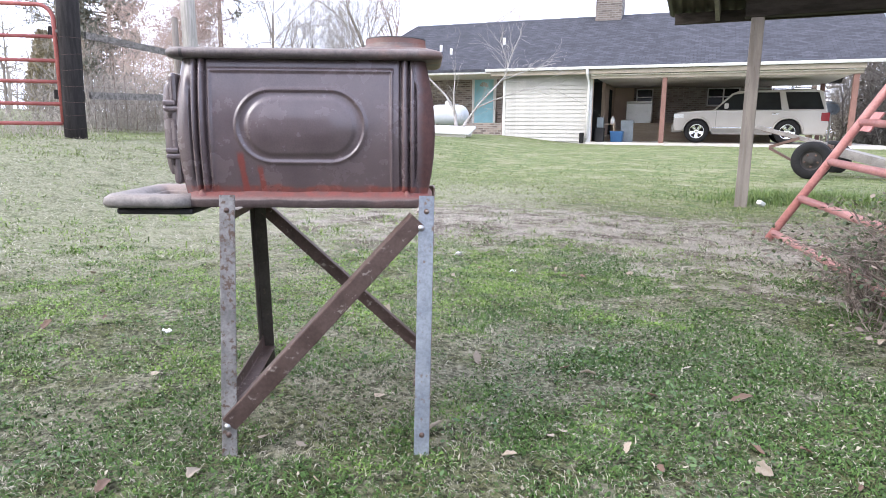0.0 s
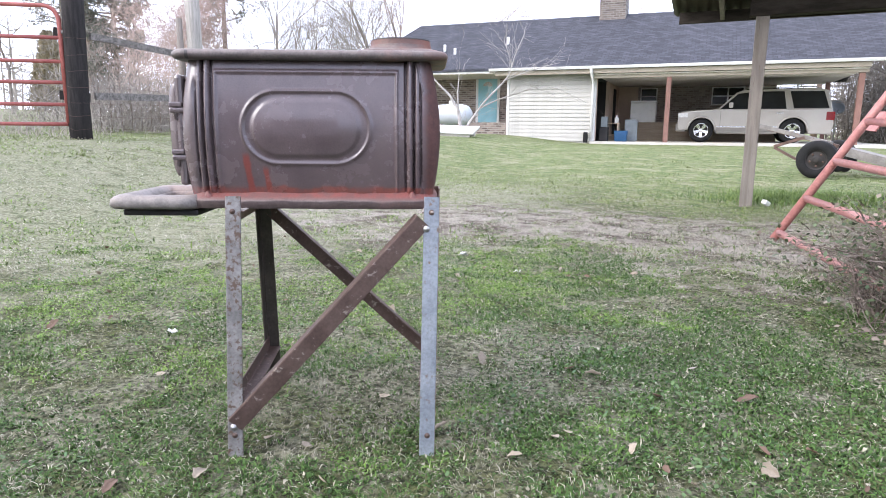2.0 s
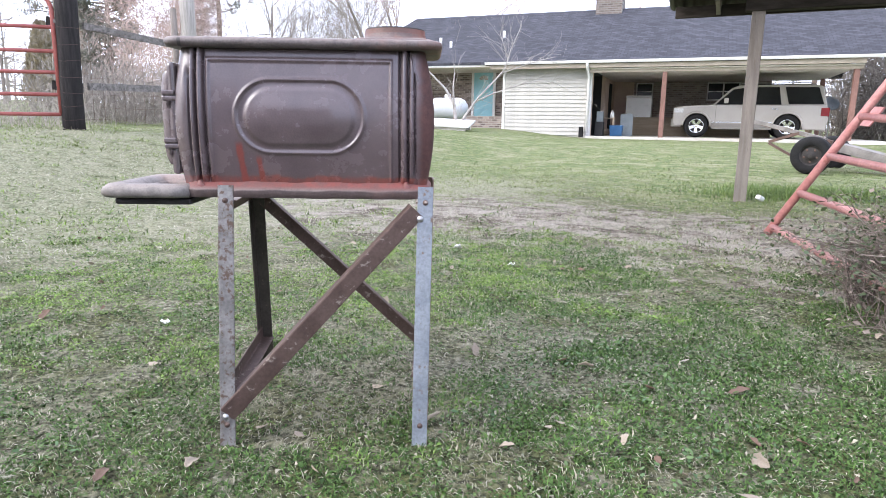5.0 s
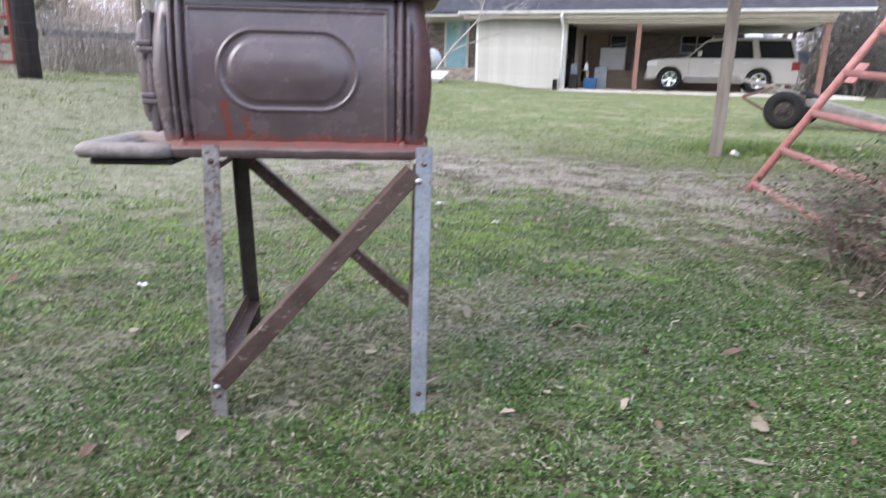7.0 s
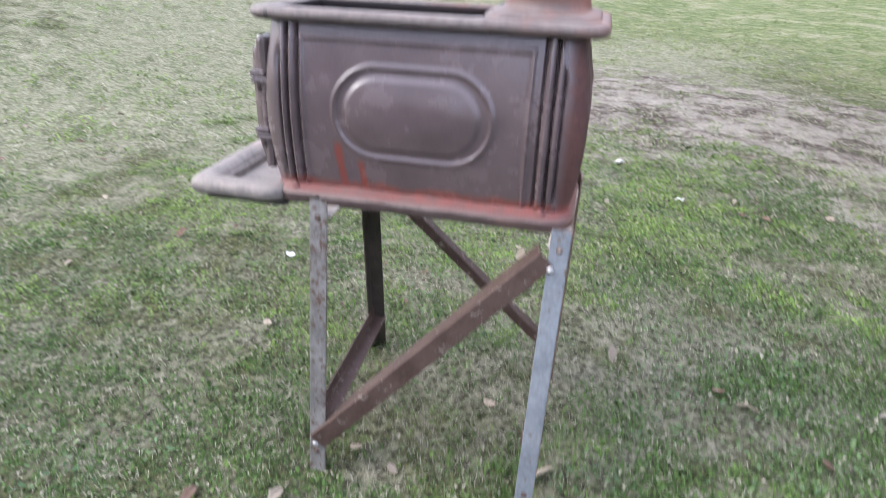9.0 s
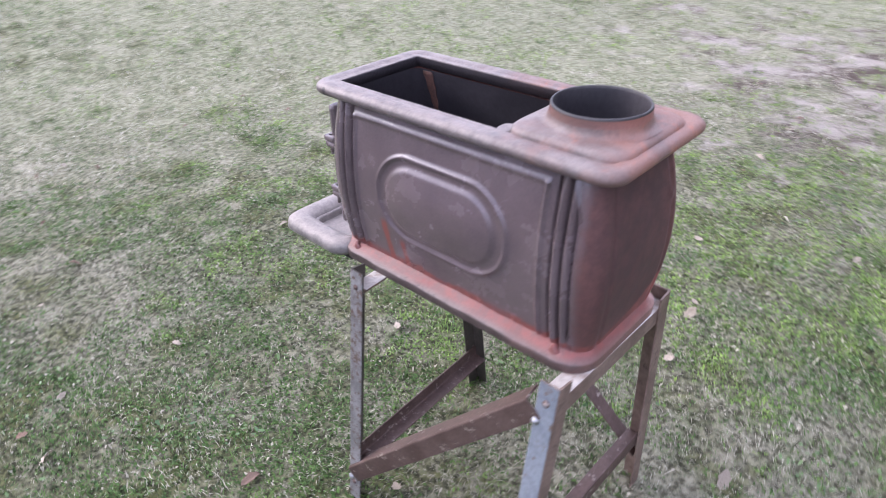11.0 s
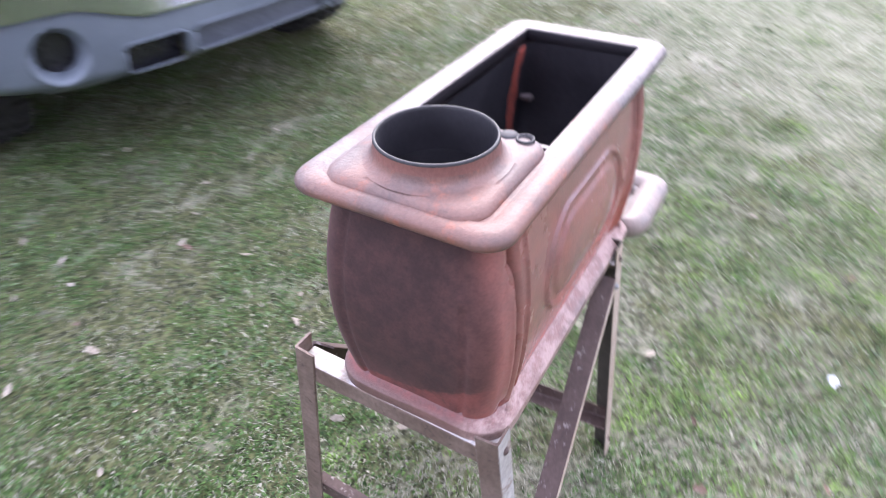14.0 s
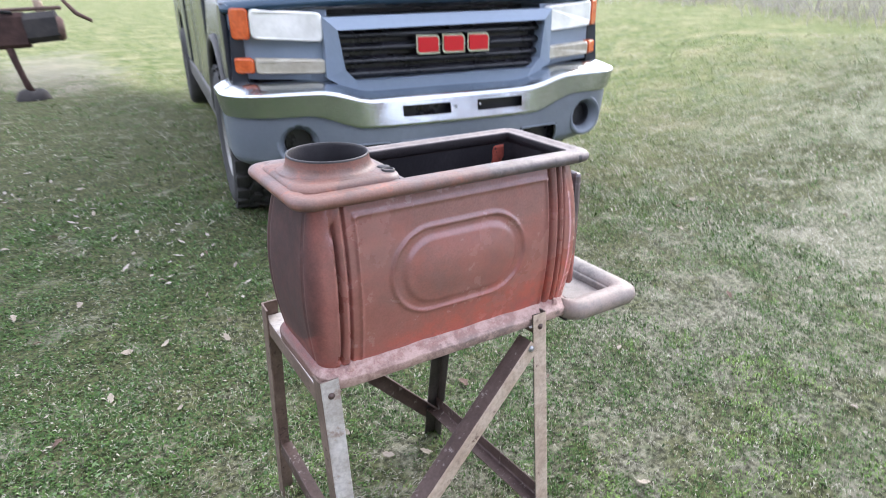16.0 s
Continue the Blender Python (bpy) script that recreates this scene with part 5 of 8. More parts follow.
def build_suv():
    """Long wagon: its nose points along +y of its own frame."""
    m = HOUSE @ pose(2.80, 3.1, FLOOR, 0, 0, 90)
    s = thing("suv", "pearl beige large sport utility wagon parked in the carport", "car", m)
    # side outline from nose (y = 0) to tail (y = -5.2)
    o = [(-0.05, 0.40), (0.0, 0.55), (0.0, 0.94), (-0.06, 1.03), (-0.22, 1.08), (-0.75, 1.12), (-1.32, 1.14)]
    o += [(-4.78, 1.14), (-4.84, 1.02), (-4.87, 0.62), (-4.82, 0.30), (-4.14, 0.32)]
    o += arch_outline(-3.67, 0.45, 0.42)
    o += [(-3.2, 0.38), (-1.26, 0.38)]
    o += arch_outline(-0.80, 0.45, 0.42)
    part("body", side_body(bmesh.new(), o, 1.0, 0.0, 0.06), M_SUV, s)
    for x in (-1, 1):
        for y in (-0.80, -3.67):
            part("arch_trim", sweep(bmesh.new(), [(x * 1.0, yy, zz) for yy, zz in arch_outline(y, 0.46, 0.42)], 0.035, 8), M_SUV, s)
        part("sill", make_box(x * 0.96, x * 1.015, -3.2, -1.26, 0.38, 0.50, bevel=0.01), M_SUVGREY, s)
    part("roof_panel", make_box(-0.72, 0.72, -4.40, -2.16, 1.815, 1.835, bevel=0.008), M_GLASS, s)
    g = [(-1.24, 1.08), (-1.86, 1.70), (-2.10, 1.80), (-4.44, 1.82), (-4.66, 1.75), (-4.82, 1.08)]
    part("cabin", side_body(bmesh.new(), g, 0.97, 0.16), M_SUV, s)
    for x in (-1, 1):
        def pane(name, pts):
            bm = bmesh.new()
            top = 1.82

            def xo(z):
                return x * (0.974 - 0.16 * max(0.0, z - 1.18) / (top - 1.18))
            vs = [bm.verts.new((xo(z) + x * 0.006, y, z)) for y, z in pts]
            bm.faces.new(vs if x < 0 else vs[::-1])
            part(name, bm, M_GLASS, s, "dark tinted window")
        pane("window", [(-1.38, 1.145), (-1.92, 1.66), (-2.42, 1.73), (-2.42, 1.145)])
        pane("window", [(-2.52, 1.145), (-2.52, 1.73), (-3.34, 1.73), (-3.44, 1.145)])
        pane("window", [(-3.66, 1.16), (-3.52, 1.73), (-4.52, 1.72), (-4.70, 1.16)])
        part("door_line", make_box(x * 1.0 - 0.004, x * 1.0 + 0.004, -2.49, -2.475, 0.42, 1.13), M_SUVGREY, s)
        part("door_line", make_box(x * 1.0 - 0.004, x * 1.0 + 0.004, -1.415, -1.40, 0.42, 1.11), M_SUVGREY, s)
        part("running_board", make_box(x * 0.93, x * 1.05, -3.2, -1.3, 0.30, 0.38, bevel=0.01), M_SUVGREY, s)
        part("side_trim", make_box(x * 0.995, x * 1.012, -3.2, -1.3, 0.52, 0.56, bevel=0.005), M_CHROME, s)
        for y in (-2.32, -3.25):
            part("door_handle", make_box(x * 0.99, x * 1.02, y - 0.10, y + 0.10, 0.98, 1.02, bevel=0.008), M_CHROME, s)
        part("mirror", make_box(x * 0.98, x * 1.20, -1.78, -1.64, 1.18, 1.36, bevel=0.03), M_SUV, s)
        part("tail_light", make_box(x * 0.90, x * 1.004, -4.885, -4.62, 0.76, 1.05, bevel=0.02), M_REDLENS, s, "red tail light")
        part("headlight", make_box(x * 0.62, x * 1.004, -0.36, -0.012, 0.84, 1.03, bevel=0.03), M_LAMP, s)
        part("roof_rail", sweep(bmesh.new(), [(x * 0.72, -2.1, 1.80), (x * 0.72, -2.2, 1.87), (x * 0.72, -4.3, 1.87), (x * 0.72, -4.4, 1.80)], 0.018, 8), M_SUVGREY, s)
        for y in (-0.80, -3.67):
            wheel(s, "wheel", (x * 0.87, y, 0.405), 0.405, 0.26, 0.245, M_TYRE, M_CHROME, 5)
            part("wheel_well", make_box(x * 0.70, x * 0.72, y - 0.42, y + 0.42, 0.42, 0.82), M_DARKROOM, s)
    part("front_bumper", make_box(-0.99, 0.99, -0.30, 0.06, 0.36, 0.66, bevel=0.06), M_SUVGREY, s)
    part("grille", make_box(-0.55, 0.55, -0.05, 0.02, 0.68, 0.95, bevel=0.02), M_CHROME, s)
    return s


build_suv()


def build_dish():
    """A small dish on a leaning pole in the grass behind the carport."""
    d = thing("satellite_dish", "small dark satellite dish on a pale pole", "dish", at_house(8.66, 8.0, 0.30))
    part("pole", sweep(bmesh.new(), [(0, 0, -0.05), (0.0, 0, 0.85), (-0.04, 0.0, 1.30)], 0.028, 8), M_WHITE, d, "pale steel pole")
    m = Matrix.Translation((-0.02, -0.10, 1.38)) @ Matrix.Rotation(radians(62), 4, "X") @ Matrix.Rotation(radians(15), 4, "Y")
    part("reflector", lathe(bmesh.new(), [(0.001, 0.0), (0.12, 0.014), (0.23, 0.045), (0.30, 0.075), (0.303, 0.068), (0.23, 0.036), (0.12, 0.004), (0.001, -0.010)], m, 28), M_GREYPLASTIC, d)
    part("feed_arm", sweep(bmesh.new(), [(0, -0.12, 1.15), (0, -0.42, 1.30)], 0.012, 6), M_GREYPLASTIC, d)


build_dish()

# ---- yard things near the house ----
def build_tank():
    p = (0.95, 18.9)
    t = thing("propane_tank", "white propane tank on short legs by the house", "tank", pose(p[0], p[1], gz(*p), 0, 0, -23))
    bm = lathe(bmesh.new(), [(0.001, -0.66), (0.14, -0.64), (0.25, -0.56), (0.31, -0.45), (0.33, -0.32), (0.33, 0.32), (0.31, 0.45), (0.25, 0.56), (0.14, 0.64), (0.001, 0.66)], Matrix.Translation((0, 0, 0.60)) @ Matrix.Rotation(radians(90), 4, "Y"), 32)
    tank = part("shell", bm, M_TANK, t)
    part("valve_dome", lathe(bmesh.new(), [(0.10, 0.91), (0.10, 1.00), (0.08, 1.04), (0.001, 1.05)], None, 20), M_TANK, t)
    for x in (-0.3, 0.3):
        part("leg", make_box(x - 0.05, x + 0.05, -0.2, 0.2, -0.04, 0.32), M_RUST, t)
    q = (1.0, 17.2)
    c = solid("cover_panel", make_box(-0.75, 0.62, -0.60, 0.55, 0.0, 0.06, bevel=0.01), M_WHITE, "white painted panel lying tilted on the grass", "panel", pose(q[0], q[1], gz(*q) + 0.16, 9, 2, -14))
    for y in (-0.45, 0.42):
        b = solid("support_block", make_box(-0.62, 0.5, -0.06, 0.06, -0.02, 0.16 + y * 0.16), M_CONCRETE, "concrete block under the white panel", "block", pose(q[0] + 0.24 * y, q[1] + y, gz(q[0], q[1] + y), 0, 0, -14))


build_tank()


def gate_mesh_parts(g, width, height, rails, material, r=0.021, uprights=(0.5,), round_r=0.16):
    """A tubular farm gate standing in its own x-z plane: a bent outer tube and level rails."""
    def corner(cx, cz, a0):
        return [(cx + round_r * math.cos(radians(a0 + 90 * k / 6)), 0, cz + round_r * math.sin(radians(a0 + 90 * k / 6))) for k in range(7)]
    path = [(0, 0, 0), (0, 0, height - round_r)]
    path += [(round_r - round_r * math.cos(radians(15 * k)), 0, height - round_r + round_r * math.sin(radians(15 * k))) for k in range(1, 7)]
    path += [(width - round_r + round_r * math.sin(radians(15 * k)), 0, height - round_r + round_r * math.cos(radians(15 * k))) for k in range(0, 7)]
    path += [(width, 0, 0)]
    part("outer_tube", sweep(bmesh.new(), path, r, 14), material, g)
    for z in rails:
        part("rail", sweep(bmesh.new(), [(0.005, 0, z), (width * 0.5, 0, z), (width - 0.005, 0, z)], r * 0.92, 14), material, g)
    for u in uprights:
        part("upright", make_box(u * width - 0.012, u * width + 0.012, -0.026, -0.018, rails[0], height), material, g)


def build_red_gate():
    # closed gate of the field, hung by the black post
    g = thing("field_gate", "closed red tubular field gate with six rails", "gate", pose(-4.08, 6.33, gz(-4.2, 6.3) + 0.19, 0, 0, 190.5))
    gate_mesh_parts(g, 3.4, 1.34, (-0.01, 0.22, 0.475, 0.715, 0.985), M_REDGATE, 0.024, (0.28, 0.62))
    for z in (0.30, 1.05):
        part("hinge", make_box(-0.09, 0.02, -0.018, 0.018, z - 0.02, z + 0.02, bevel=0.004), M_RAILWOOD, g, "steel hinge strap")


build_red_gate()


def build_leaning_gate():
    # loose gate lying back against the brush
    d = Vector((-0.139, -0.986, -0.05)).normalized()
    s = Vector((0.355, -0.08, 0.594))
    s = (s - d * s.dot(d)).normalized()
    n = d.cross(s)
    m = Matrix(((d.x, n.x, s.x, 2.138), (d.y, n.y, s.y, 1.825), (d.z, n.z, s.z, 0.128), (0, 0, 0, 1)))
    g = thing("leaning_gate", "chalky red tubular gate leaning back over brambles", "gate", m)
    gate_mesh_parts(g, 3.0, 1.26, (0.045, 0.268, 0.50, 0.74, 0.98), M_PINKGATE, 0.0215, (0.55,))
    part("latch_plate", make_box(0.06, 0.15, -0.004, 0.004, 0.69, 0.80), M_PINKGATE, g)


build_leaning_gate()


def build_fence():
    p = (-3.94, 6.40)
    post = solid("gate_post", sweep(bmesh.new(), [(-0.045, 0, -0.3), (-0.04, 0, 0.4), (-0.012, 0, 1.2), (0.03, 0, 2.4)], [0.124, 0.122, 0.120, 0.118], 20), M_CREOSOTE, "thick black creosoted gate post", "post", pose(p[0], p[1], gz(*p)))
    q = (-3.18, 8.15)
    pole = solid("fence_pole", sweep(bmesh.new(), [(0.0, 0, -0.3), (0.02, 0, 1.2), (0.0, 0.02, 2.9)], [0.112, 0.104, 0.096], 16), M_POLE, "split grey wooden pole in the fence", "post", pose(q[0], q[1], gz(*q)))
    st = solid("fence_stub", sweep(bmesh.new(), [(0.0, 0, -0.3), (0.01, 0, 0.8), (0.0, 0.0, 1.70)], [0.052, 0.048, 0.044], 10), M_WOOD, "thin grey fence stub beside the pole", "post", pose(q[0] - 0.17, q[1] - 0.05, gz(*q)))
    z0 = 0.70 - 0.0
    for za, zb, hh in ((1.775, 1.69, 0.040), (1.075, 1.115, 0.042)):
        a, b = Vector((p[0] + 0.12, p[1] + 0.1, za)), Vector((q[0] + 0.1, q[1] - 0.13, zb))
        bm = bmesh.new()
        dd, s, w = frame_along(a, b)
        extrude_profile(bm, a, b, [(-hh, -0.02), (hh, -0.02), (hh, 0.02), (-hh, 0.02)], (0, 0, 1))
        solid("fence_rail", bm, M_RAILWOOD, "silvered wooden rail between the posts", "rail", group="fence rails")
    for z in (1.80, 1.06):
        bm = extrude_profile(bmesh.new(), Vector((p[0] - 0.34, p[1] + 0.17, z + 0.03)), Vector((p[0] + 0.02, p[1] + 0.155, z)), [(-0.055, -0.02), (0.055, -0.02), (0.055, 0.02), (-0.055, 0.02)], (0, 0, 1))
        solid("rail_end", bm, M_CREOSOTE, "dark sawn rail end behind the gate post", "rail", group="rail ends")
    # farther run of fence
    r = (-1.9, 11.6)
    for za, zb in ((1.72, 1.80), (1.05, 1.15)):
        bm = extrude_profile(bmesh.new(), Vector((q[0], q[1] + 0.13, za)), Vector((r[0], r[1], zb)), [(-0.07, -0.02), (0.07, -0.02), (0.07, 0.02), (-0.07, 0.02)], (0, 0, 1))
        solid("fence_rail", bm, M_RAILWOOD, "silvered wooden rail between the posts", "rail", group="fence rails")
    solid("fence_post", sweep(bmesh.new(), [(0, 0, -0.3), (0, 0, 1.5)], [0.08, 0.07], 10), M_POLE, "grey wooden fence post", "post", pose(r[0], r[1], gz(*r)))
    # woven wire stapled to the posts
    bm = bmesh.new()
    for z in (0.12, 0.28, 0.44, 0.62, 0.80, 0.98, 1.18):
        pts = []
        for k in range(9):
            t = k / 8
            c = Vector((p[0] + 0.13, p[1] - 0.11, gz(*p))).lerp(Vector((q[0], q[1] - 0.16, gz(*q))), t)
            pts.append(c + Vector((0, 0, z + 0.012 * math.sin(5 * t + z * 9))))
        sweep(bm, [Vector((p[0] - 0.14, p[1] - 0.10, gz(*p) + z + 0.02)), Vector((p[0] - 0.02, p[1] - 0.172, gz(*p) + z - 0.01))] + pts, 0.0016, 4)
    for k in range(1, 12):
        c = Vector((p[0], p[1] - 0.12, gz(*p))).lerp(Vector((q[0], q[1] - 0.16, gz(*q))), k / 12)
        sweep(bm, [c + Vector((0, 0, 0.1)), c + Vector((0.01, 0, 1.2))], 0.0018, 4)
    solid("wire_fence", bm, M_RUST, "thin rusty woven wire stapled along the fence", "wire fence")


build_fence()


def build_shelter():
    # open shelter beside the track: one post in view, a beam and a tin roof
    base = Vector((3.78, 5.41, -0.125))
    h = thing("shelter", "open timber shelter with a rusty tin roof", "shelter", Matrix.Translation(base) @ pose(0, 0, 0, 0, 0, -27))
    part("post", make_box(-0.075, 0.055, -0.065, 0.065, -0.05, 2.02, bevel=0.006), M_WOOD, h, "grey weathered square post")
    part("post", make_box(3.5, 3.63, -0.065, 0.065, -0.05, 2.02, bevel=0.006), M_WOOD, h)
    part("beam", make_box(-0.14, 4.4, -0.09, 0.06, 2.02, 2.24, bevel=0.006), M_WOOD2, h, "weathered beam darkened for the shade under the roof")
    part("purlin", make_box(-0.88, 4.4, 0.30, 0.36, 2.045, 2.165), M_WOOD2, h)
    for y in (-1.1, -2.4, -3.7):
        z = 2.165 + 0.27 * (0.33 - y)
        part("purlin", make_box(-0.88, 4.4, y - 0.03, y + 0.03, z - 0.12, z), M_WOOD2, h)
    for u in (-0.42, 1.65, 2.75, 3.85):
        bm = extrude_profile(bmesh.new(), (u, 0.28, 2.115), (u, -3.8, 2.115 + 0.27 * 4.08), [(-0.065, -0.022), (0.065, -0.022), (0.065, 0.022), (-0.065, 0.022)], (0, 0, 1))
        part("rafter", bm, M_WOOD, h)
    bm = bmesh.new()

    def tin(u, v):
        x, y = -0.95 + 5.35 * u, 0.42 - 4.4 * v
        return (x, y, 2.180 + 0.27 * (0.33 - y) + 0.013 * math.sin(x * 2 * math.pi / 0.11))
    grid(bm, tin, 440, 2)
    r = bmesh.ops.extrude_face_region(bm, geom=list(bm.faces))
    for v in [g for g in r["geom"] if isinstance(g, bmesh.types.BMVert)]:
        v.co.z += 0.003
    bmesh.ops.recalc_face_normals(bm, faces=bm.faces)
    part("tin_roof", bm, M_TIN, h, "rusty corrugated roof sheet")
    solid("paper_scrap", make_box(-0.05, 0.05, -0.03, 0.03, 0, 0.05, bevel=0.015), M_WHITE, "crumpled white scrap beside the shelter post", "litter", pose(3.93, 5.30, gz(3.93, 5.30) + 0.03, 10, 20, 30))


build_shelter()


def build_trailer():
    c = (6.21, 8.18)
    g = gz(*c)
    t = thing("farm_trailer", "bare two-wheeled farm trailer frame with grey planks", "trailer", pose(c[0], c[1], 0, 0, 0, 47))
    for x in (0.0, 1.45):
        zc = max(0.19, g + 0.282)
        m = Matrix.Translation((x, 0, zc)) @ Matrix.Rotation(radians(90), 4, "Y")
        w = part("wheel", lathe(bmesh.new(), [(0.152, -0.085), (0.19, -0.105), (0.25, -0.10), (0.283, -0.075), (0.290, -0.04), (0.282, -0.035), (0.282, -0.012), (0.290, -0.008), (0.290, 0.008), (0.282, 0.012), (0.282, 0.035), (0.290, 0.04), (0.283, 0.075), (0.25, 0.10), (0.19, 0.105), (0.152, 0.085)], m, 40), M_TYRE, t, "black trailer tyre")
        part("rim", lathe(bmesh.new(), [(0.156, -0.085), (0.146, -0.080), (0.140, -0.055), (0.130, -0.045), (0.110, -0.060), (0.070, -0.062), (0.055, -0.10), (0.030, -0.11), (0.001, -0.11)], m, 32), M_DARKRIM, w, "dark rusted steel rim")
        for k in range(5):
            a = 2 * math.pi * k / 5
            part("lug_nut", bolt_head(bmesh.new(), m @ Vector((0.095 * math.cos(a), 0.095 * math.sin(a), -0.062)), (-1, 0, 0), 0.011), M_RUST, w)
    part("axle", sweep(bmesh.new(), [(0.0, 0.0, max(0.19, g + 0.282)), (1.45, 0.0, max(0.19, g + 0.282))], 0.035, 10), M_RUST, t)
    for name, skin, p0, p1, hh in (
            ("tongue_beam", M_PLANKGREY, (0.55, 1.02, 0.80), (0.40, -0.10, 0.525), 0.030),
            ("tongue_beam", M_RUST, (0.95, 1.02, 0.76), (0.90, -0.10, 0.48), 0.026),
            ("drawbar", M_RUST, (0.45, 0.74, 0.47), (0.45, 0.30, 0.62), 0.022),
            ("drawbar", M_RUST, (0.45, 0.74, 0.45), (0.45, 0.40, 0.27), 0.018),
            ("frame_beam", M_PLANKGREY, (0.45, -0.20, 0.42), (0.30, -1.9, -0.02), 0.055),
            ("frame_beam", M_PLANKGREY, (0.95, -0.20, 0.42), (0.80, -1.9, 0.0), 0.055),
            ("cross_member", M_RUST, (0.05, -0.15, 0.42), (1.4, -0.15, 0.42), 0.03)):
        part(name, extrude_profile(bmesh.new(), p0, p1, [(-hh, -0.035), (hh, -0.035), (hh, 0.035), (-hh, 0.035)], (0, 0, 1)), skin, t)
    part("bunk_board", extrude_profile(bmesh.new(), (0.62, -0.3, 0.46), (0.50, -1.8, 0.08), [(-0.012, -0.20), (0.012, -0.20), (0.012, 0.20), (-0.012, 0.20)], (0, 0, 1)), M_PLANKGREY, t, "grey plank laid along the frame")


M_DARKRIM = mat("dark_rusted_rim", (0.026, 0.024, 0.024), (0.048, 0.042, 0.040), 8, 90, 0.8, 0.1, 0.3)
M_PLANKGREY = mat("grey_plank", (0.17, 0.158, 0.148), (0.28, 0.262, 0.248), 3, 70, 0.85, 0, 0.4, stretch=(2, 2, 2), wear=(0.15, 0.11, 0.09), wear_at=(0.58, 0.68))
build_trailer()

# ---- the pickup ----
M_TRUCKBLUE = mat("dark_blue_truck_paint", (0.022, 0.050, 0.085), (0.028, 0.060, 0.098), 1.5, 20, 0.22, 0.2, 0, grain=0.06)
M_TRUCKGREY = mat("blue_grey_truck_plastic", (0.190, 0.238, 0.312), (0.212, 0.262, 0.335), 2.5, 60, 0.35, 0.1, 0.0, grain=0.06)
M_TRUCKSIDE = mat("dark_slate_truck_paint", (0.020, 0.024, 0.032), (0.030, 0.035, 0.044), 1.5, 40, 0.26, 0.1, 0, grain=0.06)
M_VALANCE = mat("grey_valance_plastic", (0.134, 0.154, 0.186), (0.172, 0.195, 0.230), 2.5, 60, 0.4, 0.1, 0.0, grain=0.06)
M_GRILLE = mat("black_grille_plastic", (0.014, 0.014, 0.018), (0.026, 0.026, 0.032), 6, 80, 0.28)
M_CLEARLAMP = mat("cream_clear_lamp", (0.70, 0.70, 0.66), (0.90, 0.89, 0.86), 7, 22, 0.12, 0.1, 0, grain=0.08)
M_BUMPER = mat("aged_chrome", (0.50, 0.535, 0.585), (0.61, 0.645, 0.69), 4, 60, 0.21, 1.0, 0, grain=0.12, wear=(0.24, 0.24, 0.24), wear_at=(0.62, 0.75))
M_SIGNAL = mat("yellowed_clear_lens", (0.36, 0.33, 0.26), (0.50, 0.465, 0.385), 9, 40, 0.15, 0.1, 0, grain=0.1)
M_INLET = mat("dull_grey_inlet", (0.095, 0.105, 0.125), (0.13, 0.14, 0.16), 8, 90, 0.6, 0, 0.3)
M_DARKRUST = mat("dark_red_rust", (0.045, 0.027, 0.025), (0.080, 0.046, 0.040), 6, 90, 0.85, 0, 0.4, spec=0.2)
M_FLARE = mat("dusty_grey_plastic", (0.05, 0.048, 0.046), (0.085, 0.080, 0.074), 5, 70, 0.6, 0, 0.2, wear=(0.20, 0.18, 0.155), wear_at=(0.55, 0.7))
M_ALLOY = mat("dull_alloy", (0.24, 0.235, 0.22), (0.34, 0.33, 0.31), 9, 80, 0.42, 0.6, 0.1, wear=(0.15, 0.12, 0.095), wear_at=(0.55, 0.7))
M_TRUCKTYRE = mat("dusty_tyre_rubber", (0.020, 0.020, 0.021), (0.042, 0.040, 0.038), 8, 90, 0.8, 0, 0.35, wear=(0.13, 0.095, 0.072), wear_at=(0.60, 0.74))
M_BADGE = plain("badge_red", (0.46, 0.010, 0.018), 0.3)


def across(x):
    """How far the truck's front draws back towards its corners."""
    a = abs(x)
    return -0.10 * a ** 2 - 0.26 * max(0.0, a - 0.80) ** 1.3 / 0.2 ** 1.3 * 0.62


def wrap(u):
    """Where the bumper runs, u from -1 to 1: across the front, round the corner and back along the wing."""
    d, s = abs(u) * 1.30, math.copysign(1, u)
    if d < 0.80:
        return s * d, -0.10 * d * d
    y0, a = -0.064, (d - 0.80) / 0.215
    if a < math.pi / 2:
        return s * (0.80 + 0.215 * math.sin(a)), y0 - 0.025 * math.sin(a) - 0.19 * (1 - math.cos(a))
    return s * 1.015, y0 - 0.215 - (d - 0.80 - 0.215 * math.pi / 2)


def chrome_top(x):
    return 0.690 + 0.052 * float(sstep(0.38, 0.64, np.float64(abs(x))))


def chrome_low(x):
    return 0.556 + 0.072 * float(sstep(0.42, 0.70, np.float64(abs(x))))


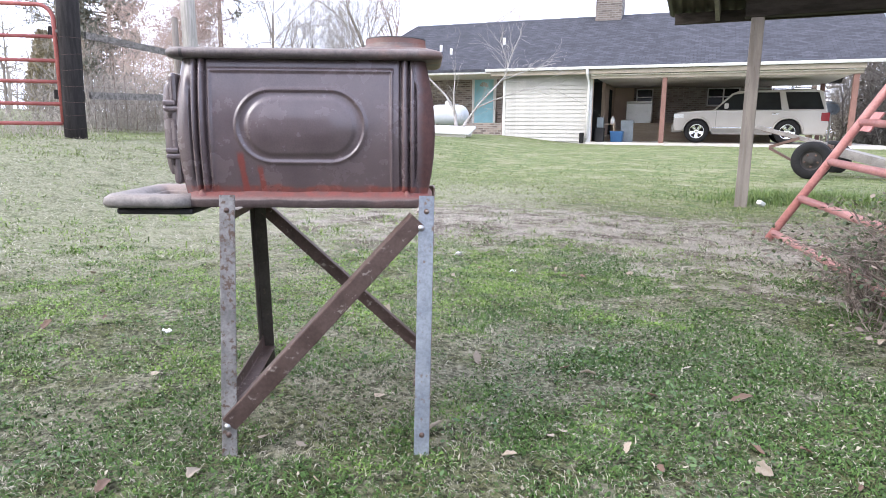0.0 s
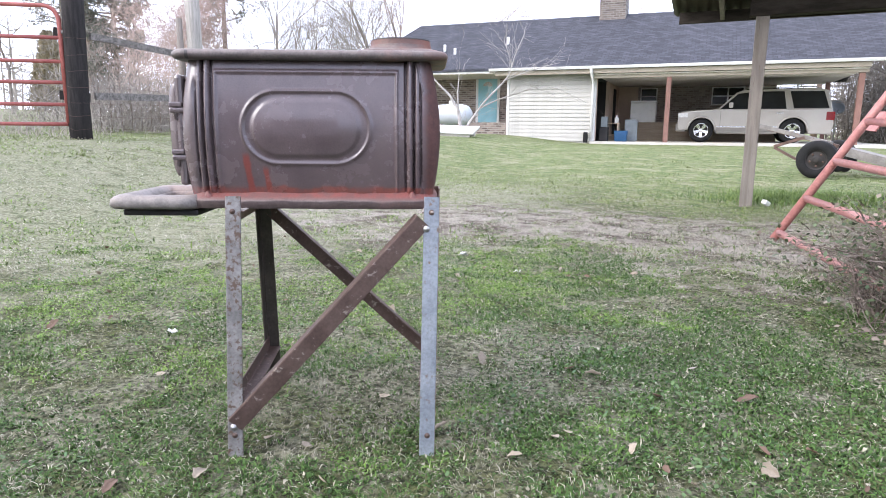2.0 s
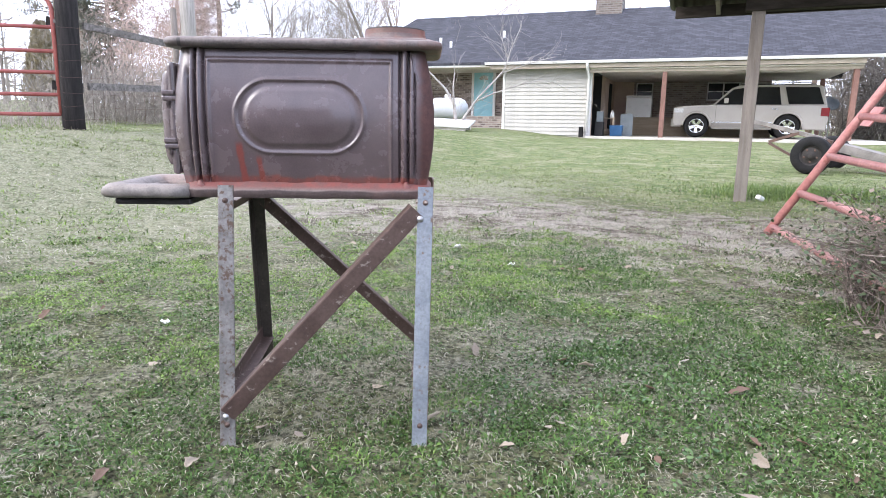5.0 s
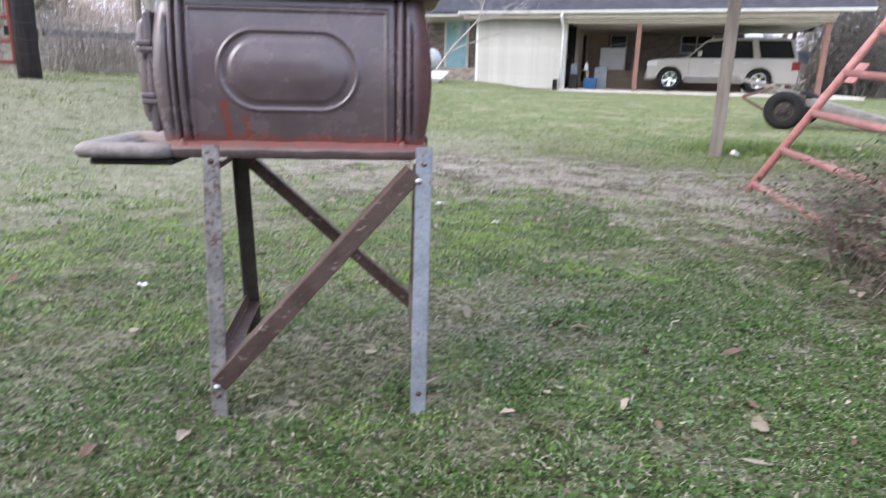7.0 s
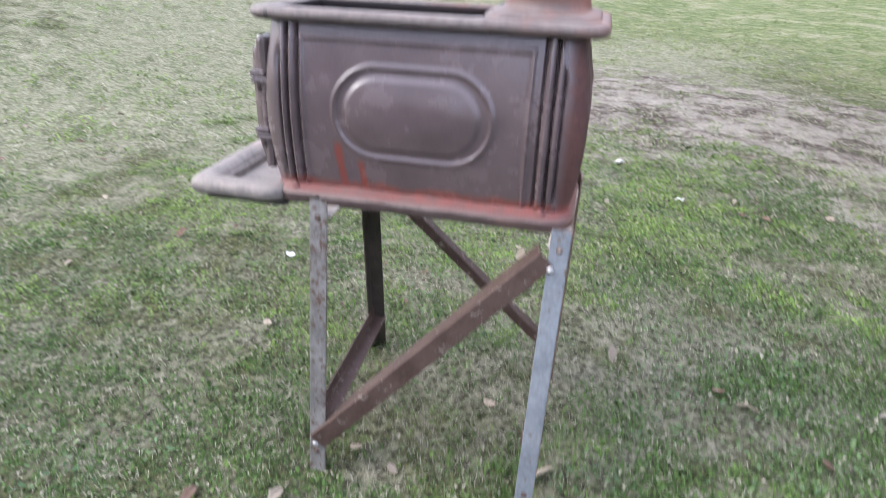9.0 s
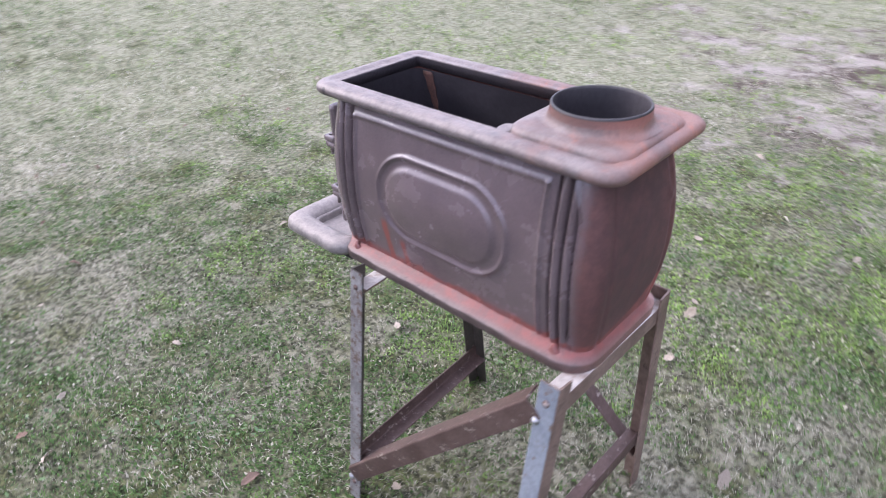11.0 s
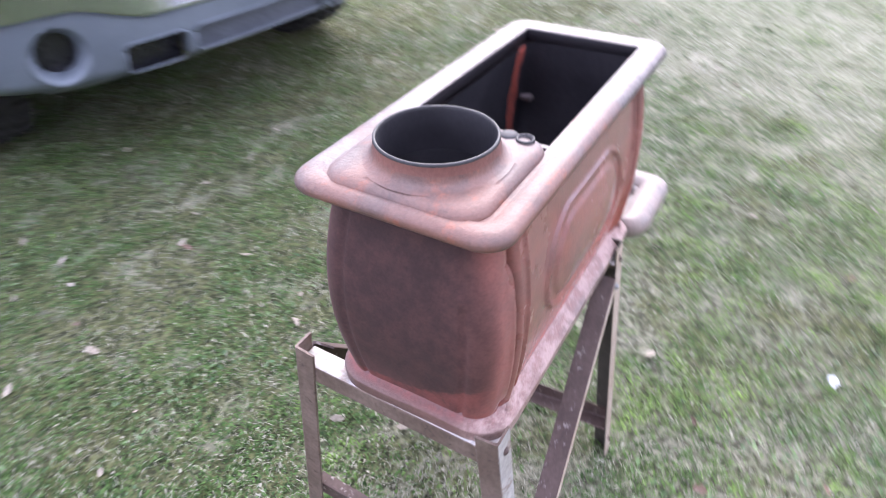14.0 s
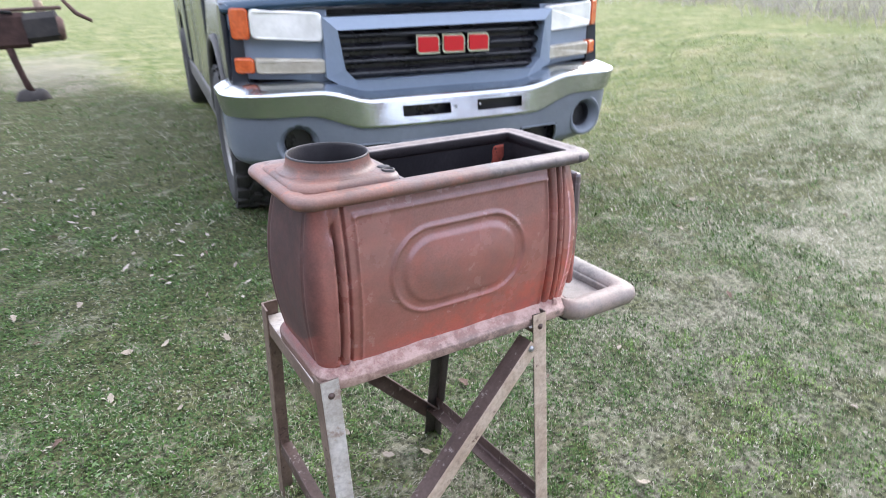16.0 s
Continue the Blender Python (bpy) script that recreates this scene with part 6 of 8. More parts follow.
def chrome_bumper():
    bm = bmesh.new()

    def f(u, v):
        x, y = wrap(2 * u - 1)
        z0, z1 = chrome_low(x), chrome_top(x)
        lean = 0.022 - 0.050 * float(sstep(0.55, 0.30, np.float64(abs(x))))
        out = 0.006 + lean * v - 0.016 * max(0.0, (v - 0.88) / 0.12) ** 2 - 0.010 * max(0.0, (0.10 - v) / 0.10) ** 2
        k = 1 + out / max(abs(x), 0.3) * (abs(x) > 0.8)
        return (x * k, y + out + 0.012, z0 + (z1 - z0) * v)

    def keep(u, v):
        x = f(u, v)[0] + 0.052
        return not (0.070 < abs(x) < 0.312 and 0.34 < v < 0.70)
    grid(bm, f, 220, 30, keep)

    def shelf(u, v):
        x, y, z = f(u, 1.0)
        corner = float(sstep(0.82, 1.0, np.float64(abs(x))))
        return (x * (1 - 0.10 * v * corner), y - 0.13 * v * (1 - 0.6 * corner), z + 0.030 * math.sin(math.pi * 0.5 * v))
    grid(bm, shelf, 160, 6)
    bmesh.ops.recalc_face_normals(bm, faces=bm.faces)
    return bm


def hole_at(x, z):
    a = abs(x + 0.028)
    if math.hypot(a - 0.764, z - 0.506) < 0.090:
        return True
    low = 0.372 if a > 0.33 else 0.392
    if a < 0.572 and not 0.312 < a < 0.345 and low < z < 0.486:
        return True
    return False


def valance():
    bm = bmesh.new()

    def f(u, v):
        x, y = wrap(2 * u - 1)
        z1, z0 = chrome_low(x) + 0.004, 0.352 + 0.035 * float(sstep(0.6, 1.0, np.float64(abs(x))))
        tuck = 0.035 * (1 - v) ** 2 + 0.07 * (max(0, 0.25 - v) / 0.25) ** 2
        return (x * (1 - 0.5 * tuck * (abs(x) > 0.8)), y + 0.004 - tuck, z0 + (z1 - z0) * v)

    def keep(u, v):
        x, _, z = f(u, v)
        return not hole_at(x, z)
    grid(bm, f, 260, 32, keep)
    bmesh.ops.recalc_face_normals(bm, faces=bm.faces)
    return bm


def prism(bm, pts, y0, y1):
    """A flat shape (x, z) with depth from y0 to y1."""
    a = [bm.verts.new((x, y0 + across(x) * 0.6, z)) for x, z in pts]
    b = [bm.verts.new((x, y1 + across(x) * 0.6, z)) for x, z in pts]
    n = len(pts)
    for k in range(n):
        bm.faces.new((a[k], a[(k + 1) % n], b[(k + 1) % n], b[k]))
    bm.faces.new(a[::-1])
    bm.faces.new(b)
    bmesh.ops.recalc_face_normals(bm, faces=bm.faces)
    return bm


def build_truck():
    t = thing("pickup_truck", "dark blue pickup truck with a chrome front bumper", "truck", pose(-1.084, -1.553, 0.0, 0, 0.7, -8.5))
    part("chrome_bumper", chrome_bumper(), M_BUMPER, t, "dented chrome front bumper")
    for c in (-0.243, 0.139):
        part("bumper_slot", make_box(c - 0.14, c + 0.14, -0.10, -0.05, 0.58, 0.67), M_GRILLE, t)
    part("air_inlet", make_box(-0.346, 0.290, -0.12, -0.070, 0.375, 0.50), M_INLET, t, "grey ribbed inlet panel")
    part("bumper_step", make_box(-0.60, 0.60, -0.30, -0.125, 0.64, 0.716, bevel=0.012), M_TRUCKGREY, t)
    for x in (-0.115, 0.01):
        part("plate_bolt", bolt_head(bmesh.new(), (x - 0.01, 0.016, 0.632), (0, 1, 0), 0.0045), M_BOLT, t)
    part("valance", valance(), M_VALANCE, t, "grey plastic valance")

    def on_valance(x, z):
        z1, z0 = chrome_low(x) + 0.004, 0.352 + 0.035 * float(sstep(0.6, 1.0, np.float64(abs(x))))
        v = (z - z0) / (z1 - z0)
        return (x, -0.10 * x * x + 0.006 - 0.035 * (1 - v) ** 2 - 0.07 * (max(0, 0.25 - v) / 0.25) ** 2, z)
    for x0, x1, z0 in ((-0.600, -0.373, 0.372), (-0.340, 0.284, 0.392), (0.317, 0.544, 0.372)):
        ring = [on_valance(x, z) for x, z in round_rect(x0, x1, z0, 0.486, 0.022, 3)]
        dense = []
        for k in range(len(ring)):
            a, b = Vector(ring[k]), Vector(ring[(k + 1) % len(ring)])
            n = max(1, int((b - a).length / 0.03))
            for i in range(n):
                p = a.lerp(b, i / n)
                dense.append(on_valance(p.x, p.z))
        part("inlet_frame", sweep(bmesh.new(), dense + [dense[0]], 0.0045, 6), M_VALANCE, t)
    for s in (-1, 1):
        m = Matrix.Translation((s * 0.764 - 0.028, -0.062, 0.506)) @ Matrix.Rotation(radians(-90), 4, "X") @ Matrix.Rotation(radians(s * 7), 4, "Y")
        fog = part("fog_light_ring", lathe(bmesh.new(), [(0.108, -0.014), (0.100, 0.001), (0.092, 0.003), (0.082, -0.006), (0.070, -0.026), (0.064, -0.040), (0.062, -0.085)], m, 44), M_VALANCE, t)
        part("fog_light_well", lathe(bmesh.new(), [(0.001, -0.080), (0.0625, -0.080)], m, 24), M_GRILLE, fog)
        part("fog_light_shell", lathe(bmesh.new(), [(0.0622, -0.044), (0.0610, -0.046), (0.0605, -0.084)], m, 32), M_GRILLE, fog)
        part("air_inlet", make_box(s * 0.33 - 0.028, s * 0.60 - 0.028, -0.16, -0.11, 0.36, 0.52), M_GRILLE, t)
        # lamps
        def lamp(x0, x1, z0, z1, slope, y0, y1, r=0.018):
            pts = [(x, z + slope * (x - x0)) for x, z in round_rect(x0, x1, z0, z1, r, 4)]
            bm = bmesh.new()
            loops = []
            for g, y in ((0.0, y0), (0.0, y1 - 0.010), (0.003, y1 - 0.003), (0.009, y1)):
                cx, cz = (x0 + x1) / 2, (z0 + z1) / 2
                loops.append([(s * (x + (cx - x) * g / (x1 - x0) * 2), y + across(x) * 0.6, z + (cz - z) * g / (z1 - z0) * 2) for x, z in pts])
            vs = loops_to_faces(bm, loops)
            bm.faces.new(vs[-1])
            bmesh.ops.recalc_face_normals(bm, faces=bm.faces)
            return bm
        hl = part("headlight", lamp(0.572, 0.874, 0.932, 1.056, 0.07, -0.30, -0.115, 0.024), M_CLEARLAMP, t, "clear headlight")
        part("side_marker", lamp(0.8755, 0.948, 0.950, 1.080, 0.0, -0.34, -0.122, 0.016), M_AMBER, hl, "amber lens")
        sg = part("signal_light", lamp(0.570, 0.868, 0.796, 0.860, 0.04, -0.30, -0.115, 0.014), M_SIGNAL, t, "yellowed clear signal lens")
        part("signal_marker", lamp(0.871, 0.950, 0.808, 0.874, 0.0, -0.34, -0.120, 0.014), M_AMBER, sg, "amber lens")
        # front corner panel round the lamps
        part("corner_panel", prism(bmesh.new(), [(s * x, z) for x, z in ((0.545, 0.735), (0.640, 0.770), (0.950, 0.782), (0.952, 1.090), (0.545, 1.065))], -0.42, -0.150), M_TRUCKGREY, t)
        part("wing_nose", make_box(s * 0.950, s * 0.979, -0.44, -0.30, 0.765, 1.10, bevel=0.012), M_TRUCKSIDE, t)
        # wing with its wheel arch
        o = [(-0.24, 0.62), (-0.26, 1.07), (-0.34, 1.12), (-1.62, 1.24), (-1.62, 0.50), (-1.40, 0.50)] + arch_outline(-0.90, 0.455, 0.47) + [(-0.40, 0.55)]
        bm = bmesh.new()
        a = [bm.verts.new((s * (0.978 - 0.05 * max(0.0, z - 0.85) / 0.35), y, z)) for y, z in o]
        b = [bm.verts.new((s * 0.90, y, z)) for y, z in o]
        n = len(o)
        for k in range(n):
            bm.faces.new((a[k], a[(k + 1) % n], b[(k + 1) % n], b[k]))
        bm.faces.new(a)
        bm.faces.new(b[::-1])
        bmesh.ops.recalc_face_normals(bm, faces=bm.faces)
        part("wing", bm, M_TRUCKSIDE, t, "dark slate front wing")
        part("arch_flare", sweep(bmesh.new(), [(s * 0.972, y, z) for y, z in arch_outline(-0.90, 0.447, 0.47)], 0.020, 8), M_FLARE, t, "dusty grey lip of the wheel arch")
        part("wheel_liner", make_box(s * 0.62, s * 0.66, -1.4, -0.42, 0.35, 1.0), M_GRILLE, t)
        # doors, bed side
        part("front_door", make_box(s * 0.88, s * 0.955, -2.66, -1.64, 0.50, 1.25, bevel=0.02), M_TRUCKSIDE, t)
        part("rear_door", make_box(s * 0.88, s * 0.955, -3.45, -2.68, 0.50, 1.25, bevel=0.02), M_TRUCKSIDE, t)
        ob = [(-3.60, 0.52), (-3.60, 1.28), (-5.72, 1.28), (-5.72, 0.56), (-4.98, 0.55)] + arch_outline(-4.50, 0.44, 0.50) + [(-4.02, 0.52)]
        bm = bmesh.new()
        a = [bm.verts.new((s * 0.965, y, z)) for y, z in ob]
        b = [bm.verts.new((s * 0.90, y, z)) for y, z in ob]
        n = len(ob)
        for k in range(n):
            bm.faces.new((a[k], a[(k + 1) % n], b[(k + 1) % n], b[k]))
        bm.faces.new(a)
        bm.faces.new(b[::-1])
        bmesh.ops.recalc_face_normals(bm, faces=bm.faces)
        part("bed_side", bm, M_TRUCKSIDE, t)
        # rocker and unseen flap added dark, filling the shaded gap under the doors
        part("rocker_panel", make_box(s * 0.86, s * 0.965, -4.02, -1.40, 0.36, 0.505, bevel=0.02), M_FLARE, t, "dusty grey rocker panel under the doors")
        part("added_flap", make_box(s * 0.74, s * 0.95, -1.385, -1.365, 0.22, 0.52, bevel=0.004), M_TYRE, t)
        part("mirror", make_box(s * 1.02, s * 1.24, -1.98, -1.86, 1.22, 1.46, bevel=0.03), M_GRILLE, t)
        for y in (-0.90, -4.50):
            wheel(t, "wheel", (s * 0.858, y, 0.385), 0.384, 0.262, 0.225, M_TRUCKTYRE, M_ALLOY, 6)
        # lug nuts and the tread blocks of the front tyre
        for k in range(6):
            a = 2 * math.pi * (k + 0.5) / 6
            part("lug_nut", bolt_head(bmesh.new(), (s * 0.958, -0.90 + 0.075 * math.cos(a), 0.385 + 0.075 * math.sin(a)), (s, 0, 0), 0.013), M_CHROME, t)
        blocks = []
        for wide in (0.062, 0.050):
            bm = make_box(-wide / 2, wide / 2, -0.031, 0.031, -0.010, 0.014, bevel=0.004)
            blocks.append(mesh_of("tread_block", bm))
            blocks[-1].materials.append(M_TRUCKTYRE)
        for k in range(27):
            for row, (off, kind, turn) in enumerate(((-0.098, 0, 0), (-0.032, 1, 24), (0.032, 1, -24), (0.098, 0, 0))):
                a = 2 * math.pi * (k + 0.5 * (row % 2)) / 27
                ob = new("tread_block", blocks[kind])
                ob.parent = t
                ob.matrix_basis = Matrix.Translation((s * 0.858, -0.90, 0.385)) @ Matrix.Rotation(a, 4, "X") @ Matrix.Translation((off, 0, 0.385 - 0.007 * (1 - kind))) @ Matrix.Rotation(radians(turn), 4, "Z")
    # grille in its painted surround
    sur = [(-0.585, 1.045), (0.575, 1.035), (0.575, 0.780), (0.44, 0.695), (-0.44, 0.695), (-0.585, 0.785)]
    inn = [(-0.530, 0.994), (0.520, 0.982), (0.496, 0.815), (0.448, 0.762), (-0.458, 0.767), (-0.508, 0.815)]
    bm = bmesh.new()
    A = [bm.verts.new((x, 0.0 + across(x) * 0.6 - 0.095, z)) for x, z in sur]
    B = [bm.verts.new((x, 0.0 + across(x) * 0.6 - 0.070, z)) for x, z in inn]
    C = [bm.verts.new((x, 0.0 + across(x) * 0.6 - 0.160, z)) for x, z in inn]
    D = [bm.verts.new((x, 0.0 + across(x) * 0.6 - 0.30, z)) for x, z in sur]
    n = len(sur)
    for k in range(n):
        j = (k + 1) % n
        for P, Q in ((A, B), (B, C), (D, A)):
            bm.faces.new((P[k], P[j], Q[j], Q[k]))
    bmesh.ops.recalc_face_normals(bm, faces=bm.faces)
    part("grille_surround", bm, M_TRUCKGREY, t, "blue-grey painted grille surround")
    gr = part("grille", make_box(-0.54, 0.54, -0.22, -0.17, 0.75, 1.015), M_GRILLE, t, "black slatted grille")
    for z in (0.790, 0.846, 0.902, 0.958):
        bm = bmesh.new()
        grid(bm, lambda u, v: ((2 * u - 1) * 0.52, across((2 * u - 1) * 0.52) * 0.6 - 0.13 + 0.026 * math.sin(math.pi * v) - 0.012 * v, z + 0.037 * (v - 0.5)), 24, 10)
        part("slat", bm, M_GRILLE, gr)
    # badge: three plain red shapes in chrome
    for k in range(3):
        x0 = 0.155 - 0.130 * k
        bm = bmesh.new()
        prism(bm, [(x0, 0.950), (x0 - 0.104, 0.948), (x0 - 0.118, 0.932), (x0 - 0.118, 0.862), (x0 - 0.012, 0.862), (x0, 0.876)], -0.12, -0.088)
        bd = part("badge", bm, M_CHROME, t, "plain chrome badge with a red face")
        bm = bmesh.new()
        prism(bm, [(x0 - 0.010, 0.940), (x0 - 0.098, 0.938), (x0 - 0.108, 0.928), (x0 - 0.108, 0.872), (x0 - 0.018, 0.872), (x0 - 0.010, 0.880)], -0.09, -0.082)
        part("badge_face", bm, M_BADGE, bd)
    # hood, cab, glass, bed
    bm = bmesh.new()

    def hood(u, v):
        x = 0.97 * (2 * u - 1)
        y = -0.12 - 1.55 * v
        z = 1.050 + 0.19 * v ** 0.8 + 0.035 * (1 - abs(2 * u - 1) ** 3) + 0.03 * min(1, v * 6)
        return (x, y + across(x) * 0.75 * (1 - v), z)
    grid(bm, hood, 40, 24)
    bmesh.ops.solidify(bm, geom=list(bm.faces), thickness=0.03)
    part("hood", bm, M_TRUCKBLUE, t, "dark blue hood")
    cab = [(-1.66, 1.24), (-2.20, 1.80), (-2.45, 1.88), (-3.30, 1.86), (-3.52, 1.25)]
    part("cab", side_body(bmesh.new(), cab, 0.94, 0.20, 0.04), M_TRUCKBLUE, t)
    bm = bmesh.new()
    bm.faces.new([bm.verts.new(p) for p in ((0.86, -1.70, 1.29), (-0.86, -1.70, 1.29), (-0.72, -2.155, 1.765), (0.72, -2.155, 1.765))])
    bmesh.ops.translate(bm, verts=bm.verts, vec=(0, 0.012, 0.012))
    part("windshield", bm, M_GLASS, t)
    for s in (-1, 1):
        for y0, y1 in ((-1.90, -2.62), (-2.72, -3.36)):
            bm = bmesh.new()
            bm.faces.new([bm.verts.new(p) for p in ((s * 0.915, y0, 1.30), (s * 0.915, y1, 1.30), (s * 0.80, y1, 1.74), (s * 0.80, y0 - 0.30 if y0 > -2 else y0, 1.74))])
            part("side_window", bm, M_GLASS, t)
    part("bed_floor", make_box(-0.92, 0.92, -5.70, -3.58, 0.62, 0.70), M_TRUCKSIDE, t)
    part("tailgate", make_box(-0.92, 0.92, -5.72, -5.66, 0.60, 1.26), M_TRUCKSIDE, t)
    part("underbody", make_box(-0.60, 0.60, -5.4, -0.25, 0.36, 0.62), M_GRILLE, t)
    part("engine_bay", make_box(-0.88, 0.88, -1.6, -0.35, 0.62, 1.06), M_GRILLE, t)
    return t


build_truck()


def build_implement():
    # rusty implement behind the pickup
    y = -7.3
    m = Matrix.Translation((0.74, y, gz(0.74, y)))
    t = thing("rusty_implement", "rusty steel farm implement on a prop leg", "implement", m)
    def beam(p0, p1, hz, hy, cut):
        bm = extrude_profile(bmesh.new(), p0, p1, [(-hz, -hy + cut), (-hz + cut, -hy), (hz - cut, -hy), (hz, -hy + cut), (hz, hy - cut), (hz - cut, hy), (-hz + cut, hy), (-hz, hy - cut)], (0, 0, 1))
        return bm
    part("main_beam", beam((1.9, -0.35, 0.62), (-0.20, 0.0, 0.715), 0.175, 0.10, 0.04), M_DARKRUST, t, "dark rusted main beam")
    part("end_casting", beam((-0.20, 0.0, 0.725), (-0.50, 0.05, 0.755), 0.150, 0.12, 0.06), M_DARKRIM, t, "dark end casting")
    part("end_plate", lathe(bmesh.new(), [(0.001, 0.03), (0.10, 0.03), (0.125, 0.0), (0.125, -0.04)], Matrix.Translation((-0.515, 0.05, 0.72)) @ Matrix.Rotation(radians(-90), 4, "Y"), 20), M_RUST, t)
    part("top_rail", sweep(bmesh.new(), [(1.2, -0.2, 0.93), (0.2, 0.0, 0.90), (-0.30, 0.04, 0.92), (-0.55, 0.08, 0.93)], 0.020, 8), M_RUST, t)
    part("prop_leg", sweep(bmesh.new(), [(0.00, 0.0, 0.58), (-0.03, 0.02, 0.40), (-0.07, 0.03, 0.22), (-0.12, 0.05, 0.04)], [0.042, 0.034, 0.032, 0.040], 10), M_DARKRUST, t)
    bm = bmesh.new()

    def pad(u, v):
        a, h = 2 * math.pi * u, math.pi * 0.5 * v
        r = math.cos(h) ** 0.5 * (1 + 0.12 * math.sin(3 * a + 1))
        return (-0.13 + 0.165 * r * math.cos(a), 0.04 + 0.15 * r * math.sin(a), -0.02 + 0.13 * math.sin(h) * (1 + 0.1 * math.cos(2 * a)))
    grid(bm, pad, 24, 8)
    bmesh.ops.remove_doubles(bm, verts=bm.verts, dist=0.002)
    part("foot_block", bm, M_DARKRIM, t, "dark lump under the prop leg")
    part("lever", sweep(bmesh.new(), [(-0.36, 0.02, 0.86), (-0.34, 0.0, 1.02), (-0.30, 0.0, 1.30)], [0.05, 0.038, 0.032], 10), M_TANBAR, t, "tan worn lever")
    part("hook", sweep(bmesh.new(), [(-0.50, 0.06, 1.25), (-0.58, 0.07, 1.00), (-0.68, 0.09, 0.87), (-0.82, 0.11, 0.79)], [0.016, 0.018, 0.024, 0.018], 8), M_RUST, t)
    part("hose", sweep(bmesh.new(), [(0.32, 0.05, 1.15), (0.18, 0.06, 1.00), (0.02, 0.08, 0.90), (-0.10, 0.08, 0.885)], 0.018, 8), M_TYRE, t)


build_implement()

# ---- plants ----
M_BARK = mat("grey_bark", (0.16, 0.135, 0.115), (0.26, 0.225, 0.195), 3, 40, 0.9, 0, 0.6, stretch=(3, 3, 0.6))
M_PINEBARK = mat("pine_bark", (0.15, 0.105, 0.08), (0.24, 0.18, 0.14), 3, 40, 0.9, 0, 0.6, stretch=(3, 3, 0.6))
# distant haze is put into the needle and reddish twig colours
M_NEEDLES = leafy("hazed_pine_needles", (0.115, 0.122, 0.100), (0.205, 0.208, 0.170))
M_CEDAR = leafy("cedar_leaves", (0.24, 0.205, 0.125), (0.40, 0.33, 0.21))
M_TWIGS = leafy("pale_twigs", (0.30, 0.265, 0.235), (0.46, 0.42, 0.38))
M_REDTWIGS = leafy("reddish_spring_twigs", (0.42, 0.305, 0.275), (0.60, 0.47, 0.42))
M_DRYSTEMS = leafy("dry_weed_stems", (0.34, 0.30, 0.27), (0.56, 0.51, 0.46))
M_THICKET = leafy("thicket_twigs", (0.17, 0.148, 0.132), (0.33, 0.295, 0.262))
M_CANES = leafy("bramble_canes", (0.105, 0.078, 0.068), (0.34, 0.285, 0.25))
M_BRAMBLE = leafy("bramble_leaves", (0.045, 0.075, 0.034), (0.115, 0.150, 0.070))
M_DEADLEAF = leafy("dead_bramble_leaves", (0.13, 0.10, 0.082), (0.26, 0.21, 0.17))
M_LEAF_TAN = mat("tan_dead_leaf", (0.36, 0.29, 0.22), (0.49, 0.42, 0.335), 60, 300, 0.7, 0, 0.3, 0.001, vary=0.35)
M_LEAF_BROWN = mat("brown_dead_leaf", (0.16, 0.095, 0.065), (0.25, 0.155, 0.11), 60, 300, 0.7, 0, 0.3, 0.001, vary=0.35)


def tubes_mesh(name, segs, material, sides=3):
    """Many straight tapered twigs: rows of x0 y0 z0 r0 x1 y1 z1 r1."""
    s = np.asarray(segs, float)
    p0, r0, p1, r1 = s[:, 0:3], s[:, 3], s[:, 4:7], s[:, 7]
    d = p1 - p0
    d /= np.maximum(np.linalg.norm(d, axis=1, keepdims=True), 1e-6)
    ref = np.where(np.abs(d[:, 2:3]) > 0.9, np.array([[1.0, 0, 0]]), np.array([[0, 0, 1.0]]))
    u = np.cross(d, ref)
    u /= np.maximum(np.linalg.norm(u, axis=1, keepdims=True), 1e-6)
    w = np.cross(d, u)
    n = len(s)
    ang = 2 * np.pi * np.arange(sides) / sides
    ring = u[:, None] * np.cos(ang)[None, :, None] + w[:, None] * np.sin(ang)[None, :, None]
    a = p0[:, None] + ring * r0[:, None, None]
    b = p1[:, None] + ring * r1[:, None, None]
    verts = np.concatenate([a, b], 1).reshape(-1, 3)
    base = (np.arange(n) * 2 * sides)[:, None]
    k = np.arange(sides)
    f = np.stack([k, (k + 1) % sides, (k + 1) % sides + sides, k + sides], 1)
    faces = (base[:, :, None] + f[None]).reshape(-1, 4)
    return arrays_mesh(name, verts, faces, material)


def cards_mesh(name, centres, along, side, length, width, material):
    """Many small pointed leaves: a kite of two triangles each."""
    tip, mid = centres + along * length[:, None], centres + along * length[:, None] * 0.45
    l, r = mid - side * width[:, None] / 2, mid + side * width[:, None] / 2
    verts = np.stack([centres, r, tip, l], 1).reshape(-1, 3)
    b = (np.arange(len(centres)) * 4)[:, None]
    faces = np.concatenate([b + np.array([[0, 1, 2]]), b + np.array([[0, 2, 3]])], 0)
    return arrays_mesh(name, verts, faces, material)


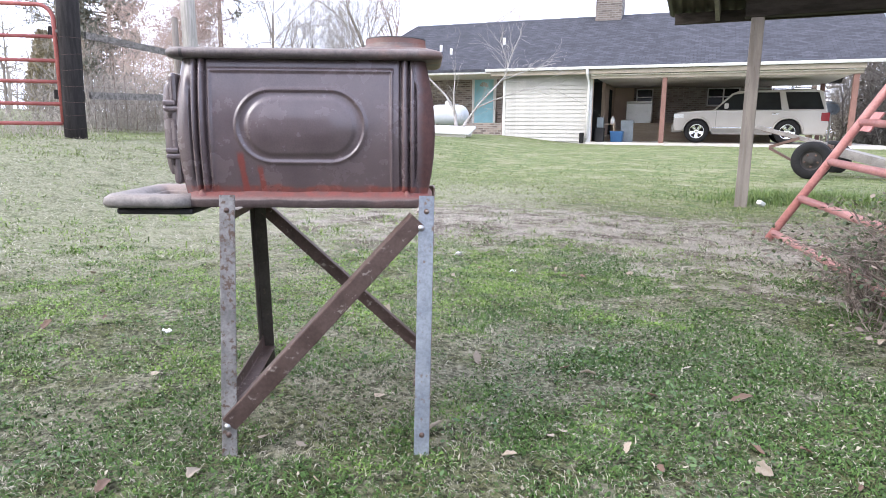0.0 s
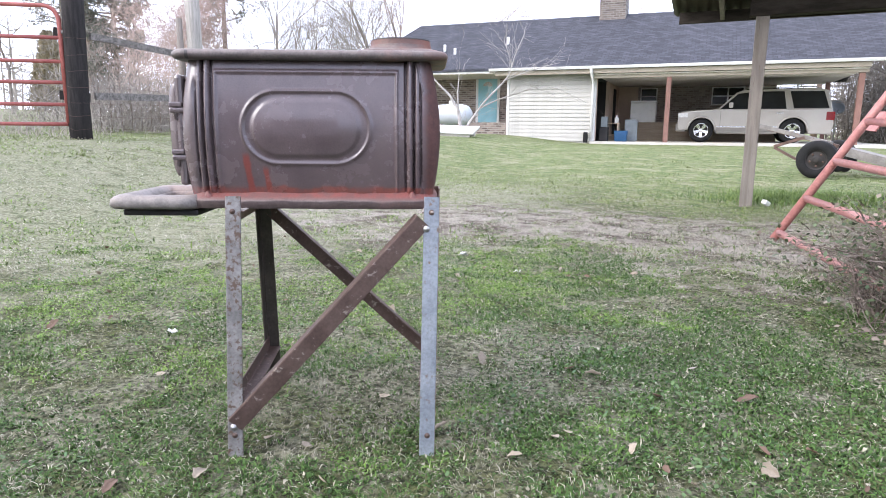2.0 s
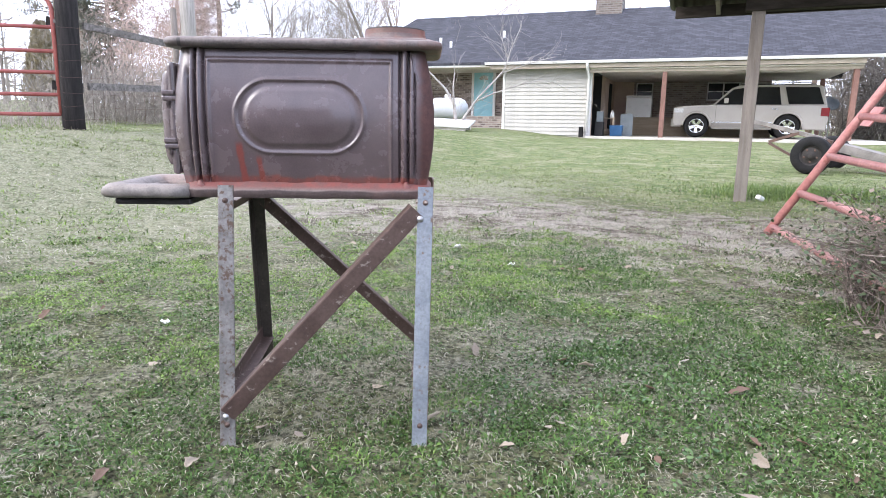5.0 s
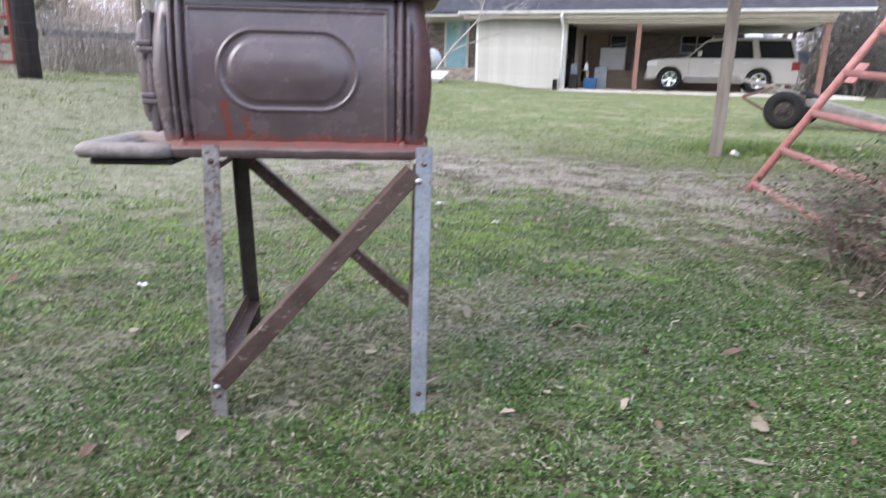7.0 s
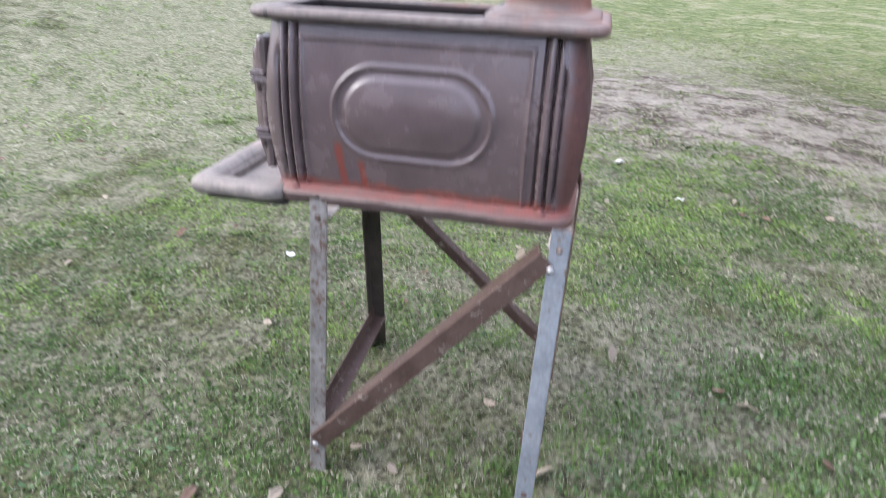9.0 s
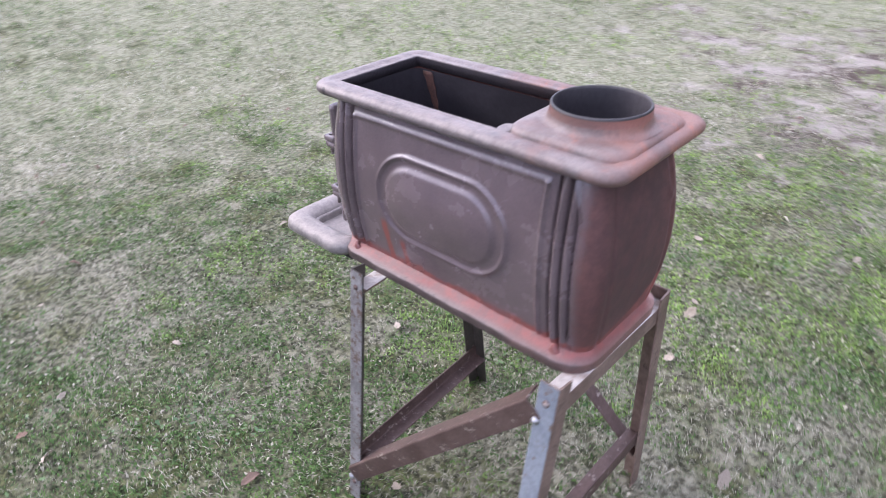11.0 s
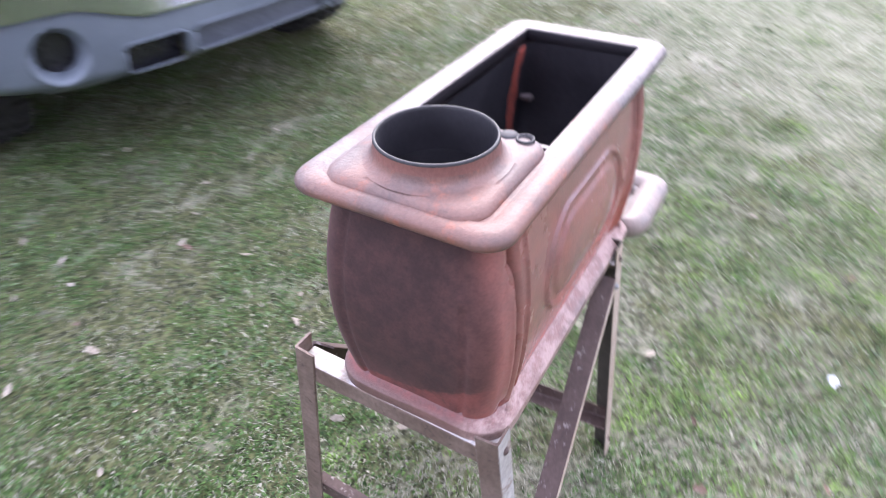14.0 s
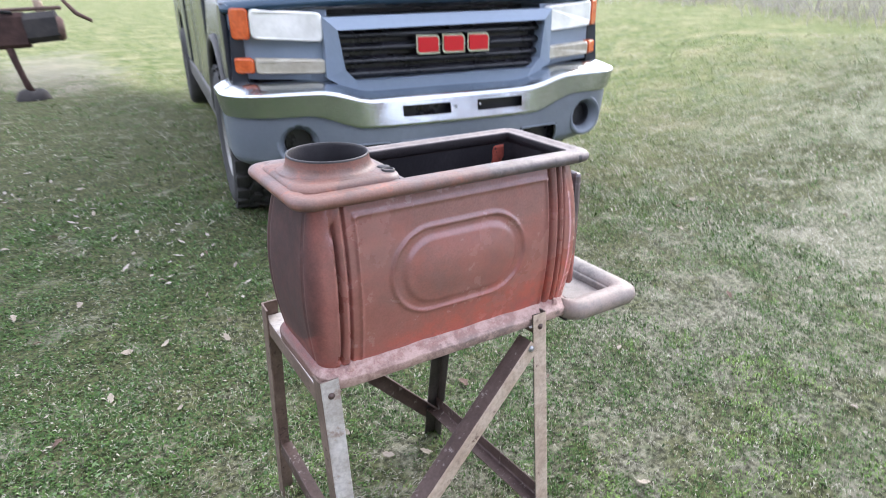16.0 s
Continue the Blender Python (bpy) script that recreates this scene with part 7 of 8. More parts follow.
def grow(rng, p, d, length, r, level, most, segs, tips, spread=0.6, up=0.12, kids=(3, 5)):
    """Limbs that fork into ever finer twigs."""
    n = 4 if level < 2 else 3
    q, dirn = np.array(p, float), np.array(d, float)
    for i in range(n):
        dirn = dirn + rng.normal(0, 0.13, 3) + np.array([0, 0, up * 0.4])
        dirn /= np.linalg.norm(dirn)
        e = q + dirn * length / n
        ra, rb = r * (1 - 0.55 * i / n), r * (1 - 0.55 * (i + 1) / n)
        segs.append((*q, ra, *e, rb))
        q = e
        if level < most and (i > 0 or level > 0):
            for _ in range(rng.integers(1, 3) if level else rng.integers(kids[0] - 1, kids[1])):
                a = dirn + rng.normal(0, spread, 3) + np.array([0, 0, up])
                a /= np.linalg.norm(a)
                grow(rng, q, a, length * rng.uniform(0.42, 0.68), rb * rng.uniform(0.45, 0.65), level + 1, most, segs, tips, spread, up, kids)
    tips.append((*q, *dirn))


def bare_tree(name, x, y, height, seed, label, twig=M_TWIGS, most=4, lean=(0, 0, 1), r=None, trunks=1, spread=0.6, buds=0):
    rng = np.random.default_rng(seed)
    segs, tips = [], []
    for k in range(trunks):
        d = np.array(lean, float) + rng.normal(0, 0.10 + 0.18 * (trunks > 1), 3)
        d /= np.linalg.norm(d)
        grow(rng, (0.12 * k, 0.08 * k, -0.1), d, height * 0.62, r or height * 0.012, 0, most, segs, tips, spread)
    segs = np.array(segs)
    thick = segs[:, 3] > height * 0.0042
    t = thing(name, label, "tree", pose(x, y, gz(x, y)))
    for nm, part_segs, m, sides in (("trunk", segs[thick], M_BARK, 7), ("crown", segs[~thick], twig, 3)):
        ob = new(nm, tubes_mesh(nm, np.column_stack([part_segs[:, :3], np.maximum(part_segs[:, 3], 0.004), part_segs[:, 4:7], np.maximum(part_segs[:, 7], 0.003)]), m, sides))
        ob.parent = t
    if buds:
        tp = np.array(tips)[:, :3]
        c = np.repeat(tp, buds, 0) + rng.normal(0, height * 0.015, (len(tp) * buds, 3))
        al = rng.normal(0, 1, c.shape)
        al /= np.linalg.norm(al, axis=1, keepdims=True)
        sd = np.cross(al, rng.normal(0, 1, al.shape))
        sd /= np.linalg.norm(sd, axis=1, keepdims=True)
        ob = new("bud_spray", cards_mesh("bud_spray", c, al, sd, rng.uniform(0.08, 0.20, len(c)), rng.uniform(0.015, 0.04, len(c)), twig))
        ob.parent = t
        ob["kind"] = "stuff"
    return t


def pine_tree(x, y, height, seed, low=0.45, wide=0.20, dense=1.0):
    rng = np.random.default_rng(seed)
    t = thing("pine_tree", "tall pine with an open grey-green crown", "tree", pose(x, y, gz(x, y)))
    bend = rng.normal(0, 0.02, 2)
    trunk = [(bend[0] * z * z / height, bend[1] * z * z / height, z) for z in np.linspace(-0.2, height, 9)]
    part("trunk", sweep(bmesh.new(), trunk, list(np.linspace(height * 0.017, 0.03, 9)), 8), M_PINEBARK, t)
    segs, cen, al = [], [], []
    for z in np.arange(height * low, height * 0.98, height * 0.022 / dense):
        f = (z / height - low) / (1 - low)
        reach = height * wide * (0.35 + 0.9 * math.sin(math.pi * min(0.15 + 0.85 * f, 1)) * rng.uniform(0.45, 1.1))
        a = rng.uniform(0, 2 * math.pi)
        p = np.array([bend[0] * z * z / height, bend[1] * z * z / height, z])
        d = np.array([math.cos(a), math.sin(a), rng.uniform(-0.05, 0.45)])
        for k in range(3):
            e = p + d * reach / 3
            segs.append((*p, 0.05 - 0.012 * k, *e, 0.038 - 0.012 * k))
            p = e
            d = d + rng.normal(0, 0.16, 3)
            if k:
                for _ in range(int(rng.integers(3, 6))):
                    c = p + rng.normal(0, reach * 0.10, 3)
                    segs.append((*p, 0.012, *c, 0.006))
                    m = int(rng.integers(14, 22))
                    v = rng.normal(0, 1, (m, 3)) + np.array([0, 0, 0.5])
                    v /= np.linalg.norm(v, axis=1, keepdims=True)
                    cen.append(c + rng.normal(0, 0.11, (m, 3)))
                    al.append(v)
    ob = new("limb_tangle", tubes_mesh("limb_tangle", segs, M_PINEBARK, 4))
    ob.parent = t
    cen, al = np.concatenate(cen), np.concatenate(al)
    sd = np.cross(al, rng.normal(0, 1, al.shape))
    sd /= np.linalg.norm(sd, axis=1, keepdims=True)
    ob = new("crown", cards_mesh("crown", cen, al, sd, rng.uniform(0.16, 0.32, len(cen)), rng.uniform(0.04, 0.09, len(cen)), M_NEEDLES))
    ob.parent = t
    return t


def cedar_tree(x, y, height, seed):
    rng = np.random.default_rng(seed)
    t = thing("cedar_tree", "bushy olive-brown cedar at the field edge", "tree", pose(x, y, gz(x, y)))
    part("trunk", sweep(bmesh.new(), [(0, 0, -0.2), (0.02, 0, height * 0.5), (0, 0, height * 0.95)], [0.11, 0.07, 0.02], 8), M_PINEBARK, t)
    n = 9000
    z = height * (0.04 + 0.96 * rng.random(n) ** 0.85)
    rad = height * 0.24 * np.clip(1.05 - z / height, 0.02, 1) ** 0.7 * (0.55 + 0.5 * rng.random(n)) * (1 + 0.22 * np.sin(z * 5 + rng.integers(0, 6, n)))
    a = rng.uniform(0, 2 * np.pi, n)
    c = np.stack([rad * np.cos(a), rad * np.sin(a), z], 1)
    al = np.stack([np.cos(a) * 0.5, np.sin(a) * 0.5, np.ones(n)], 1) + rng.normal(0, 0.4, (n, 3))
    al /= np.linalg.norm(al, axis=1, keepdims=True)
    sd = np.cross(al, rng.normal(0, 1, al.shape))
    sd /= np.linalg.norm(sd, axis=1, keepdims=True)
    ob = new("crown", cards_mesh("crown", c, al, sd, rng.uniform(0.14, 0.3, n), rng.uniform(0.04, 0.09, n), M_CEDAR))
    ob.parent = t
    return t


for k, (x, y, hh, low) in enumerate(((-17.9, 34.1, 13.0, 0.32), (-15.1, 31.0, 9.8, 0.05), (-22.4, 43.0, 16.0, 0.4), (-12.7, 40.5, 13.5, 0.45), (-28.5, 51.0, 17.0, 0.4), (24.0, 38.0, 12.0, 0.3))):
    pine_tree(x, y, hh, 20 + k, low, wide=0.13 if k == 1 else 0.2, dense=(0.8, 3.0, 1.0, 1.4, 1.0, 1.2)[k])
for k, (x, y, hh, red) in enumerate(((-10.0, 26.2, 5.4, 1), (-9.9, 30.5, 6.2, 1), (-6.2, 31.7, 7.4, 0), (-3.9, 33.1, 7.0, 0), (-2.2, 28.3, 9.5, 0), (-0.2, 44.4, 12.0, 1), (4.0, 48.3, 12.4, 1), (8.3, 45.8, 11.8, 1), (10.6, 47.4, 12.0, 1), (16.2, 46.0, 12.2, 1), (-21.1, 32.2, 7.5, 0), (-8.6, 36.0, 9.8, 0), (19.8, 26.2, 7.0, 0), (18.0, 22.6, 4.2, 0), (-15.0, 26.0, 5.0, 0))):
    bare_tree("bare_tree", x, y, hh, 60 + k, "leafless tree with reddish spring twigs" if red else "leafless grey tree with fine spreading twigs", M_REDTWIGS if red else M_TWIGS, 3 if y > 39 else 4, spread=0.75 if red else 0.6, trunks=4 if k in (2, 3) else 1, r=0.075 if k in (2, 3) else None, buds=(14 if y > 39 else 7) if red else 0)
cedar_tree(-16.4, 27.7, 3.5, 5)


def ornamental_tree():
    """A small pale tree before the porch: a short trunk and a few long bare limbs that reach over the wall."""
    rng = np.random.default_rng(91)
    x, y = 1.20, 17.6
    t = thing("ornamental_tree", "small pale leafless tree with long limbs before the porch", "tree", pose(x, y, gz(x, y)))
    limbs = (((0, 0, -0.1), (-0.10, 0.05, 0.7), (-0.35, 0.1, 1.15), (-0.95, 0.1, 1.75), (-1.15, 0.15, 2.1)),
             ((-0.1, 0.03, 0.6), (-0.14, 0.0, 1.2), (-0.10, -0.1, 1.8)),
             ((0, 0, -0.05), (0.22, -0.05, 0.40), (0.62, -0.1, 0.95), (1.10, -0.05, 1.45), (1.36, 0.0, 1.75), (1.52, 0.05, 2.3), (1.80, 0.05, 2.95)),
             ((0.50, -0.08, 0.80), (1.05, -0.25, 1.05), (1.80, -0.3, 1.30), (2.40, -0.4, 1.42), (2.75, -0.4, 1.35)),
             ((1.25, 0.0, 1.6), (1.85, 0.2, 1.85), (2.5, 0.25, 2.05), (2.9, 0.3, 2.15)),
             ((1.45, 0.02, 2.0), (1.30, 0.15, 2.5), (1.22, 0.2, 2.75)))
    size = (0.060, 0.035, 0.038, 0.020, 0.018, 0.010)
    segs = []
    for k, (pts, r) in enumerate(zip(limbs, size)):
        part("trunk" if k == 0 else "limb", sweep(bmesh.new(), list(pts), list(np.linspace(r, 0.006, len(pts))), 8), M_PALEBARK, t)
        for i in range(1, len(pts)):
            a, b = np.array(pts[i - 1], float), np.array(pts[i], float)
            for _ in range(5 if k > 1 else 3):
                p = a + (b - a) * rng.random()
                d = (b - a) / np.linalg.norm(b - a) + rng.normal(0, 0.55, 3)
                r2 = 0.006
                for n in range(4):
                    e = p + d * rng.uniform(0.07, 0.15)
                    segs.append((*p, r2, *e, r2 * 0.75))
                    f = e + (d + rng.normal(0, 0.6, 3)) * 0.16
                    segs.append((*e, r2 * 0.6, *f, 0.002))
                    p, r2 = e, r2 * 0.75
                    d = d + rng.normal(0, 0.25, 3)
    ob = new("crown", tubes_mesh("crown", segs, M_PALEBARK, 3))
    ob.parent = t


M_PALEBARK = mat("pale_grey_bark", (0.36, 0.33, 0.31), (0.50, 0.47, 0.45), 6, 60, 0.85, 0, 0.4)
ornamental_tree()


def far_woods():
    """A belt of grey trunks and twigs all round, far behind everything."""
    rng = np.random.default_rng(7)
    segs = []
    for k in range(320):
        a = rng.uniform(0, 2 * math.pi)
        d = rng.uniform(75, 120)
        x, y = d * math.sin(a), d * math.cos(a)
        if -0.2 < a < 0.9 and d < 60:
            continue
        z = gz(x, y)
        hh = rng.uniform(4, 9.5)
        segs.append((x, y, z, 0.16, x + rng.normal(0, 0.3), y, z + hh, 0.04))
        for j in range(15):
            zz = z + hh * rng.uniform(0.15, 0.95)
            v = rng.normal(0, 1, 3)
            v[2] = abs(v[2]) * 0.8
            v *= rng.uniform(1.0, 2.6) / np.linalg.norm(v)
            segs.append((x, y, zz, 0.07, x + v[0], y + v[1], zz + v[2], 0.03))
            w = v * 0.6 + rng.normal(0, 0.5, 3)
            segs.append((x + v[0] * 0.5, y + v[1] * 0.5, zz + v[2] * 0.5, 0.06, x + w[0] + v[0] * 0.5, y + w[1] + v[1] * 0.5, zz + v[2] * 0.5 + abs(w[2]), 0.025))
    ob = new("far_woods", tubes_mesh("far_woods", segs, M_TWIGS, 3))
    tagged(ob, "distant belt of grey leafless woods", "woods", kind="stuff")


far_woods()


def dry_brush():
    """Dead weeds and saplings behind the fence and along the far edges of the lawn."""
    rng = np.random.default_rng(11)
    segs = []

    def clump(x, y, hh, n, wide):
        for _ in range(n):
            px, py = x + rng.normal(0, wide), y + rng.normal(0, wide)
            p = np.array([px, py, gz(px, py) - 0.02])
            d = np.array([rng.normal(0, 0.34), rng.normal(0, 0.34), 1.0])
            L = hh * rng.uniform(0.35, 1.1)
            r = rng.uniform(0.002, 0.007)
            for k in range(3):
                e = p + d * L / 3
                segs.append((*p, r * (1 - 0.28 * k), *e, r * (1 - 0.28 * (k + 1))))
                p = e
                d = d + rng.normal(0, 0.34, 3)
                if k:
                    for _ in range(3):
                        v = d + rng.normal(0, 0.7, 3)
                        e2 = p + v * L * 0.22
                        segs.append((*p, r * 0.45, *e2, r * 0.25))
    for k in range(150):
        t = rng.random()
        x = -9.5 + 8.6 * t + rng.normal(0, 0.5)
        y = 8.6 + 4.0 * t + rng.uniform(-0.3, 4.5)
        if -x + 0.4 * y < 5.9 or (x / (y + 1.56) < -0.49 and k % 8):
            continue
        clump(x, y, rng.uniform(0.5, 1.45), 8, 0.35)
    for k in range(44):
        clump(-9.5 + 5.0 * rng.random(), 6.9 + 1.8 * rng.random(), rng.uniform(0.15, 0.45), 16, 0.25)
    # the rough edge of the field beyond the pickup
    edge = ((-9.6, -1.6), (-10.4, -4.0), (-12.2, -6.8), (-15.8, -12.2), (-18.0, -16.5))
    for k in range(84):
        t = 4 * rng.random()
        i = int(t)
        x = edge[i][0] + (edge[i + 1][0] - edge[i][0]) * (t - i) - abs(rng.normal(0, 0.9))
        y = edge[i][1] + (edge[i + 1][1] - edge[i][1]) * (t - i) + rng.normal(0, 0.5)
        clump(x, y, rng.uniform(0.35, 1.1), 15, 0.42)
    for k in range(30):
        clump(-8 + 16 * rng.random(), 27 + 6 * rng.random(), rng.uniform(1.0, 2.5), 11, 0.5)
    for k in range(40):
        clump(-18 + 14 * rng.random(), -13 - 5 * rng.random(), rng.uniform(0.3, 0.9), 11, 0.5)
    ob = new("dry_brush", tubes_mesh("dry_brush", segs, M_DRYSTEMS, 3))
    tagged(ob, "pale dead weeds and saplings along the fence", "brush", kind="stuff")


dry_brush()


def fine_brush(name, n, near, far, a0, a1, tall, material, label, seed):
    """A soft mass of upright twigs seen between the fence rails, in bushes of uneven height."""
    rng = np.random.default_rng(seed)
    bush = 46
    ba, bd, bh = rng.uniform(a0, a1, bush), rng.uniform(near, far, bush), tall * rng.uniform(0.45, 1.0, bush)
    k = rng.integers(0, bush, n)
    x = 0.27 + bd[k] * np.sin(ba[k]) + rng.normal(0, 0.45, n)
    y = -1.56 + bd[k] * np.cos(ba[k]) + rng.normal(0, 0.45, n)
    c = np.stack([x, y, ground_z(x, y) + bh[k] * rng.random(n) ** 1.2], 1)
    al = rng.normal(0, 0.7, (n, 3)) + np.array([0, 0, 1.0])
    al /= np.linalg.norm(al, axis=1, keepdims=True)
    sd = np.cross(al, rng.normal(0, 1, al.shape))
    sd /= np.linalg.norm(sd, axis=1, keepdims=True)
    ob = new(name, cards_mesh(name, c, al, sd, rng.uniform(0.10, 0.30, n), rng.uniform(0.004, 0.011, n) * near / 10, material))
    tagged(ob, label, "brush", kind="stuff")


fine_brush("weed_brush", 13000, 11.5, 16.5, -0.512, -0.36, 1.05, M_THICKET, "pale tangled dead weeds behind the fence", 31)
fine_brush("pink_brush", 9000, 19.0, 25.0, -0.432, -0.365, 3.7, M_REDTWIGS, "pinkish budding shrubs beyond the fence", 32)


def thicket():
    """Grey-brown brush and saplings at the end of the house."""
    rng = np.random.default_rng(19)
    segs = []
    for k in range(480):
        d, a = rng.uniform(27, 41), rng.uniform(0.49, 0.74)
        x, y = d * math.sin(a) + 0.27, d * math.cos(a) - 1.56
        if ((x - 5.72) * 0.39 + (y - 20.68) * 0.92) < 0 or (x - 5.72) * 0.92 - (y - 20.68) * 0.39 < 9.6:
            continue
        p = np.array([x, y, gz(x, y) - 0.05])
        v = np.array([rng.normal(0, 0.2), rng.normal(0, 0.2), 1.0])
        L, r = rng.uniform(1.6, 6.0), rng.uniform(0.018, 0.044)
        for i in range(5):
            e = p + v * L / 5
            segs.append((*p, r, *e, r * 0.75))
            p, r = e, r * 0.75
            v = v + rng.normal(0, 0.2, 3)
            for _ in range(4):
                w = v + rng.normal(0, 0.8, 3)
                f = p + w * L * rng.uniform(0.08, 0.2)
                segs.append((*p, r * 0.6, *f, r * 0.35))
                g = f + (w + rng.normal(0, 0.6, 3)) * L * 0.08
                segs.append((*f, r * 0.4, *g, r * 0.25))
    ob = new("thicket", tubes_mesh("thicket", segs, M_THICKET, 3))
    tagged(ob, "dense grey-brown leafless thicket beyond the carport", "brush", kind="stuff")
    # dead leaves that still cling among the stems
    n = 15000
    d, a = rng.uniform(30, 42, n), rng.uniform(0.46, 0.80, n)
    x, y = d * np.sin(a) + 0.27, d * np.cos(a) - 1.56
    ok = ((x - 5.72) * 0.39 + (y - 20.68) * 0.92 > 0) & ((x - 5.72) * 0.92 - (y - 20.68) * 0.39 > 9.6)
    x, y = x[ok], y[ok]
    n = len(x)
    c = np.stack([x, y, ground_z(x, y) + 4.4 * rng.random(n) ** 1.4], 1)
    al = rng.normal(0, 1, (n, 3))
    al /= np.linalg.norm(al, axis=1, keepdims=True)
    sd = np.cross(al, rng.normal(0, 1, al.shape))
    sd /= np.linalg.norm(sd, axis=1, keepdims=True)
    ob = new("thicket_leaves", cards_mesh("thicket_leaves", c, al, sd, rng.uniform(0.14, 0.38, n), rng.uniform(0.06, 0.16, n), M_THICKET))
    tagged(ob, "grey-brown dead leaves clinging in the thicket", "leaves", kind="stuff")


thicket()


def bramble():
    """A heap of brambles and vines over the foot of the leaning gate."""
    rng = np.random.default_rng(13)
    t = thing("bramble_heap", "tangled heap of bare canes with dark green leaves", "bush", pose(2.36, 0.40, gz(2.36, 0.40)))
    segs, tips = [], []
    for k in range(860):
        a, rr = rng.uniform(0, 2 * math.pi), math.sqrt(rng.random())
        p = np.array([0.52 * rr * math.cos(a), 0.72 * rr * math.sin(a), 0.0])
        top = 0.50 * (1 - 0.55 * rr * rr)
        d = np.array([rng.normal(0.0, 0.40), rng.normal(0, 0.5), 1.0])
        d /= np.linalg.norm(d)
        L, r = top * rng.uniform(0.9, 1.7), rng.uniform(0.0014, 0.004)
        n = 6
        for i in range(n):
            e = p + d * L / n
            e[2] = max(e[2], 0.01)
            segs.append((*p, r, *e, r * 0.85))
            r *= 0.85
            p = e
            d = d + rng.normal(0, 0.20, 3) - np.array([0, 0, 0.16 * i / n * 2])
            d /= np.linalg.norm(d)
            if i > 0:
                for _ in range(int(rng.integers(1, 4))):
                    v = d + rng.normal(0, 0.8, 3)
                    v /= np.linalg.norm(v)
                    e2 = p + v * rng.uniform(0.03, 0.14)
                    segs.append((*p, r * 0.6, *e2, r * 0.35))
                    tips.append(e2)
    ob = new("cane_tangle", tubes_mesh("cane_tangle", segs, M_CANES, 4))
    ob.parent = t
    ob["kind"] = "stuff"
    tips = np.array(tips)
    for nm, m, share in (("green_leaves", M_BRAMBLE, 0.36), ("dead_leaves", M_DEADLEAF, 0.14)):
        c = tips[rng.random(len(tips)) < share]
        c = np.repeat(c, 3, 0) + rng.normal(0, 0.018, (len(c) * 3, 3))
        al = rng.normal(0, 1, c.shape)
        al[:, 2] *= 0.5
        al /= np.linalg.norm(al, axis=1, keepdims=True)
        sd = np.cross(al, rng.normal(0, 0.4, al.shape) + np.array([0, 0, 1.0]))
        sd /= np.maximum(np.linalg.norm(sd, axis=1, keepdims=True), 1e-6)
        ob = new(nm, cards_mesh(nm, c, al, sd, rng.uniform(0.015, 0.034, len(c)), rng.uniform(0.009, 0.020, len(c)), m))
        ob.parent = t
        ob["kind"] = "stuff"


bramble()


# ---- lawn ----
def value_noise(x, y, scale, seed):
    """Smooth random heights between 0 and 1 over the plan."""
    tab = np.random.default_rng(seed).random((64, 64))
    u, v = np.asarray(x) * scale + 500.3, np.asarray(y) * scale + 500.7
    i, j = np.floor(u).astype(int), np.floor(v).astype(int)
    fu, fv = u - i, v - j
    fu, fv = fu * fu * (3 - 2 * fu), fv * fv * (3 - 2 * fv)
    a, b = tab[i % 64, j % 64], tab[(i + 1) % 64, j % 64]
    c, d = tab[i % 64, (j + 1) % 64], tab[(i + 1) % 64, (j + 1) % 64]
    return (a * (1 - fu) + b * fu) * (1 - fv) + (c * (1 - fu) + d * fu) * fv


def dirt_mask(x, y):
    c, s = math.cos(-DIRT_TURN), math.sin(-DIRT_TURN)
    dx, dy = x - DIRT_AT[0], y - DIRT_AT[1]
    u, v = (c * dx - s * dy) / DIRT_SIZE[0], (s * dx + c * dy) / DIRT_SIZE[1]
    return np.hypot(u, v) + 1.7 * (value_noise(x, y, 1.7, 71) - 0.5) + 1.0 * (value_noise(x, y, 4.3, 72) - 0.5)


def lushness(x, y):
    """How much green grows at a place: patches a hand to a stride across, less towards the field and on the track."""
    f = 0.40 * value_noise(x, y, 1.4, 73) + 0.64 * value_noise(x, y, 4.2, 74) + 0.30 * value_noise(x, y, 12.0, 75)
    pale = sstep(0.8, 3.8, -x + 0.8 * y) * sstep(-6.0, -0.4, y)
    verdant = sstep(3.4, 5.4, y - 2.6 * pale)
    f = f - 0.09 * pale + 0.10 * verdant + 0.085 * sstep(0.25, 0.9, x) + 0.06 * sstep(0.3, 1.4, x - y - 0.6) + 0.05 * sstep(0.2, 1.2, -y)
    return np.clip((f - 0.592) / 0.09, 0, 1) * sstep(0.2, 0.9, dirt_mask(x, y))


def spread_points(rng, n, where):
    """Places on the lawn: 'near' round the stove, 'yard' a wider ring, 'far' towards the house."""
    a = rng.uniform(0, 2 * np.pi, n)
    if where == "near":
        r = 2.9 * rng.random(n) ** 0.60
        return 0.15 + r * np.cos(a), -0.1 + r * np.sin(a)
    if where == "track":
        c, s = math.cos(DIRT_TURN), math.sin(DIRT_TURN)
        u, v = rng.normal(0, 0.55, n) * DIRT_SIZE[0], rng.normal(0, 0.5, n) * DIRT_SIZE[1]
        return DIRT_AT[0] + c * u - s * v, DIRT_AT[1] + s * u + c * v
    if where == "lush":
        return rng.uniform(0.45, 2.15, n), rng.uniform(-1.0, 2.0, n)
    if where == "yard":
        r = 2.2 + 6.8 * rng.random(n) ** 0.9
        return r * np.cos(a), r * np.sin(a)
    d = 7.0 + 16.5 * rng.random(n)
    a = rng.uniform(-0.62, 0.75, n)
    return d * np.sin(a), -1.5 + d * np.cos(a)


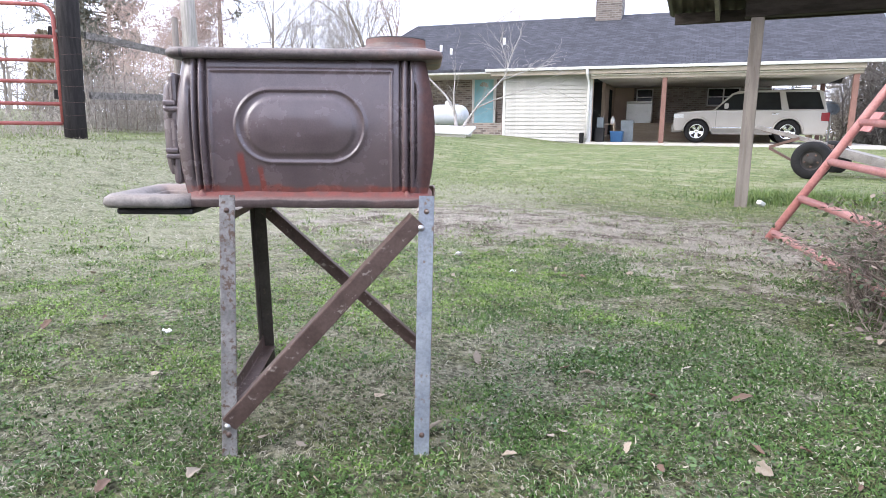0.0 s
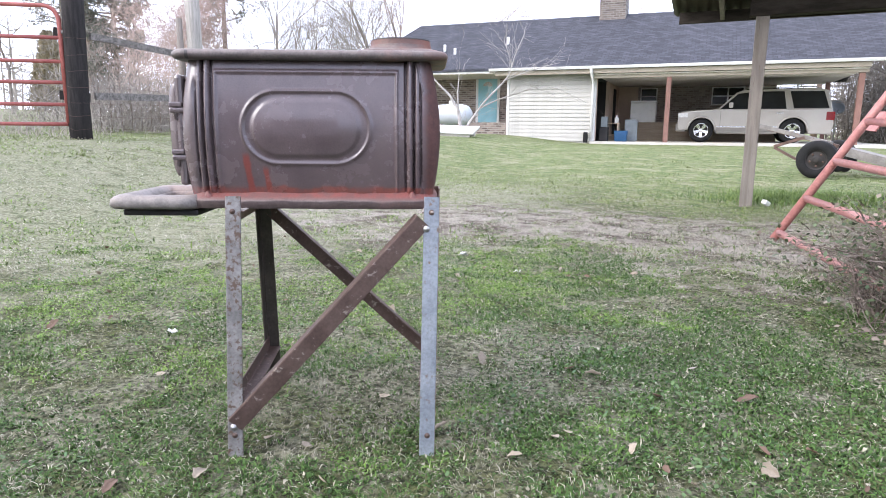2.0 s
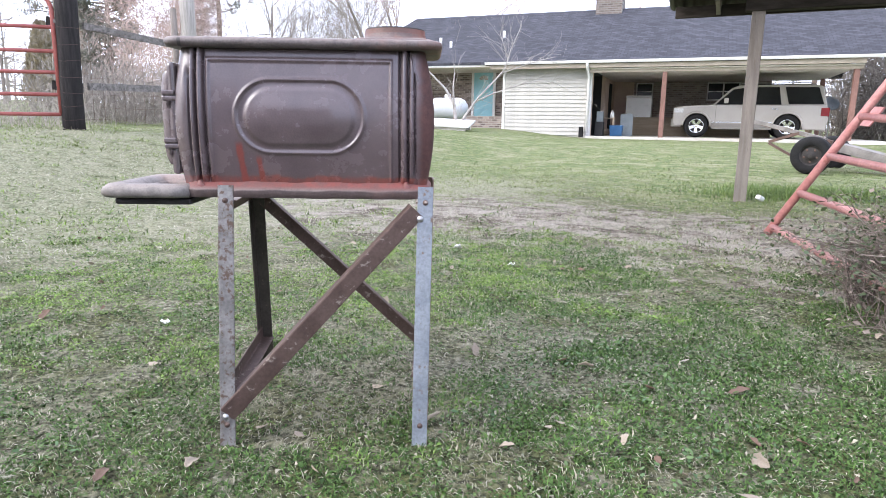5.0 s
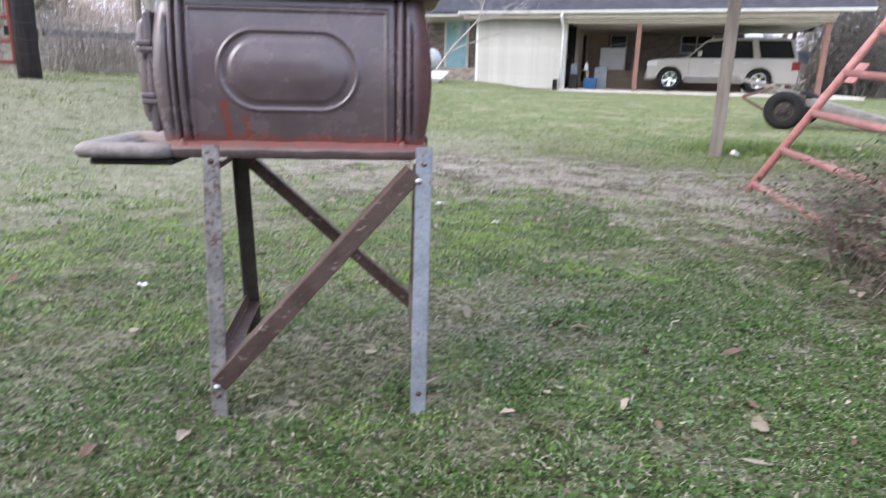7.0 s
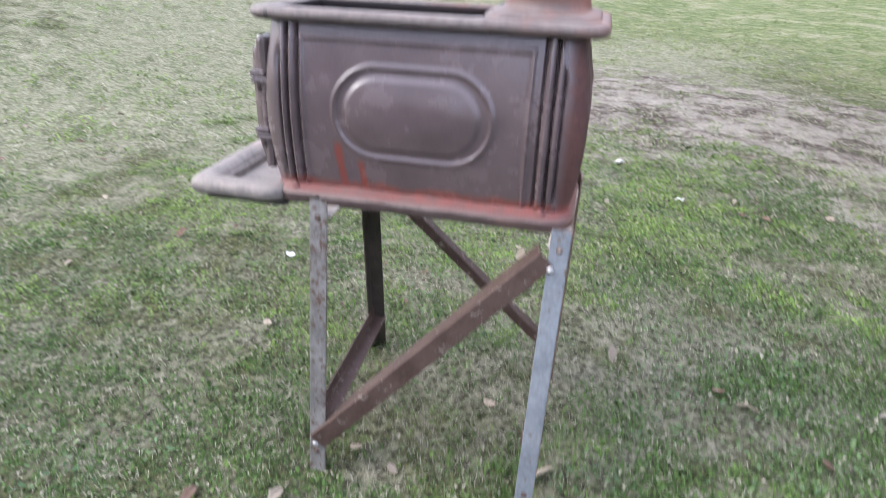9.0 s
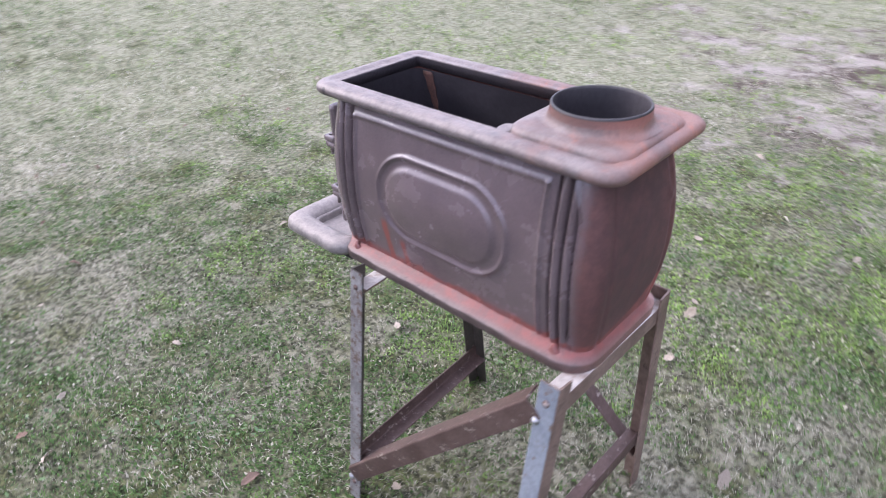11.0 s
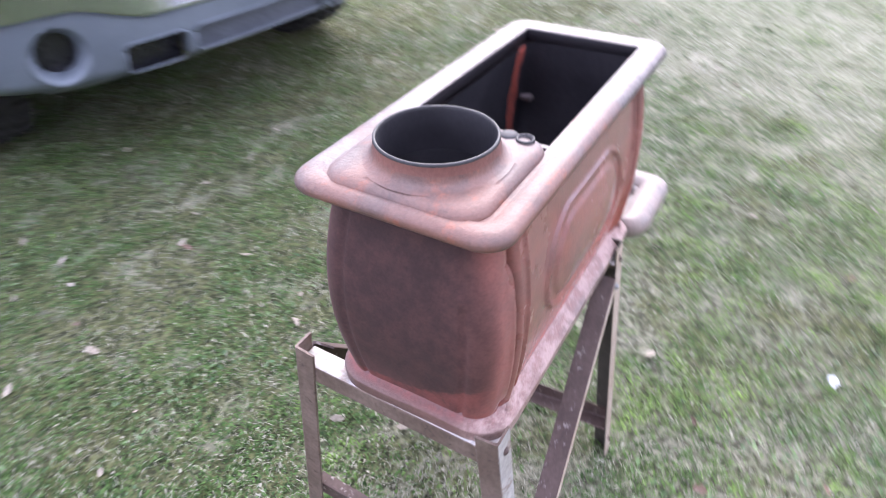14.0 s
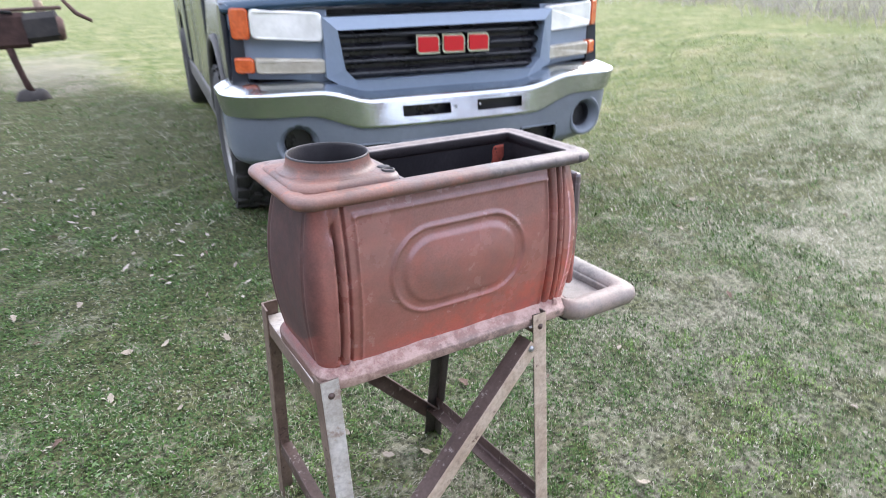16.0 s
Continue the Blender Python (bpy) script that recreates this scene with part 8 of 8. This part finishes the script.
def blades_mesh(name, rng, x, y, a, tilt, L, W, material, lift=0.0):
    """Each blade is a bent kite that rises and then curls over."""
    n = len(x)
    base = np.stack([x, y, ground_z(x, y) - 0.002 + lift], 1)
    out = np.stack([np.cos(a), np.sin(a), np.zeros(n)], 1)
    a2 = a + rng.normal(0, 0.7, n)
    out2 = np.stack([np.cos(a2), np.sin(a2), np.zeros(n)], 1)
    side = np.stack([-np.sin(a), np.cos(a), rng.normal(0, 0.35, n)], 1)
    up = np.array([[0, 0, 1.0]])
    d1 = out * np.sin(tilt * 0.65)[:, None] + up * np.cos(tilt * 0.65)[:, None]
    t2 = np.clip(tilt * 1.55 + rng.normal(0.15, 0.3, n), 0.2, 2.2)
    d2 = out2 * np.sin(t2)[:, None] + up * np.cos(t2)[:, None]
    mid = base + d1 * (L * 0.5)[:, None]
    tip = mid + d2 * (L * 0.55)[:, None]
    tip[:, 2] = np.maximum(tip[:, 2], base[:, 2] + 0.004)
    w = side * W[:, None] / 2
    verts = np.stack([base, mid + w, tip, mid - w], 1).reshape(-1, 3)
    b = (np.arange(n) * 4)[:, None]
    faces = np.concatenate([b + np.array([[0, 1, 3]]), b + np.array([[1, 2, 3]])], 0)
    return new(name, arrays_mesh(name, verts, faces, material))


def green_grass(name, where, tufts, blades, wide, length, width, seed, label="low curling green grass growing in tufts"):
    """Green growth in low curling tufts, thick where the lawn is lush."""
    rng = np.random.default_rng(seed)
    tx, ty = spread_points(rng, tufts, where)
    keep = rng.random(len(tx)) < 0.19 + 0.81 * lushness(tx, ty)
    tx, ty = tx[keep], ty[keep]
    big = np.repeat(rng.uniform(0.55, 1.3, len(tx)), blades)
    n = len(tx) * blades
    ox, oy = rng.normal(0, wide, n) * big, rng.normal(0, wide, n) * big
    x, y = np.repeat(tx, blades) + ox, np.repeat(ty, blades) + oy
    a = np.arctan2(oy, ox) + rng.normal(0, 0.9, n)
    tilt = np.abs(rng.normal(1.0, 0.35, n)).clip(0.2, 1.5)
    L = (length[0] + (length[1] - length[0]) * rng.random(n) ** 1.6) * big
    ob = blades_mesh(name, rng, x, y, a, tilt, L, rng.uniform(*width, n), M_WEEDS if name == "weed_leaves" else M_BLADE)
    return tagged(ob, label, "grass" if "grass" in name else "weeds", kind="stuff")


def dead_grass(name, where, n, length, width, seed):
    """Grey straw lying matted on the soil between the tufts, with a few stalks still standing."""
    rng = np.random.default_rng(seed)
    x, y = spread_points(rng, n, where)
    clump = value_noise(x, y, 9.0, 81) * 0.6 + value_noise(x, y, 27.0, 82) * 0.5
    # pale straw thinned to stand in for the shade beside the pickup
    truck_shade = sstep(0.9, 1.8, -y) * sstep(10.0, 7.0, -y) * sstep(2.6, 1.6, np.abs(x - 1.45))
    keep = rng.random(n) < np.clip(1.25 * clump + 0.25 - 0.45 * lushness(x, y) - 0.45 * truck_shade, 0.06, 1) * (0.75 + 0.25 * sstep(0.2, 0.9, dirt_mask(x, y)))
    x, y = x[keep], y[keep]
    n = len(x)
    a = 6.5 * value_noise(x, y, 7.0, 83) + rng.normal(0, 1.0, n)
    stand = rng.random(n) < 0.015
    tilt = np.where(stand, rng.uniform(0.1, 0.6, n), rng.uniform(1.15, 1.6, n))
    L = rng.uniform(*length, n) * np.where(stand, 1.15, 1.0)
    ob = blades_mesh(name, rng, x, y, a, tilt, L, rng.uniform(*width, n), M_STRAW, rng.uniform(0.0, 0.012, n))
    return tagged(ob, "grey dead grass lying matted between the tufts", "dead grass", kind="stuff")


def clover(n, seed):
    """Small round weed leaves in patches close to the ground."""
    rng = np.random.default_rng(seed)
    r = 2.6 * rng.random(n) ** 0.6
    a = rng.uniform(0, 2 * np.pi, n)
    x, y = 0.2 + r * np.cos(a), -0.1 + r * np.sin(a)
    patch = 0.6 * value_noise(x, y, 2.2, 91) + 0.5 * value_noise(x, y, 9.0, 92)
    keep = (rng.random(n) < sstep(0.55, 0.8, patch)) & (dirt_mask(x, y) > 1.0)
    x, y = x[keep], y[keep]
    n = len(x)
    c = np.stack([x, y, ground_z(x, y) + rng.uniform(0.006, 0.026, n)], 1)
    nrm = rng.normal(0, 0.55, (n, 3)) + np.array([0, 0, 1.0])
    nrm /= np.linalg.norm(nrm, axis=1, keepdims=True)
    u = np.cross(nrm, rng.normal(0, 1, (n, 3)))
    u /= np.linalg.norm(u, axis=1, keepdims=True)
    v = np.cross(nrm, u)
    s = rng.uniform(0.002, 0.0046, n)
    e = rng.uniform(1.1, 2.4, n)
    ang = 2 * np.pi * np.arange(6) / 6
    verts = (c[:, None] + u[:, None] * (np.cos(ang)[None, :, None] * (s * e)[:, None, None]) + v[:, None] * (np.sin(ang)[None, :, None] * s[:, None, None])).reshape(-1, 3)
    b = (np.arange(n) * 6)[:, None]
    faces = np.concatenate([b + np.array([q]) for q in ((0, 1, 2), (0, 2, 3), (0, 3, 4), (0, 4, 5))], 0)
    ob = new("clover", arrays_mesh("clover", verts, faces, M_CLOVER))
    return tagged(ob, "low green clover and weed leaves", "weeds", kind="stuff")


M_CLOVER = leafy("clover_leaves", (0.060, 0.125, 0.048), (0.150, 0.235, 0.085))
M_STRAW = leafy("dead_straw", (0.188, 0.174, 0.116), (0.56, 0.528, 0.420))
green_grass("grass", "near", 22000, 12, 0.013, (0.011, 0.030), (0.0015, 0.0034), 1)
green_grass("weed_leaves", "near", 24000, 10, 0.019, (0.008, 0.018), (0.0044, 0.0088), 9, "small oval leaves of low lawn weeds")
green_grass("weed_leaves", "lush", 6000, 8, 0.022, (0.009, 0.020), (0.0045, 0.0095), 14, "broad green leaves of rank weeds near the brambles")
dead_grass("dead_grass", "near", 170000, (0.010, 0.030), (0.0008, 0.0016), 5)
green_grass("grass_yard", "yard", 20000, 10, 0.028, (0.020, 0.052), (0.0040, 0.0085), 2)
dead_grass("dead_grass_yard", "yard", 135000, (0.025, 0.075), (0.0022, 0.0050), 6)
dead_grass("track_litter", "track", 20000, (0.020, 0.070), (0.0020, 0.0045), 8)
green_grass("grass_far", "far", 9500, 8, 0.06, (0.025, 0.055), (0.007, 0.013), 3)
clover(20000, 4)


def tall_weeds():
    """Ranker grass left by the mower round the shelter post."""
    rng = np.random.default_rng(27)
    n = 9000
    x = 4.75 + rng.normal(0, 0.55, n)
    y = 5.80 - 0.28 * (x - 4.4) + rng.normal(0, 0.26, n) * rng.uniform(0.3, 1.6, n)
    tilt = np.abs(rng.normal(0.5, 0.3, n)).clip(0.05, 1.4)
    ob = blades_mesh("tall_weeds", rng, x, y, rng.uniform(0, 6.28, n), tilt, rng.uniform(0.035, 0.11, n) * np.where(np.abs(x - 4.6) < 0.7, 1.3, 0.9), rng.uniform(0.006, 0.012, n), M_RANK)
    return tagged(ob, "rank green grass beside the shelter post", "weeds", kind="stuff")


M_RANK = leafy("rank_grass", (0.105, 0.175, 0.050), (0.225, 0.310, 0.095))
tall_weeds()


def leaf_mesh(name, seed, material):
    """A curled dead leaf with a midrib and a notched outline."""
    rng = np.random.default_rng(seed)
    bm = bmesh.new()
    curl, wav = rng.uniform(0.15, 0.5), rng.uniform(0, 6)

    def f(u, v):
        half = 0.27 * math.sin(math.pi * (0.04 + 0.94 * v)) ** 0.7 * (1 + 0.20 * math.sin(v * 17 + wav))
        s = 2 * u - 1
        return (half * s, v - 0.5, 0.02 + curl * (s * s) * half + 0.10 * math.sin(v * 4 + wav))
    grid(bm, f, 4, 9)
    bmesh.ops.solidify(bm, geom=list(bm.faces), thickness=0.012)
    me = mesh_of(name, bm)
    me.materials.append(material)
    return me


def fallen_leaves():
    rng = np.random.default_rng(17)
    tan = [leaf_mesh("fallen_leaf", 30 + k, M_LEAF_TAN) for k in range(4)]
    brown = [leaf_mesh("fallen_leaf", 40 + k, M_LEAF_BROWN) for k in range(3)]
    big = ((1.1, -0.01, 1), (1.1, -0.3, 1), (0.97, -0.37, 0), (0.87, 0.01, 1), (0.68, 0.21, 1), (-0.2, -0.36, 0), (-0.36, -0.4, 1), (-1.06, 0.62, 1), (0.74, 0.16, 0), (0.56, -0.2, 0), (0.45, -0.3, 0), (0.43, 0.3, 0), (-0.1, -0.19, 0), (0.29, -0.18, 0), (-0.7, -0.91, 1), (-0.15, -0.68, 0), (0.16, 0.58, 0), (0.12, 0.79, 0), (0.59, -0.88, 0), (0.3, -1.68, 0), (0.51, -1.14, 0))
    spots = [(x, y, b, rng.uniform(0.034, 0.060)) for x, y, b in big]
    for k in range(270):
        r, a = 3.2 * math.sqrt(rng.random()), rng.uniform(0, 2 * math.pi)
        spots.append((0.1 + r * math.cos(a), -0.1 + r * math.sin(a), int(rng.random() < 0.35), rng.uniform(0.014, 0.040)))
    for x, y, b, s in spots:
        me = (brown if b else tan)[int(rng.integers(0, 3))]
        ob = new("fallen_leaf", me)
        ob.matrix_basis = Matrix.LocRotScale((x, y, gz(x, y) + 0.012), Euler((rng.normal(0, 0.35), rng.normal(0, 0.35), rng.uniform(0, 6.28))), (s, s, s))
        tagged(ob, "curled brown dead leaf lying in the grass" if b else "curled tan dead leaf lying in the grass", "leaf", "fallen leaves")


def leaf_litter():
    """Pale dead leaves strewn over the grass beside the pickup."""
    rng = np.random.default_rng(23)
    n = 420
    x, y = 0.9 + rng.normal(0, 0.75, n), -2.3 + rng.normal(0, 0.9, n)
    keep = (value_noise(x, y, 2.6, 95) > 0.42) & (np.hypot(x - 0.1, y) > 0.9) & (x > -0.05)
    x, y = x[keep], y[keep]
    n = len(x)
    a = rng.uniform(0, 2 * np.pi, n)
    al = np.stack([np.cos(a), np.sin(a), rng.normal(0, 0.25, n)], 1)
    sd = np.stack([-np.sin(a), np.cos(a), rng.normal(0, 0.25, n)], 1)
    ob = new("leaf_litter", cards_mesh("leaf_litter", np.stack([x, y, ground_z(x, y) + 0.014], 1), al, sd, rng.uniform(0.02, 0.065, n), rng.uniform(0.010, 0.024, n), M_LITTER))
    return tagged(ob, "pale dead leaves strewn over the grass", "leaves", kind="stuff")


M_LITTER = leafy("leaf_litter", (0.20, 0.155, 0.12), (0.52, 0.45, 0.38))
fallen_leaves()
leaf_litter()
for k, (x, y, size) in enumerate(((-0.64, 0.615, 0.020), (0.46, 2.03, 0.036), (0.71, 1.58, 0.020))):
    bm = bmesh.new()
    grid(bm, lambda u, v: ((u - 0.5) * 1.6, (v - 0.5) * (0.8 + 0.5 * math.sin(5 * u + k)), 0.25 + 0.22 * math.sin(7 * u + 3 * v + k) + 0.12 * math.sin(11 * v - 4 * u)), 7, 6)
    bmesh.ops.solidify(bm, geom=list(bm.faces), thickness=0.04)
    solid("paper_scrap", bm, M_WHITE, "crumpled white scrap lying in the grass", "litter", Matrix.LocRotScale((x, y, gz(x, y) + 0.006), Euler((0.1, 0.15, 1.3 * k)), (size, size, size)), "paper scraps")
